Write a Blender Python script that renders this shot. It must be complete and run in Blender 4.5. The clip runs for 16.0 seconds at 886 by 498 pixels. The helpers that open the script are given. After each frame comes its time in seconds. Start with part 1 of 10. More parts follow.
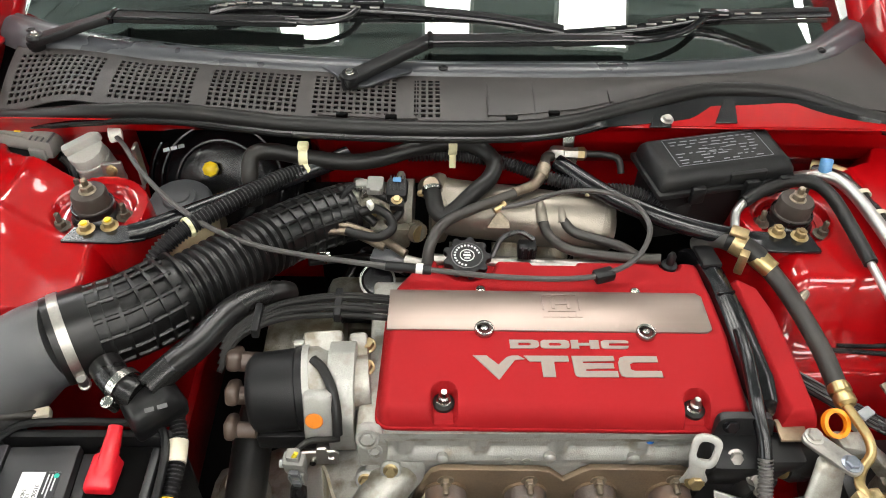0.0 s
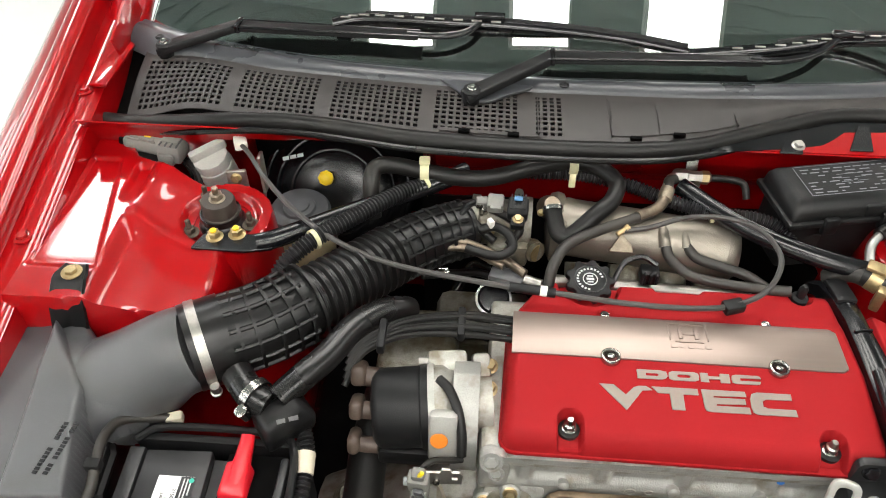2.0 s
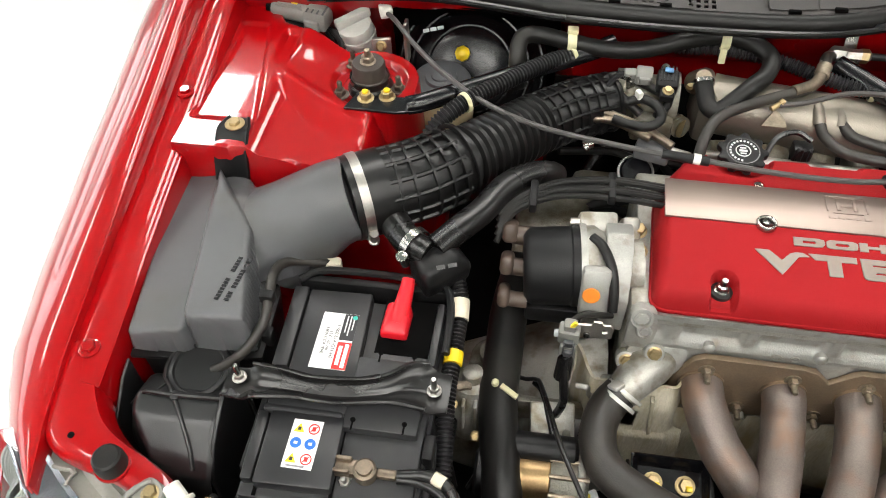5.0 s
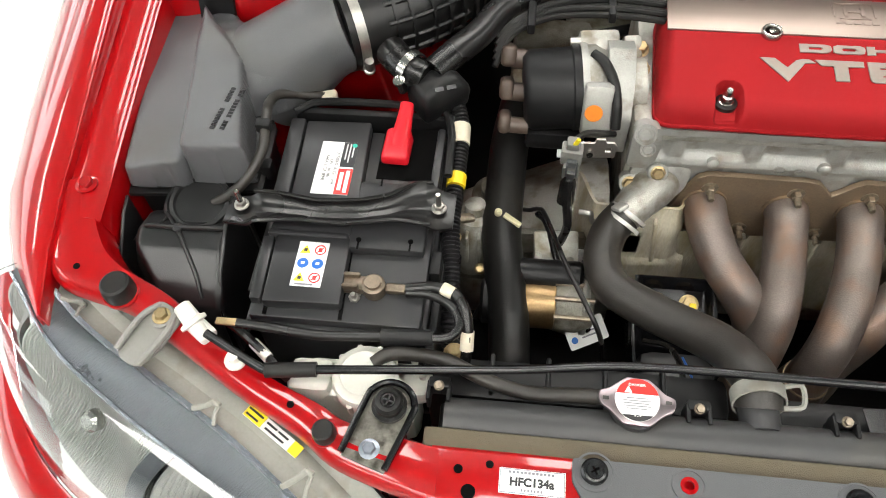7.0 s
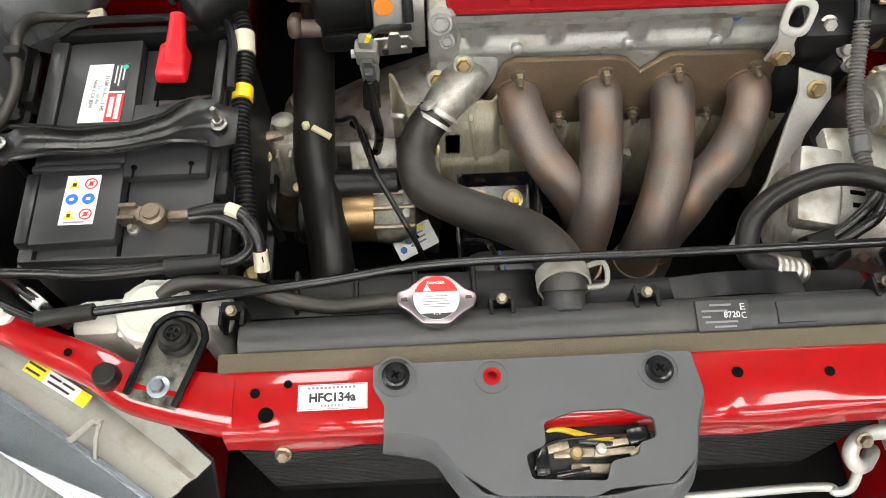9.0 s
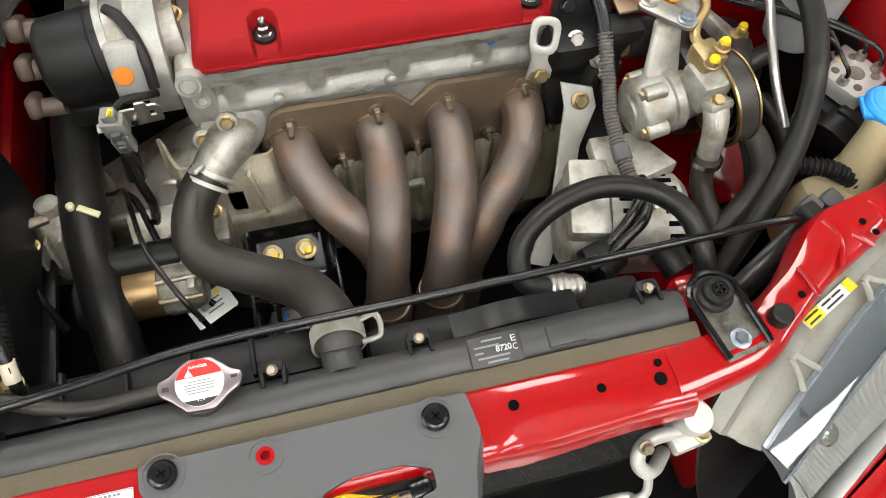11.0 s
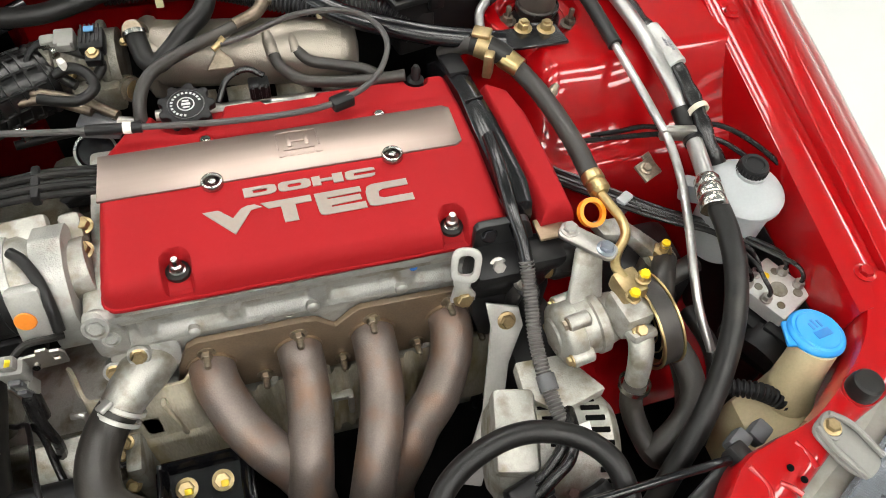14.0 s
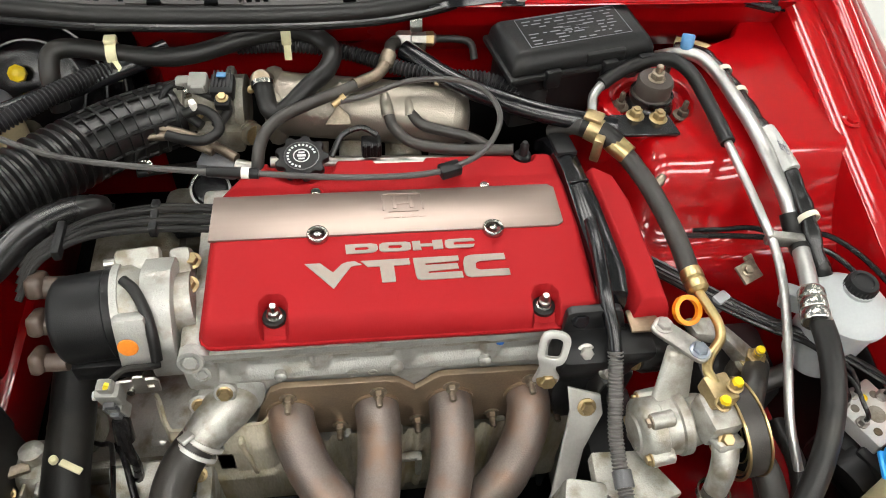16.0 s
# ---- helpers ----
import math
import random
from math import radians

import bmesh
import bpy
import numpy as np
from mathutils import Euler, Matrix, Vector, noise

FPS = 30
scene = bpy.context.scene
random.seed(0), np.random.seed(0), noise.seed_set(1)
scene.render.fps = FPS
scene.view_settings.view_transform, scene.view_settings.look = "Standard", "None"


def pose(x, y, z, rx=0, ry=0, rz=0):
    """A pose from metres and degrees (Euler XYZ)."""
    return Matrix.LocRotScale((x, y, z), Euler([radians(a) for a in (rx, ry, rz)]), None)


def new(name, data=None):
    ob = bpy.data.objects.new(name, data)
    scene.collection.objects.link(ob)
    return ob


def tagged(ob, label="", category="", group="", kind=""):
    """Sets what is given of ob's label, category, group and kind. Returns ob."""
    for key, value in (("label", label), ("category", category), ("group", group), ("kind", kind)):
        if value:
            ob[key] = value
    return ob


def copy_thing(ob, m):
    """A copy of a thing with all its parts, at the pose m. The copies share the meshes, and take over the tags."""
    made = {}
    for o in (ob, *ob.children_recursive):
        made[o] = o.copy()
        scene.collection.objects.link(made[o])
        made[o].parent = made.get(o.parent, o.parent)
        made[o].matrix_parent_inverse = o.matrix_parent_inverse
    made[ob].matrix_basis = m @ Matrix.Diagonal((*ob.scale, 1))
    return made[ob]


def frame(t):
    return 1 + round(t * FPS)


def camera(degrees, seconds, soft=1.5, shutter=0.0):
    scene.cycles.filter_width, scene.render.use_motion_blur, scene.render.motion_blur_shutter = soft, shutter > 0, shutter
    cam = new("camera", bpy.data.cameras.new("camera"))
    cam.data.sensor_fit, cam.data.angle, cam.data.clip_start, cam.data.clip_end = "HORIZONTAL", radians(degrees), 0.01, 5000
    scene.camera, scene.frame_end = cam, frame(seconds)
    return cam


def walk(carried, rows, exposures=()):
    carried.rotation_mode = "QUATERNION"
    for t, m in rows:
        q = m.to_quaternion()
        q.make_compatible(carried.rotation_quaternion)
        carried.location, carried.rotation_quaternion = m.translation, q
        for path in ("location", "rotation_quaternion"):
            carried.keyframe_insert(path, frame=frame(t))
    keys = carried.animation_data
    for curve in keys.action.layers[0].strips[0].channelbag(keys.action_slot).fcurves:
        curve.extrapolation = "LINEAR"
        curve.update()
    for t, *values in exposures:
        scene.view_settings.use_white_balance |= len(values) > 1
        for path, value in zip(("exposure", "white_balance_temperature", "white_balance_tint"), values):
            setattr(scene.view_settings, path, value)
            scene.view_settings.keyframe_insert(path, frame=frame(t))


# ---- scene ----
cam = camera(60.6, 16.0, 1.0)
METRES, EYE, TILT, LEAN, TURN = 0.9, 1.55, -44.5, -1.6, -0.85
ROWS = [
    (0.0, 0.0, 0.0, 0.0, 0.0, 0.0, -0.0),
    (0.5, -0.0197, 0.003, 0.0128, 0.95, -0.54, -0.68),
    (1.0, -0.0539, -0.0081, 0.0171, 2.01, -0.77, -1.29),
    (1.5, -0.0811, -0.0048, 0.0228, 3.12, -0.62, -1.82),
    (2.0, -0.1023, 0.0015, 0.0329, 4.18, -0.35, -2.4),
    (2.5, -0.1324, -0.0003, 0.0338, 5.26, -0.45, -3.06),
    (3.0, -0.1611, -0.0092, 0.0198, 6.42, -0.95, -3.76),
    (3.5, -0.1856, -0.0206, 0.0024, 7.61, -1.86, -4.45),
    (4.0, -0.2019, -0.0269, -0.0245, 8.58, -2.93, -4.95),
    (6.5, -0.2364, -0.0443, -0.162, 8.66, -10.73, -3.43),
    (7.0, -0.2296, -0.0418, -0.1932, 7.85, -12.45, -2.39),
    (7.5, -0.2016, -0.0295, -0.2233, 6.68, -14.15, -1.3),
    (8.0, -0.169, -0.0209, -0.236, 4.97, -15.6, -0.13),
    (8.5, -0.1282, -0.0061, -0.2347, 2.73, -16.68, 1.15),
    (9.0, -0.092, 0.0075, -0.2357, 0.22, -17.38, 2.73),
    (9.5, -0.0384, 0.0197, -0.2381, -2.48, -17.8, 4.43),
    (10.0, -0.0063, 0.027, -0.2279, -5.06, -18.02, 6.15),
    (12.5, 0.1421, 0.0442, -0.1436, -12.81, -15.63, 10.64),
    (13.0, 0.1449, 0.0583, -0.1123, -13.03, -14.27, 10.38),
    (13.5, 0.1496, 0.0729, -0.0906, -12.63, -12.7, 9.93),
    (14.0, 0.1549, 0.0834, -0.0603, -11.88, -11.01, 9.2),
    (14.5, 0.1537, 0.086, -0.0406, -10.71, -9.45, 7.94),
    (15.0, 0.1439, 0.0858, -0.0266, -9.14, -8.13, 6.2),
    (15.5, 0.1293, 0.0889, -0.018, -7.33, -7.25, 4.35),
    (16.0, 0.1253, 0.086, -0.0217, -5.69, -6.89, 2.88),
]
walk(cam, [(t, pose(0, 0, EYE, TILT, LEAN, TURN) @ pose(METRES * x, METRES * y, METRES * z, 90 + pitch, roll, yaw)) for t, x, y, z, yaw, pitch, roll in ROWS], [(0.0, 0.0)])

# ---- light ----
world = bpy.data.worlds.new("room_air")
scene.world = world
world.use_nodes = True
world.node_tree.nodes["Background"].inputs[0].default_value = (0.95, 1.0, 0.97, 1)
world.node_tree.nodes["Background"].inputs[1].default_value = 0.05
LAMP = 15.0


# ---- building tools ----
def thing(name, at, label, category, group="", kind=""):
    ob = new(name)
    ob.location = at
    ob.empty_display_size = 0.02
    return tagged(ob, label, category, group, kind)


def mesh_from(bm, name, angle=38):
    bmesh.ops.recalc_face_normals(bm, faces=bm.faces)
    me = bpy.data.meshes.new(name)
    bm.to_mesh(me)
    bm.free()
    for p in me.polygons:
        p.use_smooth = True
    me.set_sharp_from_angle(angle=radians(angle))
    return me


def where(ob):
    m = Matrix.Translation(ob.location)
    return where(ob.parent) @ m if ob.parent else m


def part(name, bm, material, parent, label="", angle=38):
    """Links a bmesh given in world metres as one mesh under a thing or a part."""
    me = bm if isinstance(bm, bpy.types.Mesh) else mesh_from(bm, name, angle)
    if material and not me.materials:
        me.materials.append(material)
    ob = new(name, me)
    if parent:
        ob.parent = parent
        ob.matrix_parent_inverse = where(parent).inverted() if parent.type == "EMPTY" else Matrix()
    if label:
        ob["label"] = label
    return ob


def put_part(name, me, at, parent, label=""):
    """A further object on a shared mesh, turned and placed by the matrix."""
    ob = new(name, me)
    ob.parent = parent
    ob.matrix_parent_inverse = where(parent).inverted() if parent.type == "EMPTY" else Matrix()
    ob.matrix_basis = at
    if label:
        ob["label"] = label
    return ob


def solo(name, bm, material, label, category, group="", kind="", angle=38):
    me = bm if isinstance(bm, bpy.types.Mesh) else mesh_from(bm, name, angle)
    if not me.materials:
        me.materials.append(material)
    return tagged(new(name, me), label, category, group, kind)


def join(*bms):
    out = bms[0]
    for b in bms[1:]:
        me = bpy.data.meshes.new("tmp")
        b.to_mesh(me)
        b.free()
        out.from_mesh(me)
        bpy.data.meshes.remove(me)
    return out


def moved(bm, m):
    bm.transform(m)
    return bm


def bevel_all(bm, width, seg=2, angle=30):
    bmesh.ops.recalc_face_normals(bm, faces=bm.faces)
    edges = [e for e in bm.edges if len(e.link_faces) == 2 and e.calc_face_angle(0) > radians(angle)]
    if width > 0 and edges:
        bmesh.ops.bevel(bm, geom=edges, offset=width, segments=seg, affect="EDGES", profile=0.5, clamp_overlap=True)
    return bm


def box(c, s, bevel=0.003, seg=2, turn=(0, 0, 0)):
    bm = bmesh.new()
    bmesh.ops.create_cube(bm, size=1)
    bm.transform(Matrix.Diagonal((*s, 1)))
    bevel_all(bm, min(bevel, min(s) * 0.45), seg)
    bm.transform(pose(*c, *turn))
    return bm


def prism(outline, z0, z1, bevel=0.002, seg=2, m=None):
    """A flat outline raised from z0 to z1."""
    bm = bmesh.new()
    low = [bm.verts.new((x, y, z0)) for x, y in outline]
    top = [bm.verts.new((x, y, z1)) for x, y in outline]
    bm.faces.new(low)
    bm.faces.new(top)
    n = len(outline)
    for i in range(n):
        bm.faces.new((low[i], low[(i + 1) % n], top[(i + 1) % n], top[i]))
    bevel_all(bm, bevel, seg)
    bmesh.ops.triangulate(bm, faces=[f for f in bm.faces if len(f.verts) > 4])
    if m:
        bm.transform(m)
    return bm


def loft(rings, closed=True, caps=True):
    bm = bmesh.new()
    rows = [[bm.verts.new(p) for p in ring] for ring in rings]
    n = len(rows[0])
    for a, b in zip(rows, rows[1:]):
        for i in range(n if closed else n - 1):
            bm.faces.new((a[i], a[(i + 1) % n], b[(i + 1) % n], b[i]))
    if caps and closed:
        bm.faces.new(rows[0])
        bm.faces.new(rows[-1])
    return bm


def lathe(profile, seg=24, m=None):
    """Turns (radius, height) pairs round z."""
    rings = []
    for r, z in profile:
        r = max(r, 1e-4)
        rings.append([(r * math.cos(2 * math.pi * i / seg), r * math.sin(2 * math.pi * i / seg), z) for i in range(seg)])
    bm = loft(rings)
    if m:
        bm.transform(m)
    return bm


def spline(points, res):
    p = [Vector(q) for q in points]
    p = [2 * p[0] - p[1]] + p + [2 * p[-1] - p[-2]]
    out = []
    for i in range(1, len(p) - 2):
        a, b, c, d = p[i - 1 : i + 3]
        for k in range(res):
            t = k / res
            out.append(0.5 * ((2 * b) + (c - a) * t + (2 * a - 5 * b + 4 * c - d) * t * t + (3 * b - a - 3 * c + d) * t**3))
    return out + [p[-2]]


def sweep(points, r, n=12, res=6, wave=None, squash=1.0):
    """A tube along smooth points; r: a radius or one at each end; wave(s) adds to the radius at s metres along."""
    path = spline(points, res) if res > 1 else [Vector(q) for q in points]
    lens = [0.0]
    for a, b in zip(path, path[1:]):
        lens.append(lens[-1] + (b - a).length)
    rings = []
    side = None
    for i, q in enumerate(path):
        t = (path[min(i + 1, len(path) - 1)] - path[max(i - 1, 0)]).normalized()
        if side is None:
            side = t.orthogonal().normalized()
        side = (side - t * side.dot(t)).normalized()
        up = t.cross(side)
        f = lens[i] / lens[-1]
        rad = r(f) if callable(r) else r if isinstance(r, (int, float)) else r[0] + (r[1] - r[0]) * f
        if wave:
            rad += wave(lens[i])
        rings.append([q + side * (rad * math.cos(2 * math.pi * k / n)) + up * (rad * squash * math.sin(2 * math.pi * k / n)) for k in range(n)])
    return loft(rings)


def ribbed(points, r, pitch, depth, n=14):
    """A corrugated tube: one ring for each crest and valley."""
    rough = spline(points, 12)
    length = sum((b - a).length for a, b in zip(rough, rough[1:]))
    steps = max(4, int(length / pitch * 4))
    path, acc, i = [rough[0]], 0.0, 0
    seg = [(b - a).length for a, b in zip(rough, rough[1:])]
    for k in range(1, steps):
        want = length * k / steps
        while acc + seg[i] < want:
            acc += seg[i]
            i += 1
        path.append(rough[i].lerp(rough[i + 1], (want - acc) / seg[i]))
    path.append(rough[-1])
    lens = {}
    step = [0]

    def wave(s):
        step[0] += 1
        return depth if (step[0] // 2) % 2 else -depth

    return sweep(path, r, n, 1, wave)


def ring(c, axis, r, width, thick, seg=32):
    """A flat band round an axis, such as a hose clamp."""
    m = Matrix.Translation(c) @ Vector(axis).to_track_quat("Z", "Y").to_matrix().to_4x4()
    w = width / 2
    bm = bmesh.new()
    prof = [(r, -w), (r + thick, -w), (r + thick, w), (r, w)]
    rows = [[bm.verts.new((a * math.cos(2 * math.pi * i / seg), a * math.sin(2 * math.pi * i / seg), b)) for a, b in prof] for i in range(seg)]
    for i in range(seg):
        for k in range(4):
            bm.faces.new((rows[i][k], rows[(i + 1) % seg][k], rows[(i + 1) % seg][(k + 1) % 4], rows[i][(k + 1) % 4]))
    bm.transform(m)
    return bm


def along(c, axis):
    return Matrix.Translation(c) @ Vector(axis).to_track_quat("Z", "Y").to_matrix().to_4x4()


def sheet(f, nu, nv, thick=0.0015):
    """A thin skin through f(u, v), both from 0 to 1."""
    bm = bmesh.new()
    g = [[bm.verts.new(f(i / nu, j / nv)) for j in range(nv + 1)] for i in range(nu + 1)]
    for i in range(nu):
        for j in range(nv):
            bm.faces.new((g[i][j], g[i + 1][j], g[i + 1][j + 1], g[i][j + 1]))
    bmesh.ops.recalc_face_normals(bm, faces=bm.faces)
    if thick:
        bmesh.ops.solidify(bm, geom=bm.faces[:], thickness=thick)
    return bm


def hexbolt(r=0.008, h=0.006, washer=1.35, stud=0.0):
    """A hexagon head on a flange, at the origin, pointing up."""
    bm = lathe([(r * washer, 0), (r * washer, 0.0015), (r * 1.05, 0.0025)], 18)
    head = lathe([(r, 0.002), (r, h), (r * 0.86, h + 0.0012)], 6)
    if stud:
        join(head, lathe([(r * 0.5, h), (r * 0.5, h + stud), (r * 0.36, h + stud + 0.0015)], 10))
    return join(bm, head)


def letters(text, size, m, depth=0.0006, wide=1.0, bold=0.0, align="CENTER", shear=0.0):
    """Raised lettering as a mesh, set by the matrix; it reads along +x."""
    cu = bpy.data.curves.new("lettering", "FONT")
    cu.body, cu.size, cu.extrude, cu.offset = text, size, depth, bold
    cu.align_x, cu.align_y, cu.shear, cu.resolution_u = align, "CENTER", shear, 3
    ob = new("lettering", cu)
    me = bpy.data.meshes.new_from_object(ob.evaluated_get(bpy.context.evaluated_depsgraph_get()))
    bpy.data.objects.remove(ob)
    bpy.data.curves.remove(cu)
    me.materials.clear()
    me.transform(m @ Matrix.Diagonal((wide, 1, 1, 1)))
    return me


def bars(rows, m, height, depth=0.0004):
    """Unreadable lines of print as flat bars: (x0, x1, y) each."""
    out = bmesh.new()
    for x0, x1, y in rows:
        join(out, box(((x0 + x1) / 2, y, 0), (x1 - x0, height, depth), 0))
    out.transform(m)
    return out


def step(a, b, x):
    t = min(1.0, max(0.0, (x - a) / (b - a)))
    return t * t * (3 - 2 * t)


def lerp_table(table, x):
    for (x0, y0), (x1, y1) in zip(table, table[1:]):
        if x <= x1 or (x1, y1) == table[-1]:
            return y0 + (y1 - y0) * (x - x0) / (x1 - x0)


def circle(cx, cy, r, n=18):
    return [(cx + r * math.cos(2 * math.pi * k / n), cy + r * math.sin(2 * math.pi * k / n)) for k in range(n)]


def rounded(points, r, n=4):
    """An outline with its corners rounded."""
    out = []
    N = len(points)
    for i in range(N):
        p, q, w = Vector(points[i - 1]), Vector(points[i]), Vector(points[(i + 1) % N])
        d = min(r, (p - q).length * 0.45, (w - q).length * 0.45)
        a, b = q + (p - q).normalized() * d, q + (w - q).normalized() * d
        for k in range(n + 1):
            t = k / n
            out.append(tuple(a * (1 - t) ** 2 + q * 2 * t * (1 - t) + b * t * t))
    return out


# ---- materials ----
def surface(name, color, rough=0.5, metal=0.0, vary=0.12, big=6.0, fine=300.0, bump=0.1, coat=0.0, dirt=None, dirt_amount=0.0, streak=(1, 1, 1), bump_scale=None, rough_vary=0.15, random=0.0, transmission=0.0, specular=0.5):
    """A painted, moulded, cast or rubber surface with variation at two scales."""
    m = bpy.data.materials.new(name)
    m.use_nodes = True
    nt = m.node_tree
    N, L = nt.nodes, nt.links
    b = N["Principled BSDF"]
    tc = N.new("ShaderNodeTexCoord")
    mp = N.new("ShaderNodeMapping")
    mp.inputs["Scale"].default_value = streak
    L.new(tc.outputs["Object"], mp.inputs[0])

    def noisy(scale, detail):
        n = N.new("ShaderNodeTexNoise")
        n.inputs["Scale"].default_value, n.inputs["Detail"].default_value = scale, detail
        L.new(mp.outputs[0], n.inputs["Vector"])
        return n

    n1, n2 = noisy(big, 5), noisy(fine, 3)
    mix = N.new("ShaderNodeMath")
    mix.operation = "MULTIPLY_ADD"
    L.new(n2.outputs[0], mix.inputs[0])
    mix.inputs[1].default_value = 0.5
    L.new(n1.outputs[0], mix.inputs[2])
    rmp = N.new("ShaderNodeMapRange")
    rmp.inputs["From Min"].default_value, rmp.inputs["From Max"].default_value = 0.45, 1.05
    rmp.inputs["To Min"].default_value, rmp.inputs["To Max"].default_value = 1 - vary, 1 + vary
    L.new(mix.outputs[0], rmp.inputs["Value"])
    col = N.new("ShaderNodeMix")
    col.data_type, col.blend_type = "RGBA", "MULTIPLY"
    col.inputs[0].default_value = 1.0
    col.inputs[6].default_value = (*color, 1)
    L.new(rmp.outputs[0], col.inputs[7])
    out = col.outputs[2]
    if dirt:
        n3 = noisy(big * 2.3, 8)
        rp = N.new("ShaderNodeMapRange")
        rp.inputs["From Min"].default_value, rp.inputs["From Max"].default_value = 0.62 - 0.3 * dirt_amount, 0.78 - 0.2 * dirt_amount
        L.new(n3.outputs[0], rp.inputs["Value"])
        d = N.new("ShaderNodeMix")
        d.data_type = "RGBA"
        L.new(rp.outputs[0], d.inputs[0])
        L.new(out, d.inputs[6])
        d.inputs[7].default_value = (*dirt, 1)
        out = d.outputs[2]
    if random:
        oi = N.new("ShaderNodeObjectInfo")
        hv = N.new("ShaderNodeHueSaturation")
        rr = N.new("ShaderNodeMapRange")
        rr.inputs["To Min"].default_value, rr.inputs["To Max"].default_value = 1 - random, 1 + random
        L.new(oi.outputs["Random"], rr.inputs["Value"])
        L.new(rr.outputs[0], hv.inputs["Value"])
        L.new(out, hv.inputs["Color"])
        out = hv.outputs[0]
    L.new(out, b.inputs["Base Color"])
    rv = N.new("ShaderNodeMapRange")
    rv.inputs["From Min"].default_value, rv.inputs["From Max"].default_value = 0.3, 0.7
    rv.inputs["To Min"].default_value, rv.inputs["To Max"].default_value = max(0.02, rough * (1 - rough_vary)), min(1, rough * (1 + rough_vary))
    L.new(n1.outputs[0], rv.inputs["Value"])
    L.new(rv.outputs[0], b.inputs["Roughness"])
    b.inputs["Metallic"].default_value = metal
    b.inputs["Coat Weight"].default_value = coat
    b.inputs["Coat Roughness"].default_value = 0.05
    b.inputs["Transmission Weight"].default_value = transmission
    b.inputs["Specular IOR Level"].default_value = specular
    if bump:
        bp = N.new("ShaderNodeBump")
        bp.inputs["Strength"].default_value, bp.inputs["Distance"].default_value = bump, 0.002
        nb = noisy(bump_scale, 3) if bump_scale else n2
        L.new(nb.outputs[0], bp.inputs["Height"])
        L.new(bp.outputs[0], b.inputs["Normal"])
    return m


red_paint = surface("red_body_paint", (0.335, 0.0012, 0.003), 0.3, vary=0.05, big=3, bump=0.0, coat=1.0, rough_vary=0.1, specular=0.15)
red_crackle = surface("red_wrinkle_paint", (0.315, 0.009, 0.012), 0.6, vary=0.08, big=9, fine=900, bump=0.32, bump_scale=1400, specular=0.15)
black_plastic = surface("black_moulded_plastic", (0.0085, 0.0085, 0.009), 0.4, vary=0.3, bump=0.14, fine=900, dirt=(0.022, 0.021, 0.02), dirt_amount=0.15, specular=0.25)
grey_plastic = surface("charcoal_grey_plastic", (0.084, 0.085, 0.089), 0.34, vary=0.2, bump=0.2, fine=1100, dirt=(0.075, 0.074, 0.07), dirt_amount=0.3)
black_semi = surface("dusty_black_plastic", (0.0125, 0.0125, 0.013), 0.33, vary=0.3, bump=0.1, fine=900, dirt=(0.03, 0.029, 0.027), dirt_amount=0.25)
battery_plastic = surface("satin_battery_plastic", (0.021, 0.021, 0.0225), 0.36, vary=0.25, bump=0.12, fine=900, dirt=(0.034, 0.033, 0.031), dirt_amount=0.25, specular=0.45)
cowl_plastic = surface("weathered_cowl_plastic", (0.030, 0.0262, 0.0245), 0.5, vary=0.25, bump=0.12, fine=1000, dirt=(0.045, 0.040, 0.037), dirt_amount=0.3)
trim_plastic = surface("satin_grey_trim", (0.05, 0.052, 0.058), 0.3, vary=0.15, bump=0.06, fine=900)
pad_grey = surface("slate_grey_cover_plastic", (0.078, 0.08, 0.085), 0.55, vary=0.08, bump=0.18, fine=1500)
rubber = surface("black_rubber_hose", (0.010, 0.0095, 0.0092), 0.4, vary=0.25, bump=0.1, fine=500, dirt=(0.026, 0.024, 0.021), dirt_amount=0.25, specular=0.3)
rubber_boot = surface("satin_black_boot_rubber", (0.0075, 0.0072, 0.0072), 0.32, vary=0.25, bump=0.08, fine=500, specular=0.4)
rubber_shiny = surface("shiny_black_rubber", (0.008, 0.0075, 0.0075), 0.27, vary=0.2, bump=0.06, fine=400)
rubber_warm = surface("warm_grey_rubber", (0.026, 0.023, 0.02), 0.45, vary=0.25, bump=0.12, fine=500, dirt=(0.05, 0.044, 0.037), dirt_amount=0.3)
black_gloss = surface("glossy_black_enamel", (0.005, 0.005, 0.006), 0.2, vary=0.2, bump=0.02, fine=200)
cast_alu = surface("cast_aluminium", (0.44, 0.43, 0.39), 0.5, 0.6, vary=0.25, big=14, fine=500, bump=0.4, dirt=(0.22, 0.19, 0.13), dirt_amount=0.5)
cast_dirty = surface("stained_cast_aluminium", (0.27, 0.26, 0.222), 0.58, 0.5, vary=0.35, big=14, fine=400, bump=0.6, dirt=(0.13, 0.105, 0.065), dirt_amount=0.7)
cast_wall = surface("tan_stained_casting", (0.46, 0.42, 0.33), 0.55, 0.3, vary=0.3, big=16, fine=400, bump=0.4, dirt=(0.36, 0.29, 0.16), dirt_amount=0.55, streak=(1, 1, 0.25))
worn_plate = surface("worn_bracket_steel", (0.2, 0.19, 0.165), 0.38, 0.7, vary=0.4, big=30, bump=0.1, dirt=(0.05, 0.045, 0.035), dirt_amount=0.5)
alu_clean = surface("bright_cast_aluminium", (0.41, 0.4, 0.365), 0.46, 0.6, vary=0.2, big=18, fine=600, bump=0.2, dirt=(0.22, 0.195, 0.15), dirt_amount=0.55)
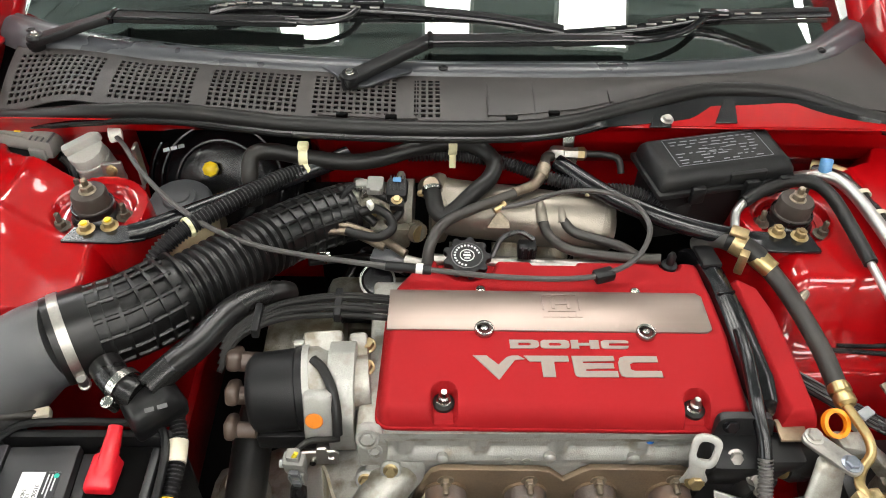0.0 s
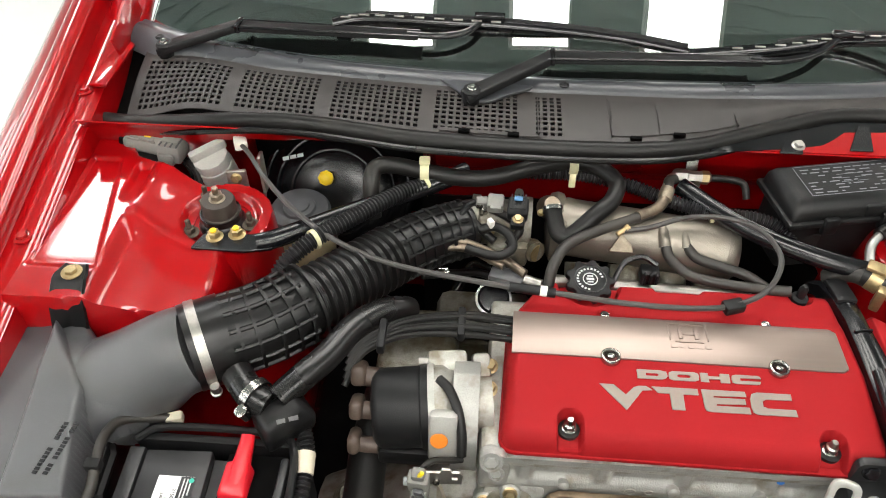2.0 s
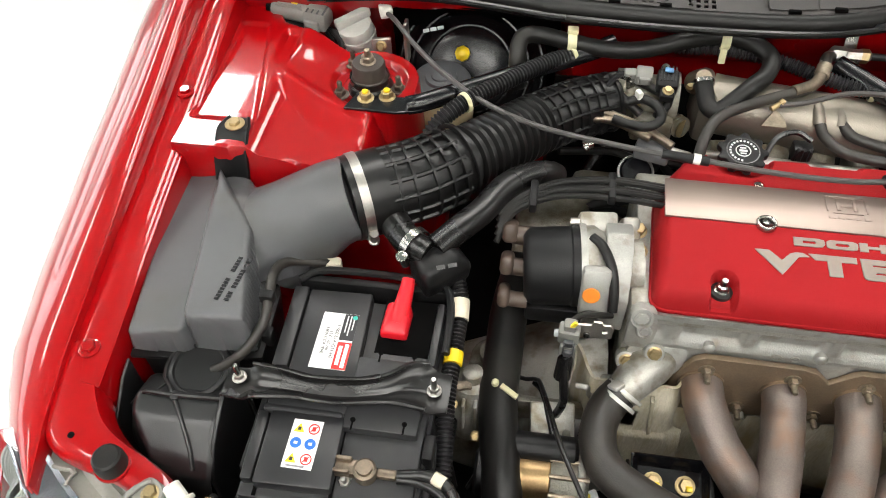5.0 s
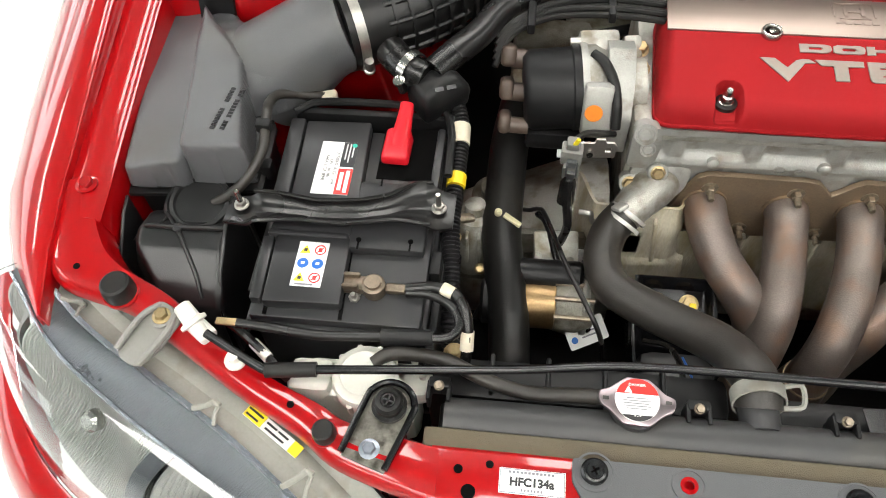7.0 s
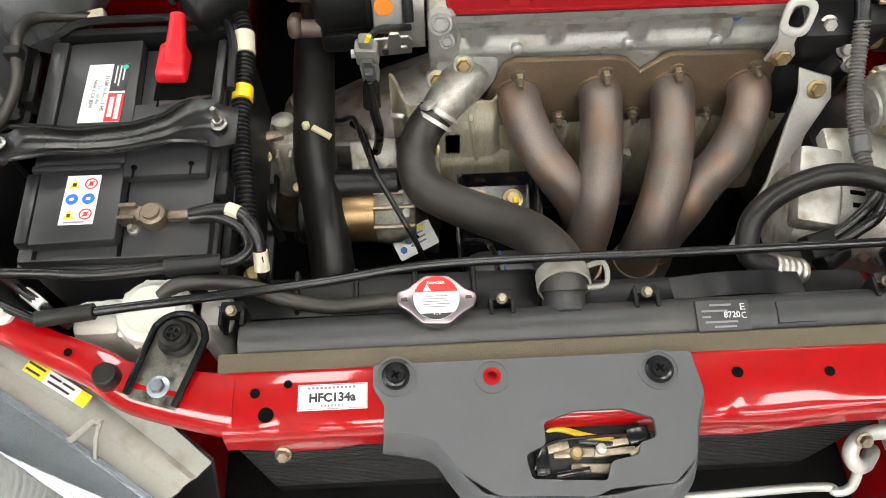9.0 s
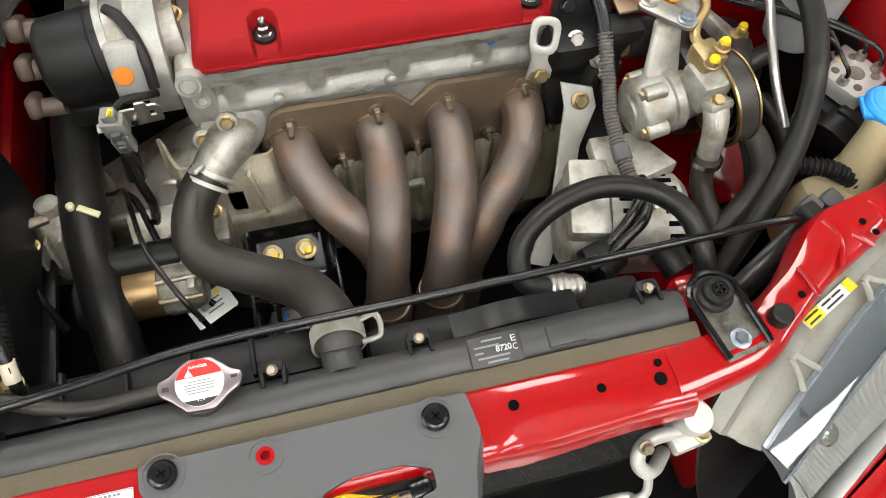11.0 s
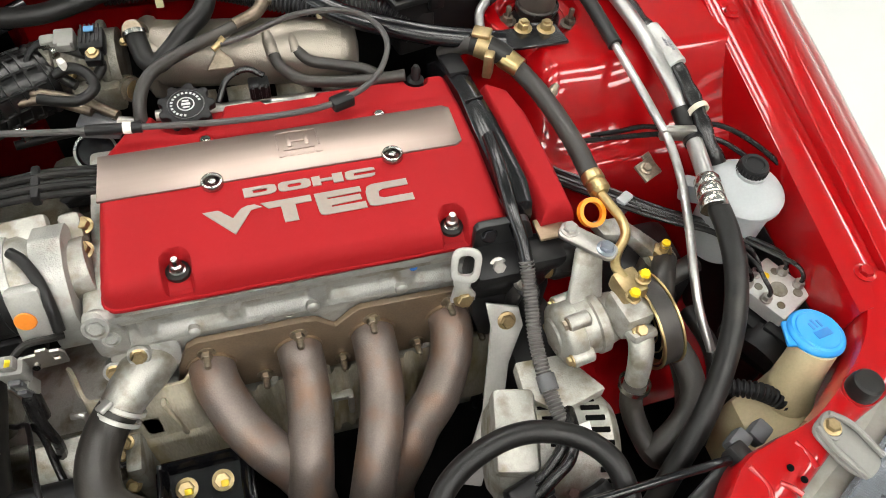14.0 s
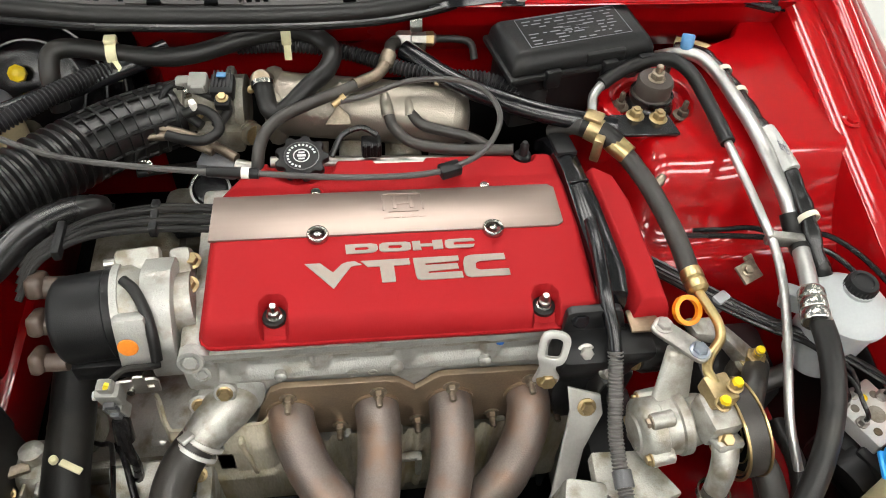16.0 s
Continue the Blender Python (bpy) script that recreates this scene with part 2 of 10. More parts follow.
alu_head = surface("silver_grey_head_casting", (0.41, 0.405, 0.38), 0.48, 0.55, vary=0.15, big=16, fine=500, bump=0.3, dirt=(0.26, 0.235, 0.19), dirt_amount=0.35)
intake_alu = surface("dull_intake_aluminium", (0.275, 0.245, 0.205), 0.38, 0.75, vary=0.12, big=10, fine=700, bump=0.3)
brushed = surface("brushed_champagne_plate", (0.31, 0.245, 0.215), 0.38, 0.9, vary=0.07, big=5, fine=160, bump=0.06, streak=(0.02, 1, 1))
chrome = surface("bright_zinc_steel", (0.44, 0.43, 0.4), 0.26, 1.0, vary=0.08, bump=0.03)
copper = surface("copper_tinted_steel", (0.36, 0.24, 0.12), 0.36, 0.9, vary=0.3, big=30, bump=0.05)
cap_steel = surface("pinkish_cap_steel", (0.30, 0.25, 0.265), 0.3, 0.95, vary=0.1, bump=0.03)
cap_dark = surface("shadowed_bolt_cup", (0.08, 0.03, 0.03), 0.3, 0.9, vary=0.1, bump=0.0)
steel = surface("dull_steel", (0.42, 0.4, 0.37), 0.38, 0.95, vary=0.2, big=40, bump=0.1)
letter_silver = surface("matt_silver_lettering", (0.29, 0.245, 0.215), 0.5, 0.4, vary=0.08, big=30, bump=0.1)
zinc = surface("yellow_zinc_plating", (0.42, 0.32, 0.17), 0.4, 0.9, vary=0.25, big=60, bump=0.05)
gold_pipe = surface("gold_passivated_pipe", (0.5, 0.38, 0.18), 0.33, 0.95, vary=0.2, big=25, bump=0.03)
pipe_alu = surface("aluminium_pipe", (0.46, 0.455, 0.44), 0.36, 0.9, vary=0.1, big=30, bump=0.05)
pipe_matt = surface("matt_aluminium_pipe", (0.52, 0.51, 0.48), 0.52, 0.6, vary=0.12, big=30, bump=0.08)
heat_steel = surface("heat_tinted_stainless", (0.165, 0.135, 0.12), 0.46, 0.55, vary=0.35, big=11, fine=500, bump=0.15, dirt=(0.19, 0.122, 0.088), dirt_amount=0.6)
flange_steel = surface("tan_heat_stained_steel", (0.3, 0.22, 0.15), 0.44, 0.75, vary=0.2, big=11, fine=350, bump=0.2, dirt=(0.26, 0.2, 0.15), dirt_amount=0.3)
old_nut = surface("dark_tarnished_nut", (0.11, 0.09, 0.07), 0.5, 0.7, vary=0.4, big=90, bump=0.15)
rust_stud = surface("tarnished_stud", (0.3, 0.25, 0.19), 0.45, 0.85, vary=0.4, big=90, bump=0.15)
white_plastic = surface("translucent_white_plastic", (0.6, 0.59, 0.53), 0.4, vary=0.08, big=8, bump=0.04)
cream_plastic = surface("yellowed_tank_plastic", (0.55, 0.46, 0.28), 0.42, vary=0.15, big=9, bump=0.04)
cloudy = surface("cloudy_white_plastic", (0.42, 0.41, 0.38), 0.4, vary=0.12, big=20, bump=0.04)
milky = surface("milky_reservoir_plastic", (0.36, 0.38, 0.385), 0.32, vary=0.08, big=9, bump=0.03)
white_nylon = surface("white_nylon_clip", (0.72, 0.7, 0.64), 0.4, vary=0.06, bump=0.02)
ivory = surface("ivory_cable_clip", (0.62, 0.58, 0.36), 0.42, vary=0.1, bump=0.02)
yellow = surface("yellow_plastic", (0.75, 0.52, 0.01), 0.35, vary=0.06, bump=0.02)
orange = surface("orange_plastic", (0.85, 0.26, 0.01), 0.38, vary=0.06, bump=0.02)
orange_dot = surface("orange_paint_dab", (0.75, 0.22, 0.02), 0.5, vary=0.1, bump=0.05)
blue_cap = surface("sky_blue_plastic", (0.02, 0.28, 0.72), 0.36, vary=0.05, bump=0.02)
blue_dark = surface("dark_blue_moulding", (0.015, 0.17, 0.48), 0.4, vary=0.05, bump=0.0)
alu_white = surface("machined_white_aluminium", (0.62, 0.62, 0.6), 0.42, 0.5, vary=0.12, big=30, bump=0.1)
blue_dot = surface("blue_paint", (0.02, 0.12, 0.4), 0.45, vary=0.1, bump=0.0)
red_rubber = surface("red_terminal_rubber", (0.62, 0.01, 0.02), 0.34, vary=0.06, bump=0.03)
paper = surface("white_label_paper", (0.78, 0.78, 0.76), 0.45, vary=0.03, bump=0.01)
ink = surface("black_label_ink", (0.02, 0.02, 0.022), 0.5, vary=0.05, bump=0.0)
ink_grey = surface("grey_label_ink", (0.2, 0.2, 0.22), 0.5, vary=0.05, bump=0.0)
ink_white = surface("white_label_ink", (0.55, 0.55, 0.54), 0.5, vary=0.05, bump=0.0)
label_red = surface("red_label_ink", (0.62, 0.02, 0.015), 0.4, vary=0.03, bump=0.0)
label_yellow = surface("yellow_label_ink", (0.8, 0.62, 0.02), 0.4, vary=0.03, bump=0.0)
label_blue = surface("blue_label_ink", (0.01, 0.12, 0.48), 0.4, vary=0.03, bump=0.0)
label_green = surface("teal_label_ink", (0.02, 0.45, 0.33), 0.4, vary=0.03, bump=0.0)
tank_plastic = surface("dark_tank_plastic", (0.034, 0.034, 0.035), 0.42, vary=0.2, bump=0.15, fine=1100, dirt=(0.05, 0.048, 0.044), dirt_amount=0.3)
mount_rubber = surface("brown_mount_rubber", (0.042, 0.032, 0.026), 0.55, vary=0.25, big=40, bump=0.15, fine=500)
tag_film = surface("cloudy_tag_film", (0.42, 0.42, 0.4), 0.3, vary=0.15, big=40, bump=0.05)
dull_blue = surface("faded_blue_cap", (0.08, 0.22, 0.42), 0.4, vary=0.08, bump=0.02)
foam = surface("olive_foam_strip", (0.095, 0.077, 0.05), 0.85, vary=0.12, big=20, fine=900, bump=0.3)
brown_bakelite = surface("brown_bakelite", (0.075, 0.052, 0.04), 0.45, vary=0.2, big=18, bump=0.1)
hl_plastic = surface("pale_grey_lamp_plastic", (0.27, 0.265, 0.235), 0.5, vary=0.12, big=12, bump=0.08, dirt=(0.2, 0.18, 0.15), dirt_amount=0.3)
blue_zinc = surface("blue_zinc_plating", (0.3, 0.33, 0.38), 0.35, 0.9, vary=0.2, big=60, bump=0.05)
bezel_grey = surface("silver_blue_bezel", (0.34, 0.36, 0.40), 0.22, 0.8, vary=0.06, big=8, bump=0.03)
bezel_dark = surface("dark_silver_bezel", (0.10, 0.106, 0.118), 0.3, 0.6, vary=0.06, big=8, bump=0.03)
old_pipe = surface("aged_brown_pipe", (0.2, 0.16, 0.12), 0.4, 0.8, vary=0.4, big=40, bump=0.1)
module_grey = surface("lamp_lug_grey", (0.2, 0.195, 0.18), 0.5, vary=0.12, big=12, bump=0.08)
reflector = surface("lamp_reflector", (0.33, 0.33, 0.315), 0.4, 0.45, vary=0.1, bump=0.02)
finned = surface("black_cooling_fins", (0.02, 0.02, 0.02), 0.5, vary=0.3, big=20, fine=1200, bump=0.5, streak=(0.05, 1, 1))
# near-black for the floor sheets, and for shade painted low in the bay
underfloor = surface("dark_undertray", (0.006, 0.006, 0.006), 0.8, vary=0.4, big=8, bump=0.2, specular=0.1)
# paints the shade inside gaps and hollows; also the black printed glass border
gap_black = surface("hollow_shade_and_print_black", (0.003, 0.003, 0.003), 0.9, vary=0.1, bump=0.0, specular=0.05)
cable_grey = surface("grey_cable_sheath", (0.06, 0.056, 0.054), 0.4, vary=0.15, bump=0.05)
conduit_grey = surface("grey_ribbed_conduit", (0.085, 0.08, 0.075), 0.42, vary=0.15, bump=0.05)
tape = surface("beige_cloth_tape", (0.6, 0.54, 0.42), 0.6, vary=0.12, big=60, bump=0.2)
wall_white = surface("white_wall_paint", (0.62, 0.64, 0.62), 0.6, vary=0.03, big=2, bump=0.05)
floor_white = surface("pale_epoxy_floor", (0.72, 0.74, 0.72), 0.35, vary=0.04, big=1.5, bump=0.03)
ceiling_slat = surface("grey_green_ceiling_slat", (0.2, 0.245, 0.23), 0.6, vary=0.06, big=2, bump=0.03)
dash = surface("dark_dashboard", (0.02, 0.022, 0.023), 0.55, vary=0.2, bump=0.1)

glass = bpy.data.materials.new("green_tinted_glass")
glass.use_nodes = True
g = glass.node_tree.nodes["Principled BSDF"]
g.inputs["Base Color"].default_value = (0.75, 0.9, 0.83, 1)
g.inputs["Roughness"].default_value = 0.0
g.inputs["Transmission Weight"].default_value = 1.0
g.inputs["IOR"].default_value = 2.5
clear_lens = bpy.data.materials.new("clear_lamp_lens")
clear_lens.use_nodes = True
g = clear_lens.node_tree.nodes["Principled BSDF"]
g.inputs["Base Color"].default_value = (0.93, 0.95, 0.95, 1)
g.inputs["Roughness"].default_value = 0.02
g.inputs["Transmission Weight"].default_value = 1.0
g.inputs["IOR"].default_value = 1.5
lamp_glow = bpy.data.materials.new("light_panel_glow")
lamp_glow.use_nodes = True
g = lamp_glow.node_tree.nodes["Principled BSDF"]
g.inputs["Base Color"].default_value = (0.9, 0.9, 0.9, 1)
g.inputs["Emission Color"].default_value = (1.0, 0.97, 0.92, 1)
g.inputs["Emission Strength"].default_value = LAMP
roof_glow = bpy.data.materials.new("roof_light_glow")
roof_glow.use_nodes = True
g = roof_glow.node_tree.nodes["Principled BSDF"]
g.inputs["Base Color"].default_value = (0.9, 0.9, 0.9, 1)
g.inputs["Emission Color"].default_value = (1.0, 0.99, 0.97, 1)
g.inputs["Emission Strength"].default_value = 34.0

day_glow = bpy.data.materials.new("frosted_daylight")
day_glow.use_nodes = True
g = day_glow.node_tree.nodes["Principled BSDF"]
g.inputs["Base Color"].default_value = (0.9, 0.9, 0.9, 1)
g.inputs["Emission Color"].default_value = (0.95, 0.98, 1.0, 1)
g.inputs["Emission Strength"].default_value = 3.0

# ---- the room ----
MID = 0.038


def slab(name, c, s, mat_, label, category):
    return solo(name, box(c, s, 0), mat_, label, category, kind="structure")


slab("floor", (0, 1, -0.05), (14, 14, 0.1), floor_white, "pale glossy epoxy workshop floor", "floor")
slab("wall_north", (0, 8.05, 1.6), (14.2, 0.1, 3.4), wall_white, "plain white workshop wall", "wall")
slab("wall_south", (0, -6.05, 1.6), (14.2, 0.1, 3.4), wall_white, "plain white workshop wall", "wall")
slab("wall_west", (-7.05, 1, 1.6), (0.1, 14, 3.4), wall_white, "plain white workshop wall", "wall")
slab("wall_east", (7.05, 1, 1.6), (0.1, 14, 3.4), wall_white, "plain white workshop wall", "wall")
bm = box((0, 1, 3.35), (14.2, 14.2, 0.1), 0)
for i in range(110):
    join(bm, box((0, -5.9 + i * 0.126, 3.29), (14, 0.1, 0.025), 0))
solo("ceiling", bm, ceiling_slat, "grey green slatted workshop ceiling", "ceiling", kind="structure")


def ceiling_light(x, y, w, l, glow=lamp_glow):
    t = thing("ceiling_light", (x, y, 3.26), "long white glowing ceiling light panel", "ceiling light", "ceiling light panels")
    part("diffuser", box((x, y, 3.253), (w - 0.02, l - 0.02, 0.012), 0), glow, t, "white glowing diffuser")
    fr = join(box((x - w / 2, y, 3.262), (0.02, l, 0.03), 0), box((x + w / 2, y, 3.262), (0.02, l, 0.03), 0))
    join(fr, box((x, y - l / 2, 3.262), (w, 0.02, 0.03), 0), box((x, y + l / 2, 3.262), (w, 0.02, 0.03), 0))
    part("frame", fr, wall_white, t)


for x in (-0.66, 0.1, 0.86):
    ceiling_light(x, 1.93, 0.36, 1.25)
for x in (-1.7, 0.1, 1.9):
    ceiling_light(x, -0.75, 1.2, 0.6)
    ceiling_light(x, -2.3, 1.2, 0.6)
    ceiling_light(x, -3.9, 1.2, 0.6)
ceiling_light(-2.36, 3.40, 0.46, 0.88, roof_glow)
for y in (-0.6, 1.2, 3.0):
    ceiling_light(-4.0, y, 0.6, 1.2)
    ceiling_light(4.0, y, 0.6, 1.2)
ceiling_light(2.6, 4.6, 0.6, 1.2)
win = thing("window_1", (-6.98, 1.0, 1.5), "wide frosted daylight window in the workshop wall", "window", kind="structure")
part("pane", box((-6.985, 1.0, 1.75), (0.012, 9.0, 2.1), 0), day_glow, win, "frosted bright pane")
for y in (-3.5, -0.5, 2.5, 5.5):
    part("window_frame", box((-6.97, y, 1.75), (0.03, 0.05, 2.16), 0.004), wall_white, win)
for z in (0.68, 2.82):
    part("window_frame", box((-6.97, 1.0, z), (0.03, 9.0, 0.05), 0.004), wall_white, win)

# ---- the car's body ----
body = thing("car_body", (MID, 1.2, 0.0), "glossy red car front body with the bonnet taken off", "car")


def ledge_a(y):
    return lerp_table([(0.15, 0.735), (0.34, 0.739), (0.73, 0.753), (1.0, 0.768), (1.4, 0.80)], y)


def ledge_z(y):
    return 0.776 + 0.168 * (y - 0.337) - 0.03 * max(0, y - 0.9)


def sided(s, a, y, z):
    return (MID + s * a, y, z)


def wing_ledge(s):
    prof = [q[:2] for q in spline([(-0.032, -0.34, 0), (-0.0315, -0.06, 0), (-0.030, -0.016, 0), (-0.026, -0.005, 0), (-0.018, 0, 0), (-0.004, 0.0007, 0), (0.008, 0.0, 0), (0.016, -0.003, 0), (0.024, -0.006, 0)], 4)]

    def f(u, v):
        y = 0.30 + 1.0 * u
        k = v * (len(prof) - 1)
        i = min(int(k), len(prof) - 2)
        d = prof[i][0] + (prof[i + 1][0] - prof[i][0]) * (k - i)
        z = prof[i][1] + (prof[i + 1][1] - prof[i][1]) * (k - i)
        return sided(s, ledge_a(y) + d, y, ledge_z(y) + z)

    return sheet(f, 40, 6, 0.002)


def fender(s):
    prof = spline([(0.018, -0.035, 0), (0.019, 0.002, 0), (0.024, 0.009, 0), (0.045, 0.010, 0), (0.07, 0.004, 0), (0.095, -0.008, 0), (0.118, -0.026, 0), (0.138, -0.05, 0), (0.15, -0.085, 0), (0.156, -0.2, 0), (0.158, -0.45, 0)], 5)

    def f(u, v):
        y = 0.182 + 1.28 * u * (0.35 + 0.65 * u)
        q = prof[round(v * (len(prof) - 1))]
        inner = lerp_table([(0.18, 0.002), (0.25, 0.012), (0.34, 0.018), (1.5, 0.018)], y)
        outer = lerp_table([(0.18, 0.010), (0.20, 0.035), (0.252, 0.084), (0.298, 0.106), (0.346, 0.122), (0.45, 0.132), (0.65, 0.14), (1.5, 0.146)], y)
        return sided(s, ledge_a(y) + inner + (q.x - 0.018) / 0.122 * (outer - inner), y, ledge_z(y) + q.y * (1 if q.y < 0 else lerp_table([(0.165, 0.3), (0.34, 1)], y)))

    return sheet(f, 60, len(prof) - 1, 0.002)


CREASE = [(0.40, 0.72), (0.44, 0.73), (0.497, 0.742), (0.533, 0.754), (0.57, 0.768), (0.603, 0.786), (0.63, 0.80)]
SHELF = [(0.40, 0.695), (0.443, 0.70), (0.481, 0.687), (0.519, 0.681), (0.555, 0.697), (0.592, 0.733), (0.622, 0.768), (0.64, 0.79)]


def inner_wing(s):
    """Tower, apron and wheel-house top as one pressed skin."""

    def f(u, v):
        a = 0.40 + 0.335 * u
        y = 0.36 + 0.66 * v
        top = 0.822 + 0.014 * step(0.53, 0.655 if s > 0 else 0.632, a)
        r = math.hypot(a - 0.502, y - 0.815)
        back = lerp_table([(0.40, 0.868), (0.54, 0.878), (0.60, 0.905), (0.66, 0.928), (0.70, 0.99), (0.8, 1.1)], a)
        front = step(0.615, 0.705, y) if s > 0 else step(0.612, 0.637, y - 0.006 * step(0.6, 0.5, a) + 0.004 * step(0.62, 0.7, a))
        tower = max(step(0.092, 0.074, r), step(0.40, 0.49, a) * front * step(back + 0.04, back, y))
        low = 0.46 + 0.26 * step(0.50, 0.61, y) + 0.08 * (a - 0.4) if s > 0 else 0.50 + 0.06 * step(0.5, 0.7, a)
        z = low + (top - low) * tower
        if s < 0:
            # the dome falls along a crease to a lower shelf; a flat plate lies sunk beside it
            crease = lerp_table(CREASE, a)
            z -= 0.013 * tower * step(crease, lerp_table(SHELF, a), y) * step(0.636, 0.612, a)
            z += 0.0025 * tower * step(crease + 0.02, crease + 0.004, y) * step(crease - 0.012, crease, y) * step(0.636, 0.62, a) * step(0.44, 0.5, a)
            edge = 0.634 + 0.21 * (y - 0.702)
            z -= 0.004 * step(edge, edge + 0.007, a) * step(0.730, 0.724, a) * step(0.686, 0.696, y) * step(0.925, 0.915, y)
            z -= 0.007 * step(0.656, 0.648, a) * step(0.624, 0.634, a) * step(0.815, 0.88, y) * step(0.92, 0.90, y)
        z -= 0.010 * step(0.058, 0.05, r)
        z += 0.005 * step(0.632, 0.614, a) * step(0.83, 0.87, y) * step(0.95, 0.93, y) * (1 - step(0.60, 0.56, a))
        return sided(s, a, y, z)

    return sheet(f, 112, 200, 0.002)


ARM = [(0.733, 0.352, 0.770, 0.34, 0.776), (0.706, 0.288, 0.762, 0.262, 0.764), (0.674, 0.253, 0.735, 0.222, 0.758), (0.606, 0.220, 0.65, 0.200, 0.752), (0.564, 0.186, 0.598, 0.172, 0.75), (0.48, 0.142, 0.512, 0.122, 0.746), (0.425, 0.120, 0.444, 0.088, 0.742), (0.39, 0.104, 0.396, 0.058, 0.74), (0.30, 0.088, 0.30, 0.030, 0.74)]


ARM_PUMP = [(0.735, 0.345, 0.77, 0.33, 0.776), (0.706, 0.285, 0.757, 0.262, 0.764), (0.663, 0.245, 0.705, 0.215, 0.757), (0.60, 0.208, 0.64, 0.190, 0.752), (0.54, 0.195, 0.587, 0.161, 0.752), (0.50, 0.182, 0.545, 0.138, 0.752), (0.455, 0.14, 0.484, 0.109, 0.746), (0.42, 0.118, 0.438, 0.077, 0.742), (0.39, 0.1, 0.392, 0.048, 0.74), (0.30, 0.088, 0.30, 0.030, 0.74)]


def arm(s):
    table = ARM if s < 0 else ARM_PUMP
    inn = spline([(a, y, z) for a, y, _, _, z in table], 6)
    out = spline([(a, y, z) for _, _, a, y, z in table], 6)
    prof = [(-0.10, -0.035), (-0.02, -0.006), (0.04, 0.0), (0.2, 0.002), (0.5, 0.004), (0.8, 0.001), (0.90, -0.002), (0.955, -0.008), (0.965, -0.018)]
    n = len(inn) - 1

    def f(u, v):
        i = round(u * n)
        w, dz = prof[round(v * (len(prof) - 1))]
        q = inn[i].lerp(out[i], w)
        return sided(s, q.x, q.y, q.z + dz)

    return sheet(f, n, len(prof) - 1, 0.002)


def front_beam():
    prof = spline([(0.092, 0.712, 0), (0.0915, 0.732, 0), (0.089, 0.7385, 0), (0.083, 0.7405, 0), (0.065, 0.7415, 0), (0.048, 0.741, 0), (0.037, 0.739, 0), (0.031, 0.734, 0), (0.028, 0.724, 0), (0.026, 0.714, 0)], 4)

    def f(u, v):
        x = -0.27 + 0.622 * u
        q = prof[round(v * (len(prof) - 1))]
        front = step(0.06, 0.03, q.x)
        low = 0.010 * step(-0.255, -0.225, x) * step(-0.15, -0.175, x) + 0.010 * step(0.14, 0.155, x) * step(0.24, 0.18, x)
        scoop = 0.0045 * step(0.165, 0.185, x) * step(0.31, 0.24, x) + 0.003 * step(-0.24, -0.22, x) * step(-0.16, -0.19, x)
        y = q.x - 0.004 * front * step(0.30, 0.20, x) * step(0.10, 0.16, x)
        z = q.y - front * scoop - low * step(0.7335, 0.716, q.y) * front
        return (x, y, z)

    return sheet(f, 110, len(prof) - 1, 0.002)


for s, side in ((-1, "left"), (1, "right")):
    part("wing_ledge", wing_ledge(s), red_paint, body)
    part("fender", fender(s), red_paint, body, "glossy red outer fender")
    part("inner_wing", inner_wing(s), red_paint, body, "red strut tower and wheel house skin")
    part("headlight_panel", arm(s), red_paint, body)
    # legs of the front panel behind the lamps
    part("panel_leg", box(sided(s, 0.375, 0.15, 0.53), (0.05, 0.04, 0.36), 0.008), red_paint, body)
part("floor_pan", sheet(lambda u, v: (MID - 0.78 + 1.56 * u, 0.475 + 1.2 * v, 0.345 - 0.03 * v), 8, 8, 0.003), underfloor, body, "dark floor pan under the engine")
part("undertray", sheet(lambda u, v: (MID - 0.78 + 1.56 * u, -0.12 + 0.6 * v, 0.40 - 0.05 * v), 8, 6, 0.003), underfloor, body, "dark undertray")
# black sheet added for the shadow gap between reservoir and right wing
part("wheel_liner", sheet(lambda u, v: sided(1, 0.706 - 0.02 * v, 0.335 + 0.20 * u, 0.70 + 0.022 * u - 0.28 * v), 16, 10, 0.002), black_plastic, body, "black plastic wheel liner")
part("front_crossmember", front_beam(), red_paint, body, "red pressed radiator crossmember")
for pts in ([(0.505, 0.176), (0.512, 0.15), (0.498, 0.123)], [(0.456, 0.133), (0.460, 0.116), (0.462, 0.10)], [(0.525, 0.154), (0.534, 0.147), (0.541, 0.138)], [(0.562, 0.187), (0.568, 0.172), (0.570, 0.158)]):
    part("pressed_ridge", sweep([sided(1, a_, y_, 0.7535) for a_, y_ in pts], 0.0032, 8, 6, squash=0.8), red_paint, body)

prof = [(0.935, 0.893), (0.942, 0.889), (0.95, 0.875), (0.962, 0.845), (0.99, 0.80), (1.05, 0.74), (1.06, 0.30)]


def firewall(u, v):
    """Pressed wall with a deep bay for the brake booster."""
    x = MID - 0.745 + 1.49 * u
    k = v * (len(prof) - 1)
    i = min(int(k), len(prof) - 2)
    y = prof[i][0] + (prof[i + 1][0] - prof[i][0]) * (k - i)
    z = prof[i][1] + (prof[i + 1][1] - prof[i][1]) * (k - i)
    bay = step(-0.50, -0.465, x) * step(-0.165, -0.20, x) * step(0.850, 0.838, z - 0.012 * math.cos((x + 0.335) * 9))
    return (x, y + 0.16 * bay * (1 if y < 1.0 else 0.6), z)


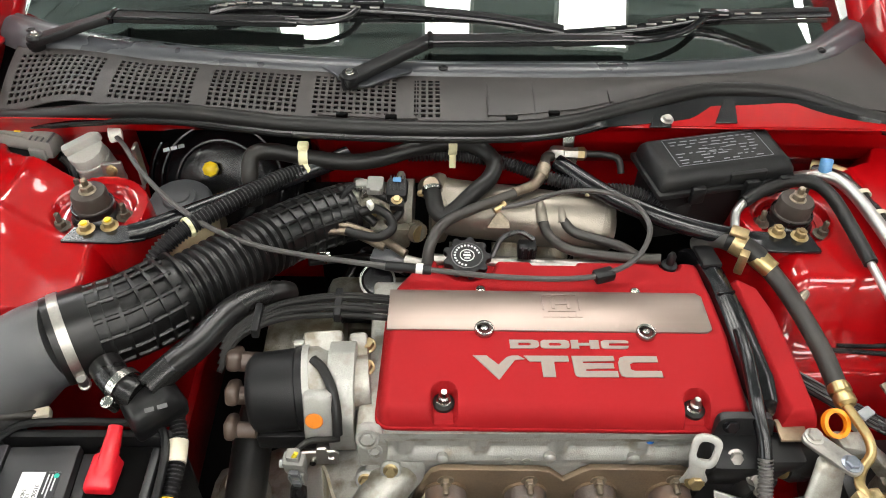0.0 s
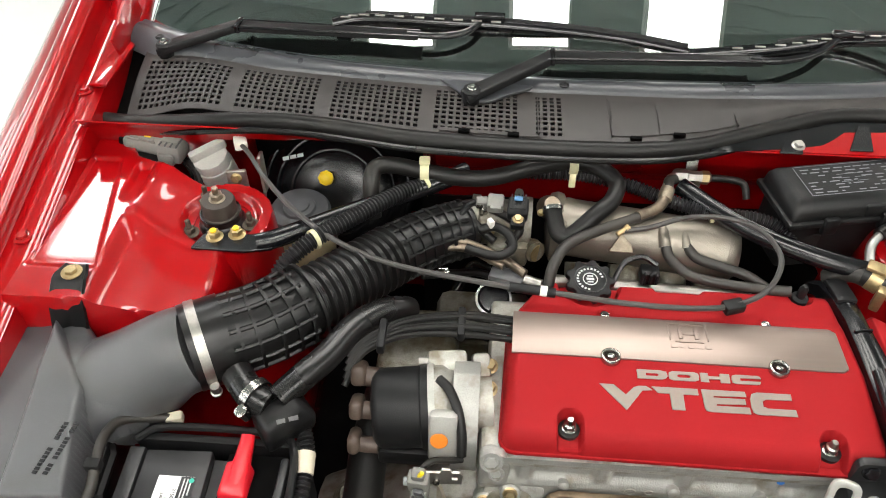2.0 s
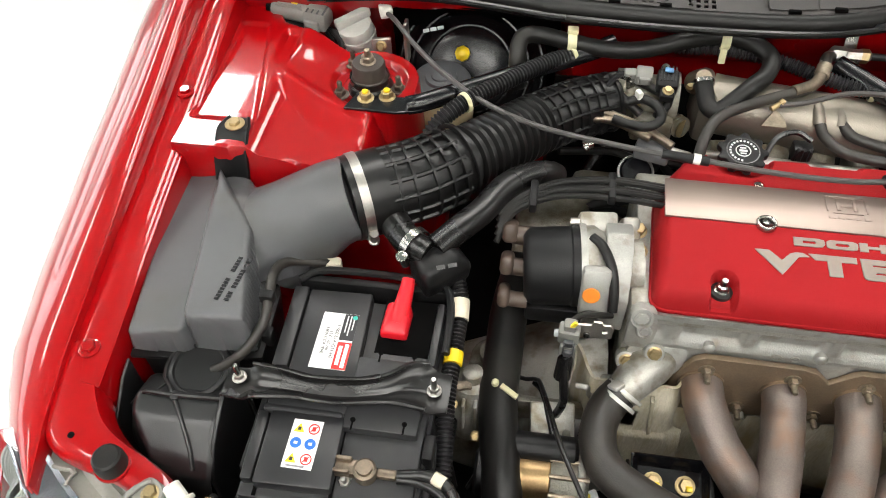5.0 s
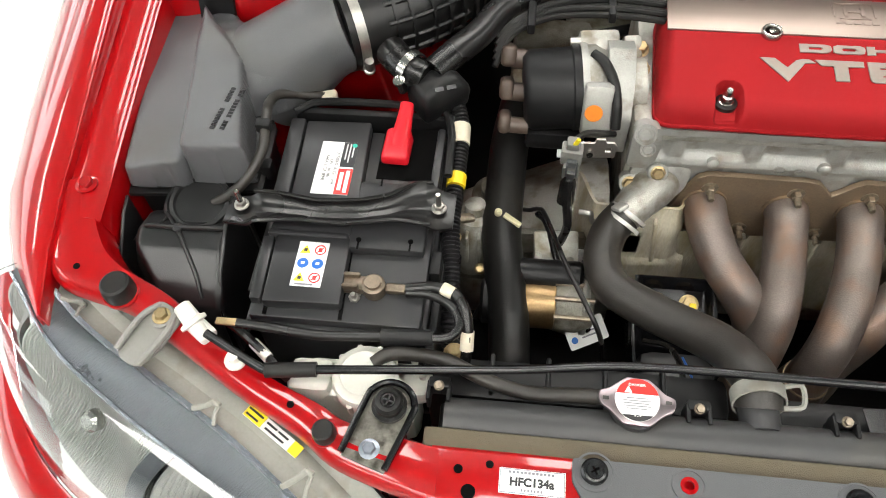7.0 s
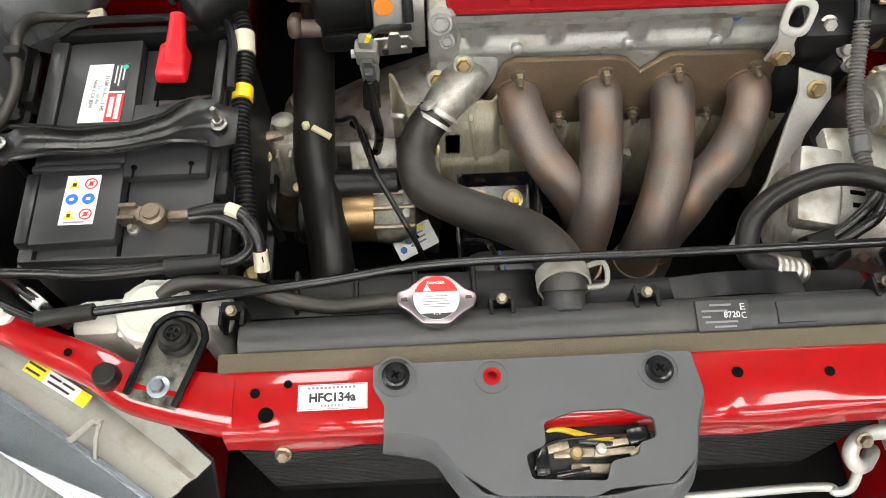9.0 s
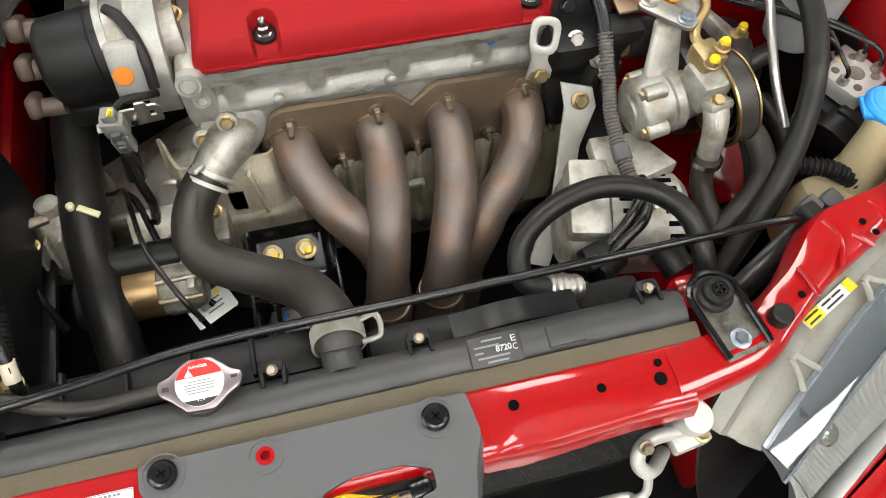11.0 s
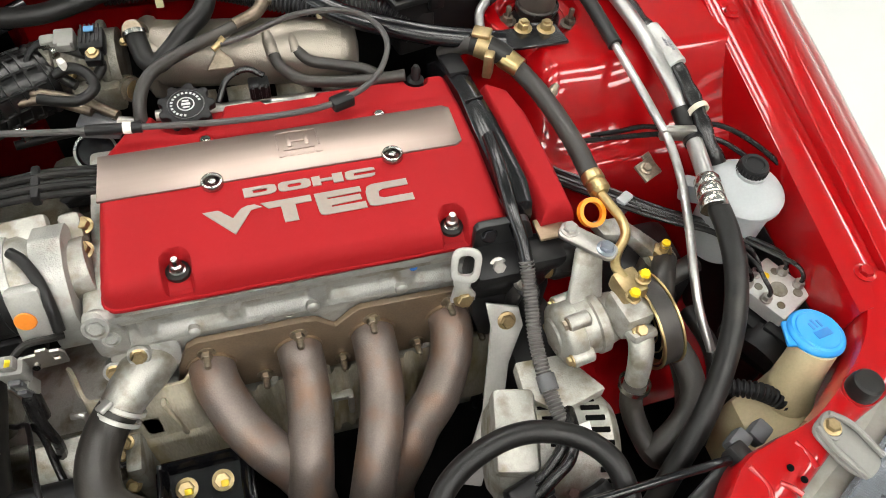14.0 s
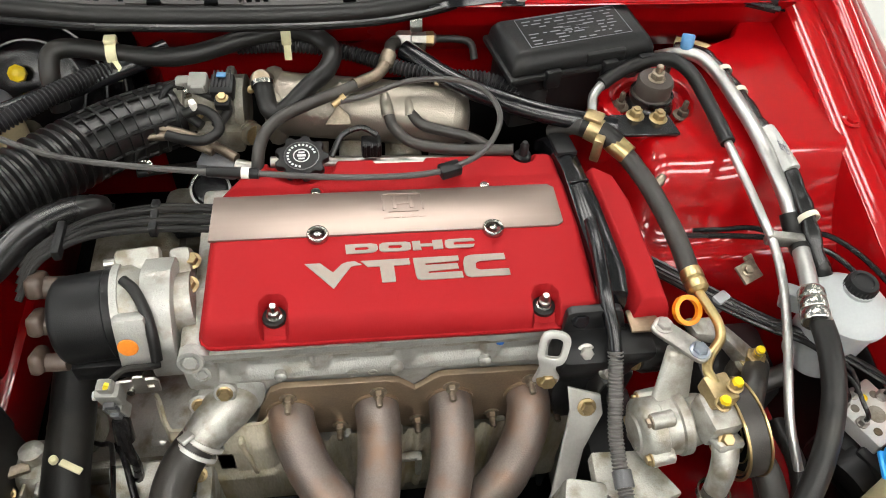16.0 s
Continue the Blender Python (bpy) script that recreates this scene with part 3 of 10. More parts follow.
part("bulkhead", sheet(firewall, 90, 36, 0.002), red_paint, body, "red pressed bulkhead")
TOP_EDGE = [(0.18, 0.940), (0.23, 0.942), (0.33, 0.968), (0.45, 1.008), (0.58, 1.008), (0.67, 0.962), (0.75, 0.940)]
part("bulkhead_top", sheet(lambda u, v: (0.19 + 0.53 * u, 0.937 + (lerp_table(TOP_EDGE, 0.19 + 0.53 * u) - 0.937) * v, 0.8935 + 0.09 * (lerp_table(TOP_EDGE, 0.19 + 0.53 * u) - 0.937) * v), 40, 6, 0.002), red_paint, body, "flat red top of the bulkhead")
# added near-black sheet: paints the shadow on the bulkhead behind the intake
SHADE_PROFILE = [(0.0, 1.042, 0.69), (0.25, 1.045, 0.60), (1.0, 1.047, 0.30)]
part("sound_pad", sheet(lambda u, v: (-0.19 + 0.74 * u, lerp_table([(p[0], p[1]) for p in SHADE_PROFILE], v), lerp_table([(p[0], p[2]) for p in SHADE_PROFILE], v)), 20, 16, 0.004), underfloor, body, "black sound deadening pad on the bulkhead")

# painted bolts along the wing ledges
me = mesh_from(hexbolt(0.0085, 0.006, 1.5), "panel_bolt")
me.materials.append(red_paint)
for s in (-1, 1):
    for y in (0.34, 0.73, 1.02):
        put_part("panel_bolt", me, pose(*sided(s, ledge_a(y) - 0.004, y, ledge_z(y) + 0.001)), body)
# flat black discs paint the dark inside of holes
me = mesh_from(lathe([(0.0062, 0), (0.0062, 0.0008)], 18), "hole")
me.materials.append(gap_black)
for x, y, k in ((-0.243, 0.068, 0.7), (-0.232, 0.048, 1.1), (-0.214, 0.075, 0.6), (-0.130, 0.078, 0.55), (0.186, 0.067, 0.8), (0.268, 0.064, 0.7), (0.324, 0.060, 1.0), (0.327, 0.075, 0.6)):
    put_part("hole", me, pose(x, y, 0.7425) @ Matrix.Diagonal((k, k, 1, 1)), body, "round dark hole")
for s in (-1, 1):
    for a, y, z in ((0.705, 0.24, 0.766), (0.541, 0.164, 0.757), (0.548, 0.15, 0.757), (0.448, 0.106, 0.7495)) if s > 0 else ((0.712, 0.238, 0.767), (0.737, 0.335, 0.779), (0.45, 0.112, 0.750)):
        put_part("hole", me, pose(*sided(s, a, y, z)) @ Matrix.Diagonal((0.6, 0.6, 1, 1)), body, "round dark hole")

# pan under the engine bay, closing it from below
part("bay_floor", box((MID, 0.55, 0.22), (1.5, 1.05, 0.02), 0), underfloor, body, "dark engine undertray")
part("side_rail", box(sided(-1, 0.44, 0.5, 0.45), (0.09, 1.0, 0.12), 0.01), red_paint, body, "red chassis rail")
part("side_rail", box(sided(1, 0.44, 0.5, 0.45), (0.09, 1.0, 0.12), 0.01), red_paint, body, "red chassis rail")


# bumper skin under the lamps
def bumper(u, v):
    line = spline([(0.835, 0.27, 0.69), (0.816, 0.195, 0.672), (0.779, 0.102, 0.632), (0.708, 0.036, 0.606), (0.612, -0.010, 0.588), (0.50, -0.066, 0.571), (0.40, -0.12, 0.556), (0.2, -0.16, 0.55), (0.0, -0.17, 0.55)], 5)
    k = round((1 - 2 * abs(u - 0.5)) * (len(line) - 1))
    q, d = line[k], line[min(k + 1, len(line) - 1)] - line[max(k - 1, 0)]
    out = Vector((-d.y, d.x, 0)).normalized()
    if out.y > 0:
        out = -out
    q = q + out * (0.004 + 0.085 * math.sin(v * 1.45)) - Vector((0, 0, 0.012 * v + 0.27 * v ** 2.2))
    return (MID + (1 if u > 0.5 else -1) * q.x, q.y, q.z)


part("bumper_skin", sheet(bumper, 80, 12, 0.003), red_paint, body, "red painted bumper skin")


# windscreen and the dark cabin behind it
def glass_foot(x):
    return lerp_table([(-0.75, 1.255), (-0.706, 1.229), (-0.615, 1.186), (-0.546, 1.162), (-0.462, 1.141), (-0.318, 1.113), (-0.171, 1.099), (0.034, 1.088), (0.233, 1.094), (0.373, 1.099), (0.518, 1.114), (0.622, 1.142), (0.672, 1.172), (0.736, 1.234), (0.84, 1.33)], x)


def screen(u, v):
    x = MID - 0.72 + 1.44 * u
    k = 1 - 0.12 * v
    y = glass_foot(x) + 0.85 * v
    return (MID + (x - MID) * k, y, 0.905 + 0.46 * v - 0.06 * v * v)


part("windscreen", sheet(screen, 40, 16, 0.005), glass, body, "green tinted windscreen glass").visible_shadow = False
part("glass_border", sheet(lambda u, v: (Vector(screen(u, v * 0.10)) + Vector((0, 0.004, -0.010)))[:], 40, 3, 0.001), gap_black, body, "black printed windscreen border")
part("dashboard", sheet(lambda u, v: (MID - 0.70 + 1.40 * u, 1.22 + 0.75 * v, 0.80 + 0.12 * math.sin(v * 2.2)), 10, 10, 0.01), dash, body, "dark padded dashboard")
# added plain board that keeps the view through the windscreen dark
part("cabin_back", box((MID, 2.6, 0.8), (1.5, 0.03, 1.3), 0), dash, body, "dark cabin interior")
part("roof", box((MID, 2.36, 1.377), (1.30, 0.52, 0.03), 0.01), red_paint, body, "red roof panel")
for s in (-1, 1):
    part("door_panel", box(sided(s, 0.765, 2.03, 0.55), (0.03, 1.12, 0.78), 0.008), red_paint, body)
for s in (-1, 1):
    part("windscreen_pillar", sweep([sided(s, 0.775, 1.20, 0.87), sided(s, 0.745, 1.42, 1.02), sided(s, 0.66, 2.1, 1.36)], 0.035, 10, 6), red_paint, body)
    part("bonnet_hinge", join(box(sided(s, 0.745, 1.10, 0.896), (0.03, 0.15, 0.006), 0.002), box(sided(s, 0.742, 1.17, 0.925), (0.006, 0.12, 0.06), 0.002, turn=(20, 0, 0))), red_paint, body)

# ---- scuttle in front of the windscreen ----
cowl = thing("cowl_panel", (MID, 1.03, 0.88), "dark grey plastic windscreen cowl panel with square vent holes", "cowl panel")


def cowl_back(x):
    return lerp_table([(-0.72, 1.17), (-0.65, 1.128), (-0.601, 1.122), (-0.547, 1.11), (-0.43, 1.083), (-0.312, 1.069), (-0.167, 1.057), (-0.01, 1.048), (0.228, 1.05), (0.413, 1.061), (0.509, 1.073), (0.609, 1.093), (0.686, 1.122), (0.75, 1.17), (0.80, 1.22)], x)


def cowl_front(x):
    return lerp_table([(-0.72, 0.985), (-0.66, 0.992), (-0.5, 0.965), (-0.34, 0.95), (-0.185, 0.93), (-0.04, 0.922), (0.13, 0.925), (0.23, 0.945), (0.33, 0.985), (0.45, 1.03), (0.58, 1.03), (0.70, 0.98), (0.80, 0.95)], x)


def cowl_at(x, v):
    y0, y1 = cowl_front(x) + 0.012, cowl_back(x)
    edge = step(-0.52, -0.68, x)
    z = 0.893 - 0.042 * edge * (1 - 0.8 * v) + 0.006 * math.sin(v * 3.1) + 0.01 * v
    return (x, y0 + (y1 - y0) * v, z)


def vent_field():
    """Panel with five blocks of square holes, the right third plain."""
    xs, x, col = [-0.665], -0.648, 0
    gaps = {14: 0.02, 26: 0.022, 39: 0.02, 51: 0.024, 63: 0.02}
    holes = []
    while x < 0.032:
        xs += [x, x + 0.0066]
        holes.append(len(xs) - 2)
        x += 0.0108
        col += 1
        x += gaps.get(col, 0)
    xs += [0.06, 0.10, 0.2, 0.3, 0.4, 0.5, 0.6, 0.7, 0.77]
    vs, rows = [0.0], []
    n = 9
    for k in range(n):
        a = 0.10 + 0.80 * k / n
        vs += [a, a + 0.80 / n * 0.62]
        rows.append(len(vs) - 2)
    vs.append(1.0)
    bm = bmesh.new()
    grid = [[bm.verts.new(cowl_at(x, v)) for v in vs] for x in xs]
    for i in range(len(xs) - 1):
        for j in range(len(vs) - 1):
            if i in holes and j in rows:
                continue
            bm.faces.new((grid[i][j], grid[i + 1][j], grid[i + 1][j + 1], grid[i][j + 1]))
    bmesh.ops.recalc_face_normals(bm, faces=bm.faces)
    bmesh.ops.solidify(bm, geom=bm.faces[:], thickness=0.002)
    return bm


part("vent_panel", vent_field(), cowl_plastic, cowl, "grey plastic panel with rows of square holes")
# black sheet paints the shade seen through the vent holes
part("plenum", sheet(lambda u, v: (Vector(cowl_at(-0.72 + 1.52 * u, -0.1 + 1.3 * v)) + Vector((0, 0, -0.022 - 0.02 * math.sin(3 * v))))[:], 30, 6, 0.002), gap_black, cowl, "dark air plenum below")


def trim_curve(u, v):
    x = -0.70 + 1.48 * u
    y0, y1 = cowl_back(x) - 0.006, glass_foot(x) + 0.004
    return (x, y0 + (y1 - y0) * v, 0.9 + 0.012 * math.sin(math.pi * min(1, v * 1.1)) + 0.004 * v - 0.012 * (v < 0.05))


part("windscreen_trim", sheet(trim_curve, 60, 8, 0.003), trim_plastic, cowl, "satin grey trim strip under the glass")
part("pivot_apron", prism(rounded([(-0.165, 1.066), (-0.135, 1.04), (-0.119, 1.013), (-0.084, 1.004), (-0.052, 1.03), (-0.012, 1.052), (-0.02, 1.075), (-0.15, 1.08)], 0.014, 4), 0.906, 0.9105, 0.0015, 2), trim_plastic, cowl, "satin grey apron round the wiper pivot")
part("access_flap", sheet(lambda u, v: (Vector(cowl_at(-0.155 + 0.15 * u, 0.06 + 0.05 * v)) + Vector((0, 0, 0.0022)))[:], 8, 2, 0.001), cowl_plastic, cowl)
for x in (-0.118, -0.045, 0.135, 0.2):
    part("flap_slot", box((x, cowl_front(x) + 0.017, 0.9), (0.017, 0.007, 0.006), 0.001), gap_black, cowl, "dark clip slot")
for x in (-0.008, 0.1, 0.29):
    part("panel_seam", box((x, (cowl_front(x) + cowl_back(x)) / 2 + 0.004, 0.9035), (0.0018, (cowl_back(x) - cowl_front(x)) * 0.8, 0.004), 0), cowl_plastic, cowl)
for x in (-0.645, 0.034, 0.672):
    part("trim_screw",  lathe([(0.008, 0), (0.008, 0.002), (0.005, 0.0035), (0.002, 0.0025)], 16, pose(x, (cowl_back(x) + glass_foot(x)) / 2 - 0.008, 0.911)), black_plastic, cowl)
for x0, x1 in ((0.10, 0.17), (0.17, 0.30)):
    part("blank_plate", sheet(lambda u, v: (Vector(cowl_at(x0 + 0.002 + (x1 - x0 - 0.004) * u, 0.12 + 0.7 * v)) + Vector((0, 0, 0.002)))[:], 4, 4, 0.001), cowl_plastic, cowl)

seal_line = [(-0.70, 1.0, 0.85), (-0.655, 0.992, 0.853), (-0.58, 0.97, 0.872), (-0.5, 0.955, 0.89), (-0.42, 0.948, 0.9), (-0.342, 0.94, 0.903), (-0.26, 0.928, 0.902), (-0.185, 0.918, 0.901), (-0.04, 0.912, 0.90), (0.13, 0.915, 0.90), (0.23, 0.935, 0.90), (0.33, 0.975, 0.902), (0.45, 1.02, 0.903), (0.58, 1.02, 0.90), (0.67, 0.975, 0.896), (0.75, 0.94, 0.893)]
sealing = thing("bonnet_seal", (MID, 0.93, 0.89), "black rubber bonnet seal along the bulkhead edge", "rubber seal")
part("seal_bulb", sweep(seal_line, 0.012, 12, 6, squash=0.75), rubber, sealing)
part("seal_lip", sweep([(x, y - 0.015, z - 0.008) for x, y, z in seal_line], 0.0045, 8, 6), rubber_shiny, sealing)
part("seal_flange", sweep([(x, y - 0.006, z - 0.012) for x, y, z in seal_line], 0.008, 8, 6, squash=0.6), black_plastic, sealing)
part("cowl_apron", sheet(lambda u, v: (0.24 + 0.46 * u, lerp_table([(p_[0], p_[1]) for p_ in seal_line], 0.24 + 0.46 * u) - 0.012 - 0.042 * v * math.sin(math.pi * u), 0.899 - 0.006 * v), 20, 4, 0.002), black_gloss, sealing, "glossy black seal carrier")


def wiper(pivot, elbow, tip, blade, hook):
    w = thing("windscreen_wiper", pivot, "black windscreen wiper parked on the glass edge", "wiper", "windscreen wipers")
    p, e = Vector(pivot), Vector(elbow)
    d = (e - p).normalized()
    side = d.cross(Vector((0, 0, 1))).normalized()
    up = side.cross(d)

    def bar(a, b, wa, wb, h):
        rings = []
        for q, ww in ((a, wa), (b, wb)):
            rings.append([q + side * ww + up * 0, q + side * ww * 0.8 + up * h, q - side * ww * 0.8 + up * h, q - side * ww])
        return bevel_all(loft(rings), 0.002, 2)

    part("arm_head", bar(p - d * 0.012, e, 0.016, 0.013, 0.012), black_plastic, w)
    part("pivot_cap", lathe([(0.014, -0.01), (0.015, 0.012), (0.012, 0.016)], 20, pose(*pivot)), black_plastic, w)
    part("pivot_nut", hexbolt(0.006, 0.005), chrome, w, "bright pivot nut").location = (pivot[0], pivot[1], pivot[2] + 0.014)
    side = (Vector(tip) - e).cross(Vector((0, 0, 1))).normalized()
    up = Vector((0, 0, 1))
    run = (Vector(tip) - e).normalized()
    arm_part = part("arm", bar(e - run * 0.01, Vector(tip), 0.0145, 0.0105, 0.009), black_plastic, w)
    for k in (-1, 1):
        part("arm_flange", sweep([e - run * 0.008 + side * 0.013 * k + up * 0.0085, Vector(tip) + side * 0.0095 * k + up * 0.0085], 0.0018, 8, 1), black_gloss, arm_part)
    part("arm_hinge", box((e + up * 0.006)[:], (0.008, 0.034, 0.014), 0.002, turn=(0, 0, math.degrees(math.atan2(run.y, run.x)))), black_gloss, w)
    part("hook_rod", sweep([Vector(tip) - run * 0.02 + up * 0.006, Vector(tip) + run * 0.03 + up * 0.006, (Vector(tip) + run * 0.06).lerp(Vector(hook), 0.4), Vector(hook)], 0.0058, 10, 5, squash=0.7), black_gloss, w)
    part("blade_joint", box((Vector(hook) + Vector((0.012, 0.002, 0.002)))[:], (0.05, 0.016, 0.014), 0.003), black_gloss, w)
    part("blade_frame", sweep(blade, (0.009, 0.005), 8, 8, squash=0.7), black_gloss, w)
    for k in range(10):
        q = spline(blade, 8)[4 + 2 * k]
        part("blade_slot", box((q.x, q.y - 0.004, q.z + 0.007), (0.016, 0.004, 0.002), 0.0005), steel, w)
    part("blade_rubber", sweep([(x, y + 0.003, z - 0.012) for x, y, z in blade], 0.0035, 6, 8), rubber_shiny, w)
    part("blade_spoiler", sweep([(x, y + 0.012, z + 0.002) for x, y, z in blade[1:]], 0.005, 6, 8, squash=0.5), black_plastic, w)
    return w


wiper((-0.627, 1.127, 0.904), (-0.502, 1.153, 0.936), (-0.20, 1.129, 0.944), [(-0.345, 1.153, 0.952), (-0.293, 1.165, 0.957), (-0.17, 1.164, 0.956), (-0.044, 1.161, 0.954), (0.114, 1.157, 0.944), (0.235, 1.137, 0.935)], (-0.10, 1.166, 0.962))
wiper((-0.11, 1.016, 0.912), (0.013, 1.089, 0.938), (0.34, 1.101, 0.939), [(0.234, 1.128, 0.936), (0.375, 1.142, 0.945), (0.47, 1.156, 0.955), (0.57, 1.148, 0.966), (0.664, 1.138, 0.975)], (0.47, 1.156, 0.960))


# ---- headlights ----
def headlight(s):
    h = thing("headlight", sided(s, 0.58, 0.05, 0.6), "clear lens headlight in a grey plastic housing", "headlight", "headlights")
    top = [(0.785, 0.256, 0.742), (0.70, 0.187, 0.732), (0.60, 0.131, 0.726), (0.511, 0.081, 0.72), (0.428, 0.026, 0.714), (0.368, -0.016, 0.708)]
    low = [(0.812, 0.195, 0.675), (0.775, 0.105, 0.635), (0.705, 0.04, 0.61), (0.61, -0.005, 0.592), (0.50, -0.06, 0.575), (0.40, -0.115, 0.56)]
    a, b = spline(top, 8), spline(low, 8)
    n = len(a) - 1

    def lens(u, v, deep=0.0):
        k = u * n
        i = min(int(k), n - 1)
        p, q = a[i].lerp(a[i + 1], k - i), b[i].lerp(b[i + 1], k - i)
        w = p.lerp(q, v)
        bulge = 0.045 * math.sin(math.pi * min(1, v * 0.92 + 0.02))
        return sided(s, w.x + 0.4 * bulge - 0.5 * deep, w.y - 0.3 * bulge + 0.7 * deep, w.z + bulge - deep)

    part("lens", sheet(lambda u, v: lens(u, v), n, 14, 0.003), clear_lens, h, "clear plastic lens").visible_shadow = False
    part("lens_rim", sheet(lambda u, v: lens(u, v * 0.035 - 0.02, 0.001), n, 2, 0.003), bezel_grey, h, "bright lens rim")
    part("bezel", sheet(lambda u, v: lens(u, 0.02 + 0.28 * v, 0.006 + 0.010 * v + 0.00012 * math.sin(u * 1100)), 900, 4, 0.002), bezel_dark, h, "dark silver ribbed bezel")
    part("bezel_edge", sweep([lens(k / 24, 0.305, 0.015) for k in range(25)], 0.0022, 8, 2), bezel_grey, h)
    for u0, u1, cup, flutes in ((0.01, 0.10, 0.012, 14), (0.12, 0.52, 0.034, 62), (0.56, 0.97, 0.04, 40)):
        bowl = sheet(lambda u, v: lens(u0 + (u1 - u0) * u, 0.315 + 0.655 * v, 0.022 + cup * math.sin(math.pi * u) * math.sin(math.pi * v) + 0.0009 * math.sin(u * 6.283 * flutes)), flutes * 5, 16, 0.002)
        bw = part("reflector_bowl", bowl, reflector, h, "fluted silver reflector bowl")
        if cup > 0.02:
            q = Vector(lens((u0 + u1) / 2, 0.7, 0.05))
            part("bulb_cap", lathe([(0.013, -0.02), (0.013, 0.01), (0.009, 0.014)], 20, along(q, (s * 0.3, -0.6, 0.75))), chrome, bw)
    part("divider", sheet(lambda u, v: lens(0.52 + 0.04 * u, 0.315 + 0.655 * v, 0.014), 3, 10, 0.002), bezel_dark, h, "dark divider")
    inn = [(0.72, 0.232, 0.742), (0.647, 0.19, 0.732), (0.56, 0.148, 0.726), (0.47, 0.098, 0.72), (0.40, 0.045, 0.714), (0.345, 0.0, 0.708)]
    c = spline(inn, 8)
    part("housing", sheet(lambda u, v: sided(s, *((c[round(u * n)] + Vector((-0.02, 0.02, 0))).lerp(a[round(u * n)], v)[:2]), c[round(u * n)].z - 0.006 - 0.006 * math.sin(math.pi * v) + 0.004 * (abs(v - 0.5) < 0.1)), n, 12, 0.003), hl_plastic, h, "pale grey plastic housing")
    part("housing_back", sheet(lambda u, v: sided(s, *(c[round(u * n)] + Vector((-0.02, 0.02, 0))).lerp(b[round(u * n)] + Vector((-0.03, 0.05, 0)), v * 0.9)[:2], 0.705 - 0.17 * math.sin(v * 1.6)), n, 8, 0.003), black_semi, h)
    for apex_a, apex_y in ((0.712, 0.212), (0.531, 0.113), (0.422, 0.054)):
        apex = Vector((apex_a, apex_y, 0.730))
        near = min(a, key=lambda q_: (q_ - apex).length)
        i = min(max(a.index(near), 1), n - 1)
        t_ = (a[i + 1] - a[i - 1]).normalized()
        for k in (-1, 1):
            foot_ = near + t_ * 0.015 * k
            part("rib", sweep([sided(s, *(apex + t_ * 0.003 * k)), sided(s, *(apex.lerp(foot_, 0.5) + Vector((0, 0, 0.002)))), sided(s, foot_.x, foot_.y, foot_.z + 0.002)], 0.0032, 8, 3, squash=0.6), hl_plastic, h)
        part("rib", sweep([sided(s, *(apex - t_ * 0.004)), sided(s, *(apex + t_ * 0.004))], 0.0034, 8, 1), hl_plastic, h)
    # fixing lug with its bolt on the red panel
    q = sided(s, 0.602, 0.188, 0.756)
    ang = s * 28
    lug = prism(rounded([(-0.019, 0.016), (0.019, 0.016), (0.022, -0.03), (0.014, -0.055), (-0.016, -0.055), (-0.024, -0.03)], 0.012, 4), 0, 0.005, 0.0015, 2, pose(*q, 8, 0, ang))
    for dx in (-0.018, 0.018):
        join(lug, moved(sweep([(dx * 0.6, 0.012, 0.006), (dx, -0.01, 0.009), (dx * 0.9, -0.05, 0.008)], 0.0035, 8, 4), pose(*q, 8, 0, ang)))
    join(lug, moved(ring((0, 0.002, 0.006), (0, 0, 1), 0.010, 0.004, 0.003, 24), pose(*q, 8, 0, ang)))
    part("lug", lug, module_grey, h)
    bolt = part("lug_bolt", hexbolt(0.0075, 0.006), zinc, h, "yellow zinc bolt")
    bolt.location = (q[0], q[1] + 0.002, q[2] + 0.006)
    # paper sticker on the housing
    m = pose(*sided(s, 0.471 if s < 0 else 0.4915, 0.095 if s < 0 else 0.1015, 0.7175), 0, 0, (32 if s < 0 else 25) * s)
    st = part("sticker", box((0, 0, 0), (0.075, 0.013, 0.002), 0), paper, h, "white and yellow paper sticker")
    st.data.transform(m)
    for dx, w in ((-0.025, 0.024), (0.032, 0.012)):
        k = part("sticker_band", box((dx, 0, 0.0013), (w, 0.0128, 0.001), 0), label_yellow, st)
        k.data.transform(m)
    k = part("print", bars([(-0.036, -0.016, 0.003), (-0.035, -0.018, -0.003), (-0.01, 0.004, 0.0025), (0.006, 0.02, 0.0025), (-0.008, 0.018, -0.003)], m @ pose(0, 0, 0.002), 0.0022), ink, st)
    return h


headlight(-1)
headlight(1)

# ---- engine ----
def fitted(text, x0, x1, y, height, z, tilt=0.0, bold=0.0, depth=0.0006):
    """Lettering stretched to a given width and height."""
    me = letters(text, 1.0, Matrix(), depth=0.0, bold=bold)
    xs, ys = [v.co.x for v in me.vertices], [v.co.y for v in me.vertices]
    k, h = (x1 - x0) / (max(xs) - min(xs)), height / (max(ys) - min(ys))
    me.transform(Matrix.Translation((-(max(xs) + min(xs)) / 2, -(max(ys) + min(ys)) / 2, 0)))
    bm = bmesh.new()
    bm.from_mesh(me)
    bpy.data.meshes.remove(me)
    bm.transform(pose((x0 + x1) / 2, y, z, tilt) @ Matrix.Diagonal((k, h, 1, 1)))
    bmesh.ops.remove_doubles(bm, verts=bm.verts, dist=1e-6)
    ext = bmesh.ops.extrude_face_region(bm, geom=bm.faces[:])
    bmesh.ops.translate(bm, verts=[v for v in ext["geom"] if isinstance(v, bmesh.types.BMVert)], vec=(0, -math.sin(radians(tilt)) * depth, math.cos(radians(tilt)) * depth))
    return bm


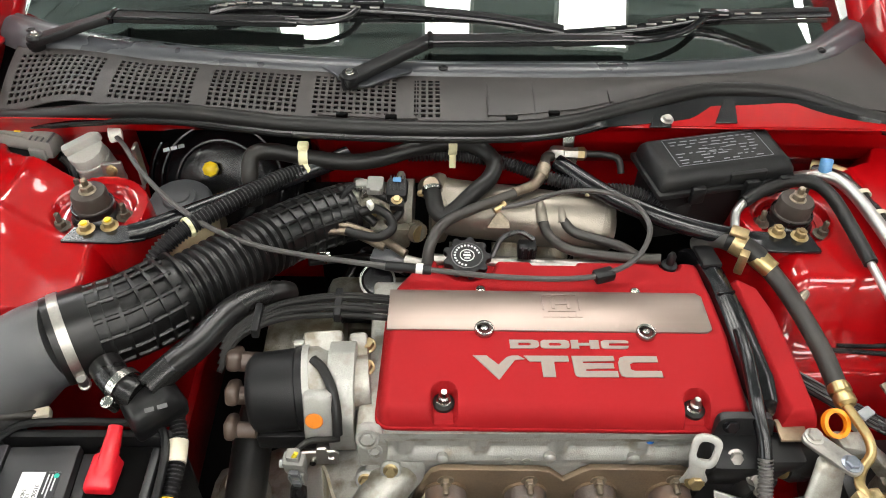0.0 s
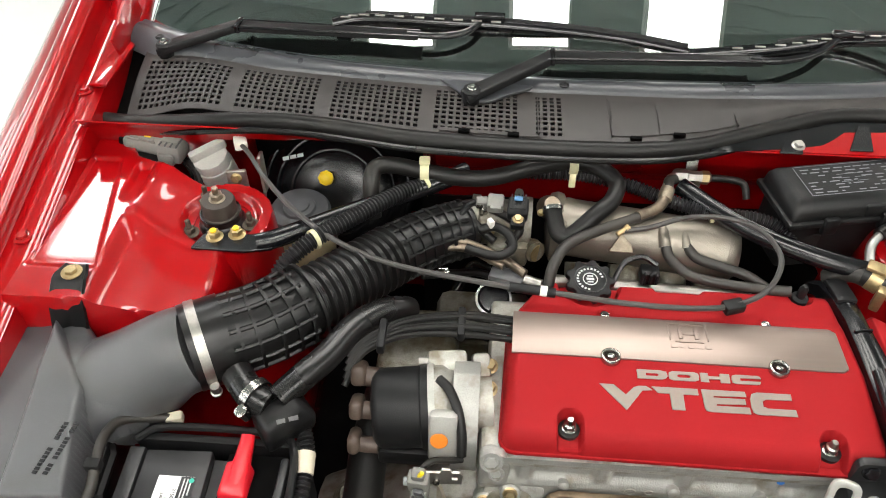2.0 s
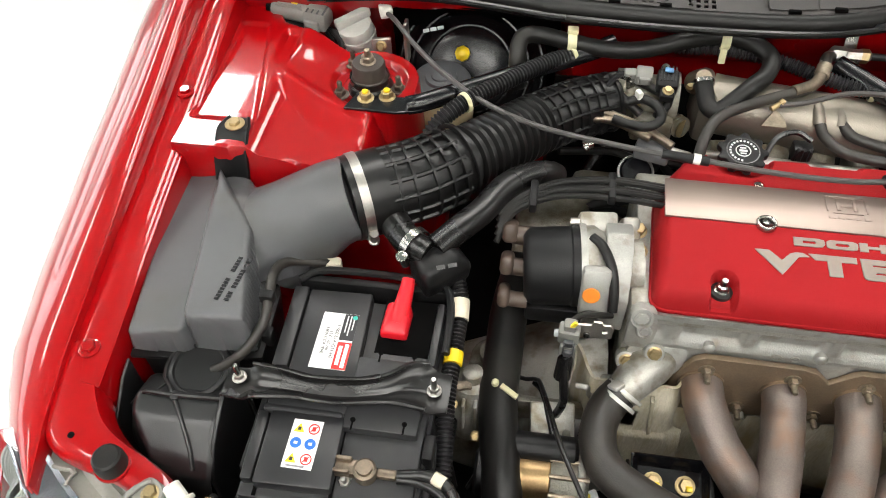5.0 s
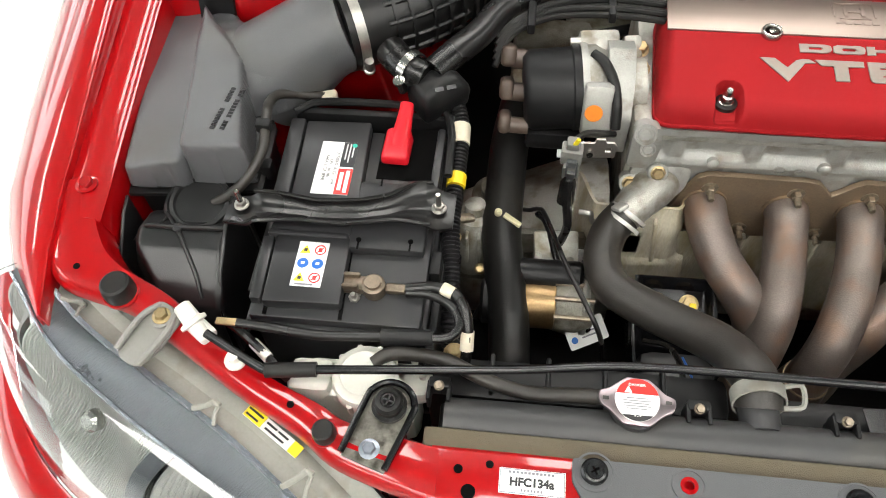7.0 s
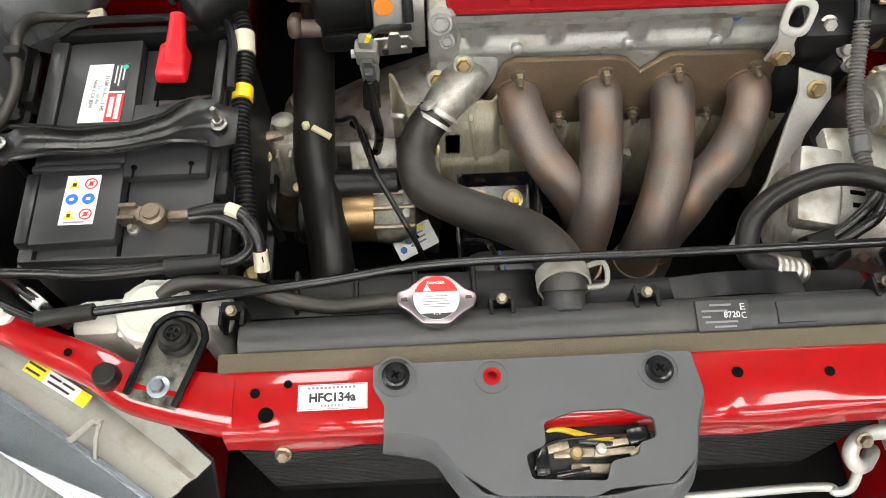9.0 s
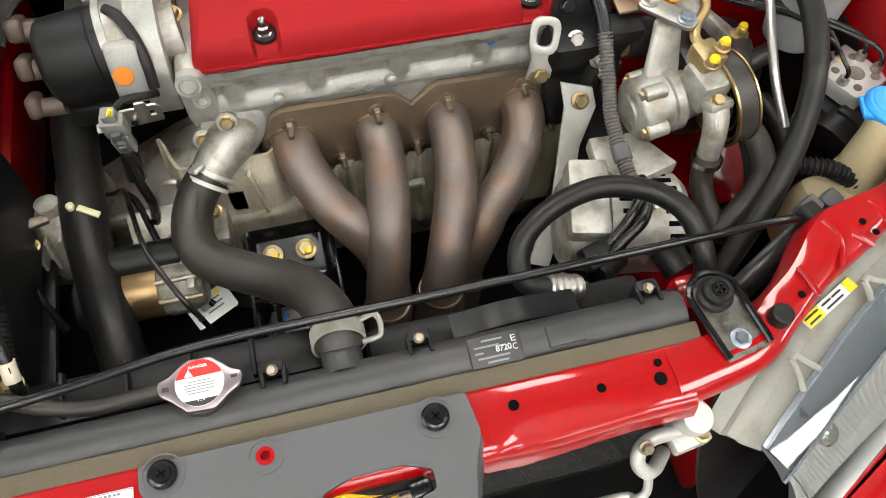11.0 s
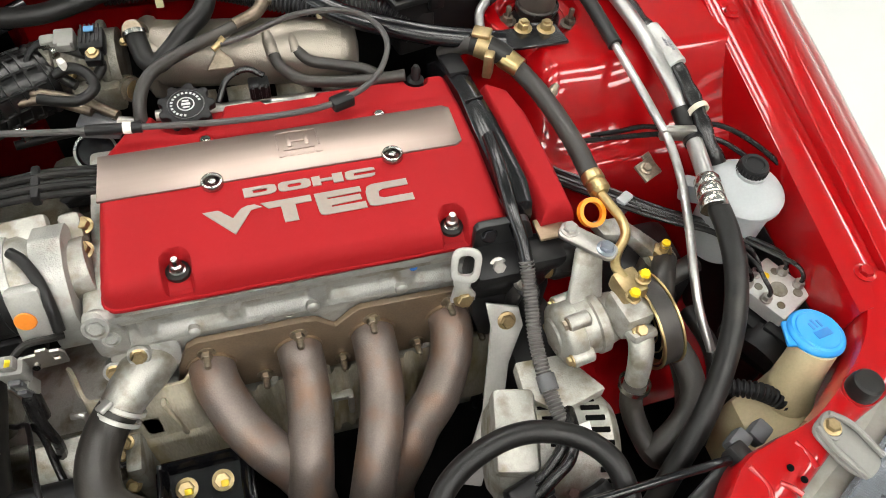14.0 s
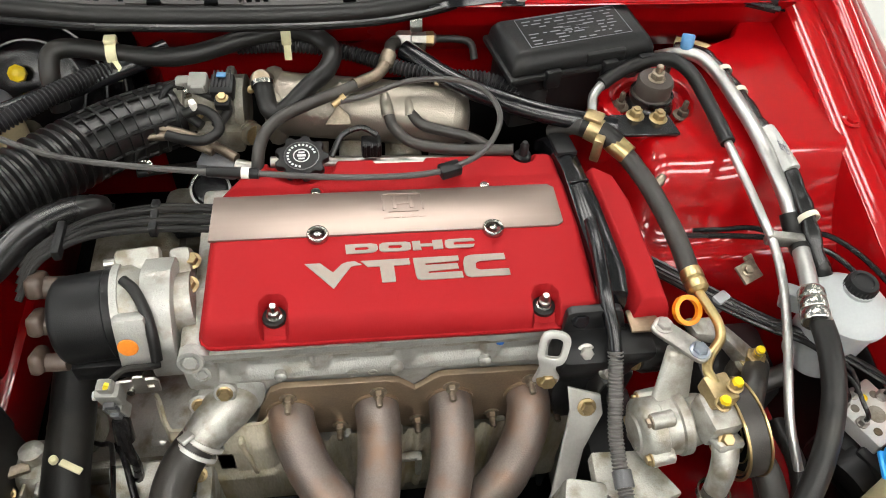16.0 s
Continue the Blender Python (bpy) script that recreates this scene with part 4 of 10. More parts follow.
def holed_sheet(outer, inner, y0, y1):
    """An upright plate in x and z with one opening."""
    bm = bmesh.new()
    edges = []
    for loop in (outer, inner):
        vs = [bm.verts.new((x, y0, z)) for x, z in loop]
        edges += [bm.edges.new((a, b)) for a, b in zip(vs, vs[1:] + vs[:1])]
    bmesh.ops.triangle_fill(bm, edges=edges, use_beauty=True, use_dissolve=False)
    ext = bmesh.ops.extrude_face_region(bm, geom=bm.faces[:])
    bmesh.ops.translate(bm, verts=[v for v in ext["geom"] if isinstance(v, bmesh.types.BMVert)], vec=(0, y1 - y0, 0))
    return bm


def holed_plate(outer, inner, z0, z1, bevel=0.0):
    """A flat plate with holes right through it."""
    bm = bmesh.new()
    edges = []
    for loop in (outer, *inner):
        vs = [bm.verts.new((x, y, z0)) for x, y in loop]
        edges += [bm.edges.new((a, b)) for a, b in zip(vs, vs[1:] + vs[:1])]
    bmesh.ops.triangle_fill(bm, edges=edges, use_beauty=True, use_dissolve=False)
    ext = bmesh.ops.extrude_face_region(bm, geom=bm.faces[:])
    bmesh.ops.translate(bm, verts=[v for v in ext["geom"] if isinstance(v, bmesh.types.BMVert)], vec=(0, 0, z1 - z0))
    if bevel:
        bevel_all(bm, bevel, 2, 50)
    return bm


def inside(poly, x, y):
    """How far a point lies inside a convex outline given anticlockwise."""
    d = 9.0
    for (ax, ay), (bx, by) in zip(poly, poly[1:] + poly[:1]):
        d = min(d, ((bx - ax) * (y - ay) - (by - ay) * (x - ax)) / math.hypot(bx - ax, by - ay))
    return d


def domed(poly, height, base, r, nx, ny, dent=None):
    """A moulded lid over a convex outline, with rounded shoulders."""
    xs = [p[0] for p in poly]
    ys = [p[1] for p in poly]
    cx, cy = sum(xs) / len(xs), sum(ys) / len(ys)

    def f(u, v):
        x = min(xs) + (max(xs) - min(xs)) * u
        y = min(ys) + (max(ys) - min(ys)) * v
        d = inside(poly, x, y)
        if d < 0:
            for _ in range(3):
                for (ax, ay), (bx, by) in zip(poly, poly[1:] + poly[:1]):
                    ln = math.hypot(bx - ax, by - ay)
                    e = ((bx - ax) * (y - ay) - (by - ay) * (x - ax)) / ln
                    if e < 0:
                        x, y = x + e * (by - ay) / ln, y - e * (bx - ax) / ln
            return (x, y, base)
        t = min(1.0, d / r)
        z = base + (height(x, y) - base) * math.sqrt(max(0, 1 - (1 - t) ** 2))
        return (x, y, z - (dent(x, y) if dent else 0))

    return sheet(f, nx, ny, 0)


cover = thing("valve_cover", (0.18, 0.62, 0.765), "red wrinkle painted valve cover with brushed plate and silver lettering", "valve cover")
DECK = [(0.49, 0.788), (0.51, 0.793), (0.53, 0.798), (0.60, 0.8145), (0.672, 0.8145), (0.69, 0.811), (0.76, 0.808)]
BOLTS = ((0.030, 0.522), (0.333, 0.514))


def deck(x, y):
    return lerp_table(DECK, y)


def pockets(x, y):
    d = 0
    for bx, by in BOLTS:
        w = step(0.0165, 0.012, abs(x - bx)) if y < by else step(0.0165, 0.012, math.hypot(x - bx, y - by))
        d = max(d, w * 0.019 * step(by - 0.030, by - 0.018, y))
    d = max(d, 0.008 * step(0.044, 0.039, math.hypot(x - 0.064, y - 0.733)))
    d = max(d, 0.010 * step(0.016, 0.012, math.hypot(x - 0.345, y - 0.728)))
    d = max(d, 0.010 * step(0.035, 0.028, abs(x - 0.185)) * step(0.722, 0.73, y))
    return d


part("cover", domed(rounded([(-0.052, 0.496), (0.402, 0.491), (0.392, 0.742), (0.0, 0.744), (-0.043, 0.678)], 0.022, 5), deck, 0.764, 0.017, 250, 130, pockets), red_crackle, cover)
part("cover_rim", prism(rounded([(-0.054, 0.494), (0.404, 0.489), (0.394, 0.744), (0.0, 0.746), (-0.045, 0.678)], 0.022, 5), 0.759, 0.7655, 0.002), red_crackle, cover)
part("gasket", prism(rounded([(-0.05, 0.498), (0.40, 0.493), (0.39, 0.74), (0.0, 0.742), (-0.041, 0.678)], 0.02, 5), 0.756, 0.7595, 0), rubber, cover)
part("side_cover", domed([(0.432, 0.488), (0.479, 0.490), (0.478, 0.56), (0.473, 0.645), (0.461, 0.69), (0.43, 0.712), (0.415, 0.70)], lambda x, y: 0.800 + 0.06 * (y - 0.5), 0.748, 0.014, 60, 110), red_crackle, cover, "red wrinkle painted side cover")
plate = prism([(-0.041, 0.6035), (0.362, 0.6005), (0.370, 0.606), (0.370, 0.662), (0.362, 0.668), (-0.0385, 0.6705)], 0.813, 0.8168, 0.0012, 2)
plate = part("plate", plate, brushed, cover, "brushed champagne metal plate")
part("emblem_frame", bevel_all(join(*[box(c, s_, 0.0005) for c, s_ in (((0.182, 0.662, 0.8171), (0.044, 0.002, 0.0016)), ((0.182, 0.634, 0.8171), (0.036, 0.002, 0.0016)), ((0.1585, 0.648, 0.8171), (0.002, 0.024, 0.0016)), ((0.2055, 0.648, 0.8171), (0.002, 0.024, 0.0016)))]), 0), brushed, plate, "embossed plain rounded emblem")
part("emblem_bar", join(box((0.172, 0.648, 0.8171), (0.005, 0.019, 0.0016), 0.0005), box((0.192, 0.648, 0.8171), (0.005, 0.019, 0.0016), 0.0005), box((0.182, 0.647, 0.8171), (0.018, 0.004, 0.0016), 0.0005)), brushed, plate)
part("emblem_print", bars([(0.158 + 0.0105 * k, 0.1655 + 0.0105 * k, 0.626) for k in range(5)], pose(0, 0, 0.8172), 0.004, 0.0006), brushed, plate)
slope = 13.3
# broad block letters in a unit box: outline and holes
BIG = {
    "V": ([(0.0, 1.0), (0.073, 1.0), (0.134, 0.56), (0.178, 0.92), (0.206, 1.0), (0.243, 1.0), (0.274, 0.84), (0.222, 0.79), (0.134, -0.14)], []),
    "T": ([(0.27, 1.0), (0.507, 1.0), (0.509, 0.72), (0.43, 0.72), (0.434, 0.0), (0.367, 0.0), (0.361, 0.72), (0.302, 0.72)], []),
    "E": ([(0.525, 1.0), (0.749, 1.0), (0.753, 0.77), (0.584, 0.73), (0.584, 0.66), (0.744, 0.66), (0.747, 0.42), (0.598, 0.37), (0.594, 0.29), (0.762, 0.29), (0.765, 0.0), (0.557, 0.0), (0.540, 0.06), (0.534, 0.2)], []),
    "C": ([(0.982, 1.0), (0.985, 0.72), (0.854, 0.70), (0.833, 0.62), (0.833, 0.38), (0.854, 0.30), (0.996, 0.30), (1.0, 0.0), (0.804, 0.0), (0.780, 0.08), (0.772, 0.3), (0.772, 0.7), (0.782, 0.92), (0.81, 1.0)], []),
}
SMALL = {
    "D": ([(0.0, 1.0), (0.194, 1.0), (0.238, 0.88), (0.247, 0.62), (0.247, 0.36), (0.23, 0.1), (0.194, 0.0), (0.004, 0.0)], [[(0.072, 0.66), (0.165, 0.66), (0.178, 0.56), (0.176, 0.42), (0.162, 0.34), (0.074, 0.34)]]),
    "O": ([(0.29, 1.0), (0.465, 1.0), (0.497, 0.85), (0.503, 0.5), (0.497, 0.15), (0.465, 0.0), (0.29, 0.0), (0.262, 0.15), (0.257, 0.5), (0.262, 0.85)], [[(0.338, 0.68), (0.42, 0.68), (0.434, 0.56), (0.434, 0.44), (0.42, 0.32), (0.338, 0.32), (0.326, 0.44), (0.326, 0.56)]]),
    "H": ([(0.512, 1.0), (0.575, 1.0), (0.576, 0.66), (0.67, 0.66), (0.67, 1.0), (0.747, 1.0), (0.75, 0.0), (0.674, 0.0), (0.672, 0.36), (0.578, 0.36), (0.582, 0.0), (0.516, 0.0)], []),
    "C": ([(0.97, 1.0), (0.995, 0.9), (1.0, 0.68), (0.835, 0.66), (0.832, 0.36), (0.998, 0.34), (0.99, 0.1), (0.965, 0.0), (0.80, 0.0), (0.77, 0.12), (0.764, 0.5), (0.77, 0.88), (0.80, 1.0)], []),
}
for shapes, x0, x1, y0, rise, note in ((SMALL, 0.1115, 0.2602, 0.5791, 0.0116, "silver raised lettering"), (BIG, 0.0656, 0.2965, 0.5426, 0.0277, "large silver raised lettering")):
    for outline, gaps in shapes.values():
        at = pose(x0, y0, lerp_table(DECK, y0) + 0.0002, slope) @ Matrix.Diagonal((x1 - x0, rise, 1, 1))
        part("lettering", moved(holed_plate(outline, gaps, 0, 0.0014), at), letter_silver, cover, note)
for bx, by in BOLTS:
    z = deck(bx, by) - 0.018
    b = part("cover_bolt", lathe([(0.0105, 0), (0.0105, 0.003), (0.007, 0.004), (0.007, 0.012), (0.005, 0.014), (0.0045, 0.02), (0.0035, 0.022)], 20, pose(bx, by, z)), chrome, cover, "bright cap nut with a rubber washer")
    part("rubber_washer", lathe([(0.0135, -0.002), (0.0135, 0.003), (0.011, 0.0045)], 20, pose(bx, by, z - 0.001)), rubber, b)
for x, y in ((0.081, 0.604), (0.284, 0.600)):
    b = part("plate_bolt", lathe([(0.0125, -0.002), (0.0128, 0.002), (0.0115, 0.0048), (0.0098, 0.0052), (0.0085, 0.0035), (0.0080, 0.0)], 32, pose(x, y, 0.8158)), chrome, cover, "bright cupped ring bolt")
    # dark disc paints the shaded reflection in the middle of the cup
    part("bolt_recess", lathe([(0.0079, 0.0), (0.0079, 0.0006)], 24, pose(x, y, 0.8162)), cap_dark, b)
    part("bolt_core", lathe([(0.0045, 0), (0.0045, 0.003), (0.003, 0.0036)], 6, pose(x, y, 0.8166)), chrome, b)
for x, y in ((0.080, 0.6735), (0.285, 0.6715)):
    b = part("plate_bolt", lathe([(0.0092, 0), (0.0092, 0.0012), (0.0075, 0.002), (0.006, 0.0006)], 24, pose(x, y, 0.8138)), red_crackle, cover)
    part("bolt_core", lathe([(0.0058, 0.0), (0.0058, 0.001), (0.003, 0.0016)], 18, pose(x, y, 0.8144)), chrome, b)
lobes = [((0.0305 + 0.0032 * math.tanh(2.2 * math.cos(9 * a_))) * math.cos(a_), (0.0305 + 0.0032 * math.tanh(2.2 * math.cos(9 * a_))) * math.sin(a_)) for a_ in [2 * math.pi * k / 108 for k in range(108)]]
cap = part("oil_filler_cap", prism(lobes, 0.008, 0.018, 0.0022, 2, pose(0.064, 0.731, 0.804, 8)), black_plastic, cover, "black lobed oil filler cap")
part("cap_ring", ring((0.064, 0.7285, 0.8216), (0, -0.14, 0.99), 0.0205, 0.002, 0.0012, 40), black_gloss, cap)
pr = bmesh.new()
for k in range(22):
    if k % 11 in (0, 1, 5):
        continue
    join(pr, box((0.0168, 0, 0), (0.0028, 0.0026, 0.0005), 0, turn=(0, 0, 0)))
    pr.transform(pose(0, 0, 0, 0, 0, 360 / 22))
pr.transform(pose(0.064, 0.7285, 0.8226, 8))
part("cap_print", pr, ink_white, cap, "white printed ring of unreadable text")
part("cap_symbol", moved(join(ring((0, 0, 0), (0, 0, 1), 0.0068, 0.0005, 0.001), box((0, 0, 0), (0.008, 0.0025, 0.0005), 0), box((0, 0.0036, 0), (0.006, 0.0016, 0.0005), 0), box((0, -0.0036, 0), (0.006, 0.0016, 0.0005), 0)), pose(0.064, 0.7285, 0.8228, 8) @ Matrix.Scale(1.3, 4)), ink_white, cap)
part("breather_valve", lathe([(0.011, 0), (0.011, 0.012), (0.006, 0.014), (0.006, 0.028), (0.004, 0.032), (0.003, 0.034)], 18, pose(0.345, 0.728, 0.797)), black_plastic, cover)

strap = thing("harness_cover", (0.413, 0.62, 0.79), "glossy black plastic harness cover running over the valve cover", "harness cover")


def strip(points, h):
    """A flat moulded channel through (x, y, z, half width)."""
    rings = []
    for x, y, z, w in points:
        rings.append([(x - w, y, z - h), (x - w, y, z - 0.002), (x - w + 0.003, y, z), (x - 0.5 * w, y, z + 0.002), (x - 0.2 * w, y, z + 0.003), (x + 0.2 * w, y, z + 0.003), (x + 0.5 * w, y, z + 0.002), (x + w - 0.003, y, z), (x + w, y, z - 0.002), (x + w, y, z - h)])
    return loft(rings)


part("channel", strip([(0.391, 0.782, 0.785, 0.015), (0.395, 0.755, 0.808, 0.017), (0.398, 0.72, 0.818, 0.0145), (0.4005, 0.684, 0.821, 0.013), (0.403, 0.63, 0.822, 0.0155), (0.405, 0.59, 0.820, 0.0165), (0.411, 0.535, 0.812, 0.0165), (0.414, 0.508, 0.803, 0.012), (0.4145, 0.503, 0.79, 0.0115)], 0.022), black_gloss, strap)
part("channel_step", box((0.4015, 0.662, 0.8235), (0.024, 0.003, 0.005), 0.001, turn=(0, 0, 8)), black_gloss, strap)
part("lead_tube", sweep([(0.400, 0.60, 0.822), (0.398, 0.56, 0.822), (0.3965, 0.518, 0.813), (0.398, 0.492, 0.800), (0.4025, 0.468, 0.783), (0.4035, 0.445, 0.764)], 0.0085, 14, 6, squash=0.8), black_gloss, strap, "glossy black lead tube")
part("guide_block", box((0.397, 0.735, 0.818), (0.027, 0.045, 0.007), 0.002, turn=(-8, 0, 3)), black_plastic, strap)
head = thing("cylinder_head", (0.17, 0.6, 0.58), "cast aluminium cylinder head with stained silver grey castings", "cylinder head")
part("casting", box((0.165, 0.621, 0.68), (0.46, 0.240, 0.155), 0.006), cast_alu, head)
part("upper_flange", box((0.172, 0.615, 0.749), (0.465, 0.252, 0.014), 0.003), cast_alu, head)
RIBS = (-0.055, -0.018, 0.076, 0.174, 0.275, 0.385)


def head_face(u, v):
    """Front wall of the head with shallow cast pockets between ribs."""
    x, z = -0.066 + 0.462 * u, 0.645 + 0.12 * v
    rib = min(abs(x - r) for r in RIBS)
    pocket = step(0.005, 0.014, rib) * step(0.708, 0.722, z) * step(0.7545, 0.7505, z)
    lip = 0.004 * step(0.748, 0.752, z) + 0.003 * step(0.70, 0.69, z) * step(0.03, 0.012, abs(x - 0.185)) + 0.003 * math.exp(-((z - 0.702) / 0.006) ** 2)
    return (x, 0.4905 + pocket * 0.007 - lip, z)


part("front_wall", sheet(head_face, 220, 66, 0), alu_head, head, "silver cast wall with shallow pockets", 60)
boss = mesh_from(join(lathe([(0.0145, -0.012), (0.0145, 0.003), (0.0135, 0.0045), (0.0105, 0.0045), (0.0095, 0.002), (0.0085, 0.002)], 28), lathe([(0.0080, 0.0), (0.0080, 0.0045), (0.0070, 0.0055), (0.003, 0.0055)], 6)), "boss")
boss.materials.append(alu_head)
for x, y, z, k in ((-0.0605, 0.486, 0.757, 1.0), (-0.053, 0.486, 0.729, 0.7)):
    put_part("boss", boss, along((x, y, z), (0, -0.9, 0.42)) @ Matrix.Diagonal((k, k, k, 1)), head)
part("boss_web", prism(rounded([(-0.074, 0.69), (-0.04, 0.69), (-0.036, 0.735), (-0.045, 0.768), (-0.074, 0.768)], 0.010, 3), -0.487, -0.50, 0.003, 2, Matrix(((1, 0, 0, 0), (0, 0, -1, 0), (0, 1, 0, 0), (0, 0, 0, 1)))), alu_head, head)
for x, r in ((0.03, 0.007), (0.163, 0.008), (0.268, 0.008)):
    part("cast_knob", lathe([(r, -0.004), (r, 0.003), (r * 0.7, 0.005), (0.001, 0.0055)], 16, along((x, 0.4875, 0.709), (0, -1, 0.2))), alu_head, head)
part("left_cheek", box((-0.06, 0.54, 0.71), (0.03, 0.09, 0.10), 0.008), cast_alu, head)
part("paint_dab", lathe([(0.005, 0), (0.004, 0.001)], 14, along((0.283, 0.4905, 0.742), (0, -1, 0.1))), blue_dot, head, "small dab of blue paint")
for x, w in ((0.112, 0.014), (0.135, 0.01)):
    part("cast_mark", ring((x, 0.4865, 0.703), (0, -1, 0), w * 0.4, 0.001, 0.0015, 16), cast_alu, head)

block = thing("engine_block", (0.17, 0.58, 0.235), "stained cast aluminium engine block", "engine block")
part("casting", box((0.17, 0.61, 0.42), (0.44, 0.26, 0.37), 0.012), cast_alu, block)
for x in (0.02, 0.10, 0.165, 0.235, 0.30):
    part("rib", box((x, 0.476, 0.5), (0.014, 0.02, 0.16), 0.005), cast_alu, block)
def block_wall(u, v):
    """Pale cast wall under the flange, with upright ribs and drips."""
    x, z = -0.01 + 0.40 * u, 0.43 + 0.165 * v
    rib = min(abs(x - r) for r in (0.075, 0.098, 0.17, 0.192, 0.262, 0.285, 0.345))
    return (x, 0.463 - 0.007 * step(0.007, 0.002, rib) - 0.006 * step(0.475, 0.455, z) - 0.004 * math.sin(x * 55) * step(0.60, 0.5, z), z)


part("front_wall", sheet(block_wall, 150, 30, 0), cast_wall, block, "pale stained cast wall with upright ribs", 60)
part("wall_lug", join(box((0.178, 0.452, 0.535), (0.036, 0.012, 0.012), 0.004), box((0.164, 0.450, 0.515), (0.008, 0.014, 0.05), 0.003), box((0.192, 0.450, 0.515), (0.008, 0.014, 0.05), 0.003)), cast_alu, block)
part("gearbox", bevel_all(loft([[(-0.07, 0.40 + 0.17 * (1 + math.cos(k * math.pi / 8)), 0.37 + 0.17 * math.sin(k * math.pi / 8)) for k in range(16)], [(-0.14, 0.42 + 0.15 * (1 + math.cos(k * math.pi / 8)), 0.37 + 0.15 * math.sin(k * math.pi / 8)) for k in range(16)], [(-0.32, 0.46 + 0.10 * (1 + math.cos(k * math.pi / 8)), 0.35 + 0.10 * math.sin(k * math.pi / 8)) for k in range(16)]]), 0.004), cast_alu, block, "stained gearbox casing")
part("bell_flange", box((-0.075, 0.46, 0.50), (0.02, 0.12, 0.14), 0.006), cast_alu, block)
def bell(u, v):
    """Bell housing wall beside the coolant outlet."""
    x, z = -0.125 + 0.155 * u, 0.40 + 0.245 * v
    return (x, 0.452 + 0.05 * step(-0.10, -0.125, x) - 0.006 * step(0.545, 0.535, z) * step(-0.075, -0.06, x) + 0.012 * step(0.60, 0.645, z) + 0.05 * step(0.0, 0.03, x) * step(0.5, 0.6, z), z)


part("bell_wall", sheet(bell, 60, 60, 0.004), cast_wall, block, "pale cast bell housing wall", 60)
part("wall_rib", box((-0.02, 0.450, 0.585), (0.006, 0.012, 0.09), 0.002, turn=(0, -6, 0)), cast_wall, block)
barcode = part("barcode_label", box((-0.111, 0.4475, 0.505), (0.026, 0.0012, 0.10), 0, turn=(0, 4, 0)), paper, block, "white printed barcode label")
part("barcode", join(*[box((-0.119, 0.4465, 0.462 + 0.0065 * k), (0.008, 0.0006, 0.0022 + 0.0016 * (k % 3)), 0, turn=(0, 4, 0)) for k in range(13)]), ink, barcode)
part("print", join(*[box((-0.106, 0.4465, 0.465 + 0.009 * k), (0.006, 0.0006, 0.005), 0, turn=(0, 4, 0)) for k in range(9)]), ink_grey, barcode)
part("dark_window", box((-0.048, 0.452, 0.577), (0.026, 0.008, 0.048), 0.004), gap_black, block, "dark rubber window")
for q in ((-0.075, 0.425, 0.60), (-0.09, 0.43, 0.56), (-0.085, 0.40, 0.53), (-0.16, 0.46, 0.55), (-0.25, 0.47, 0.53)):
    part("bolt", moved(hexbolt(0.007, 0.007), along(q, (0, -0.6, 0.8))), zinc, block, "yellow zinc bolt")
part("gearbox_boss", lathe([(0.035, 0), (0.032, 0.03), (0.018, 0.04), (0.018, 0.06)], 20, along((-0.24, 0.52, 0.55), (0, -0.2, 1))), cast_dirty, block)
part("gearbox_rib", box((-0.2, 0.43, 0.5), (0.2, 0.015, 0.012), 0.004), cast_dirty, block)
part("gearbox_rib", box((-0.16, 0.46, 0.55), (0.14, 0.012, 0.05), 0.004), cast_dirty, block)
# added box, near-black in place of the shade under the engine
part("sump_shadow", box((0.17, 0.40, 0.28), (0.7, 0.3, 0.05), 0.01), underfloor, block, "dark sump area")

# thermostat outlet
therm = thing("thermostat_outlet", (-0.045, 0.49, 0.66), "bright cast aluminium coolant outlet elbow", "coolant outlet")
part("elbow", sweep([(-0.022, 0.505, 0.656), (-0.034, 0.484, 0.660), (-0.049, 0.465, 0.658), (-0.062, 0.450, 0.652), (-0.070, 0.440, 0.647)], lambda t: lerp_table([(0, 0.031), (0.35, 0.030), (0.7, 0.0255), (1, 0.0225)], t), 26, 6), alu_clean, therm)
part("flange", prism(rounded([(-0.040, -0.030), (0.036, -0.030), (0.038, 0.004), (0.014, 0.034), (-0.016, 0.034), (-0.038, 0.004)], 0.012, 3), 0, 0.009, 0.003, 2, along((-0.030, 0.491, 0.664), (0, -0.97, 0.24)) @ pose(0, 0, 0, 0, 0, 180)), alu_head, therm)
for x, z in ((-0.034, 0.6915), (-0.066, 0.668)):
    part("bolt_boss", lathe([(0.013, -0.01), (0.013, 0.004), (0.011, 0.006)], 18, along((x, 0.482, z), (0, -0.85, 0.5))), alu_head, therm)
    part("flange_bolt", moved(hexbolt(0.0075, 0.007, 1.25), along((x, 0.4785, z + 0.003), (0, -0.85, 0.5))), zinc, therm, "yellow zinc bolt")


def hose(name, pts, r, mat_, label, category, n=16, group="", squash=1.0, kind="tube", res=7):
    t = thing(name, pts[len(pts) // 2], label, category, group)
    part(kind, sweep(pts, r, n, res, squash=squash), mat_, t)
    return t


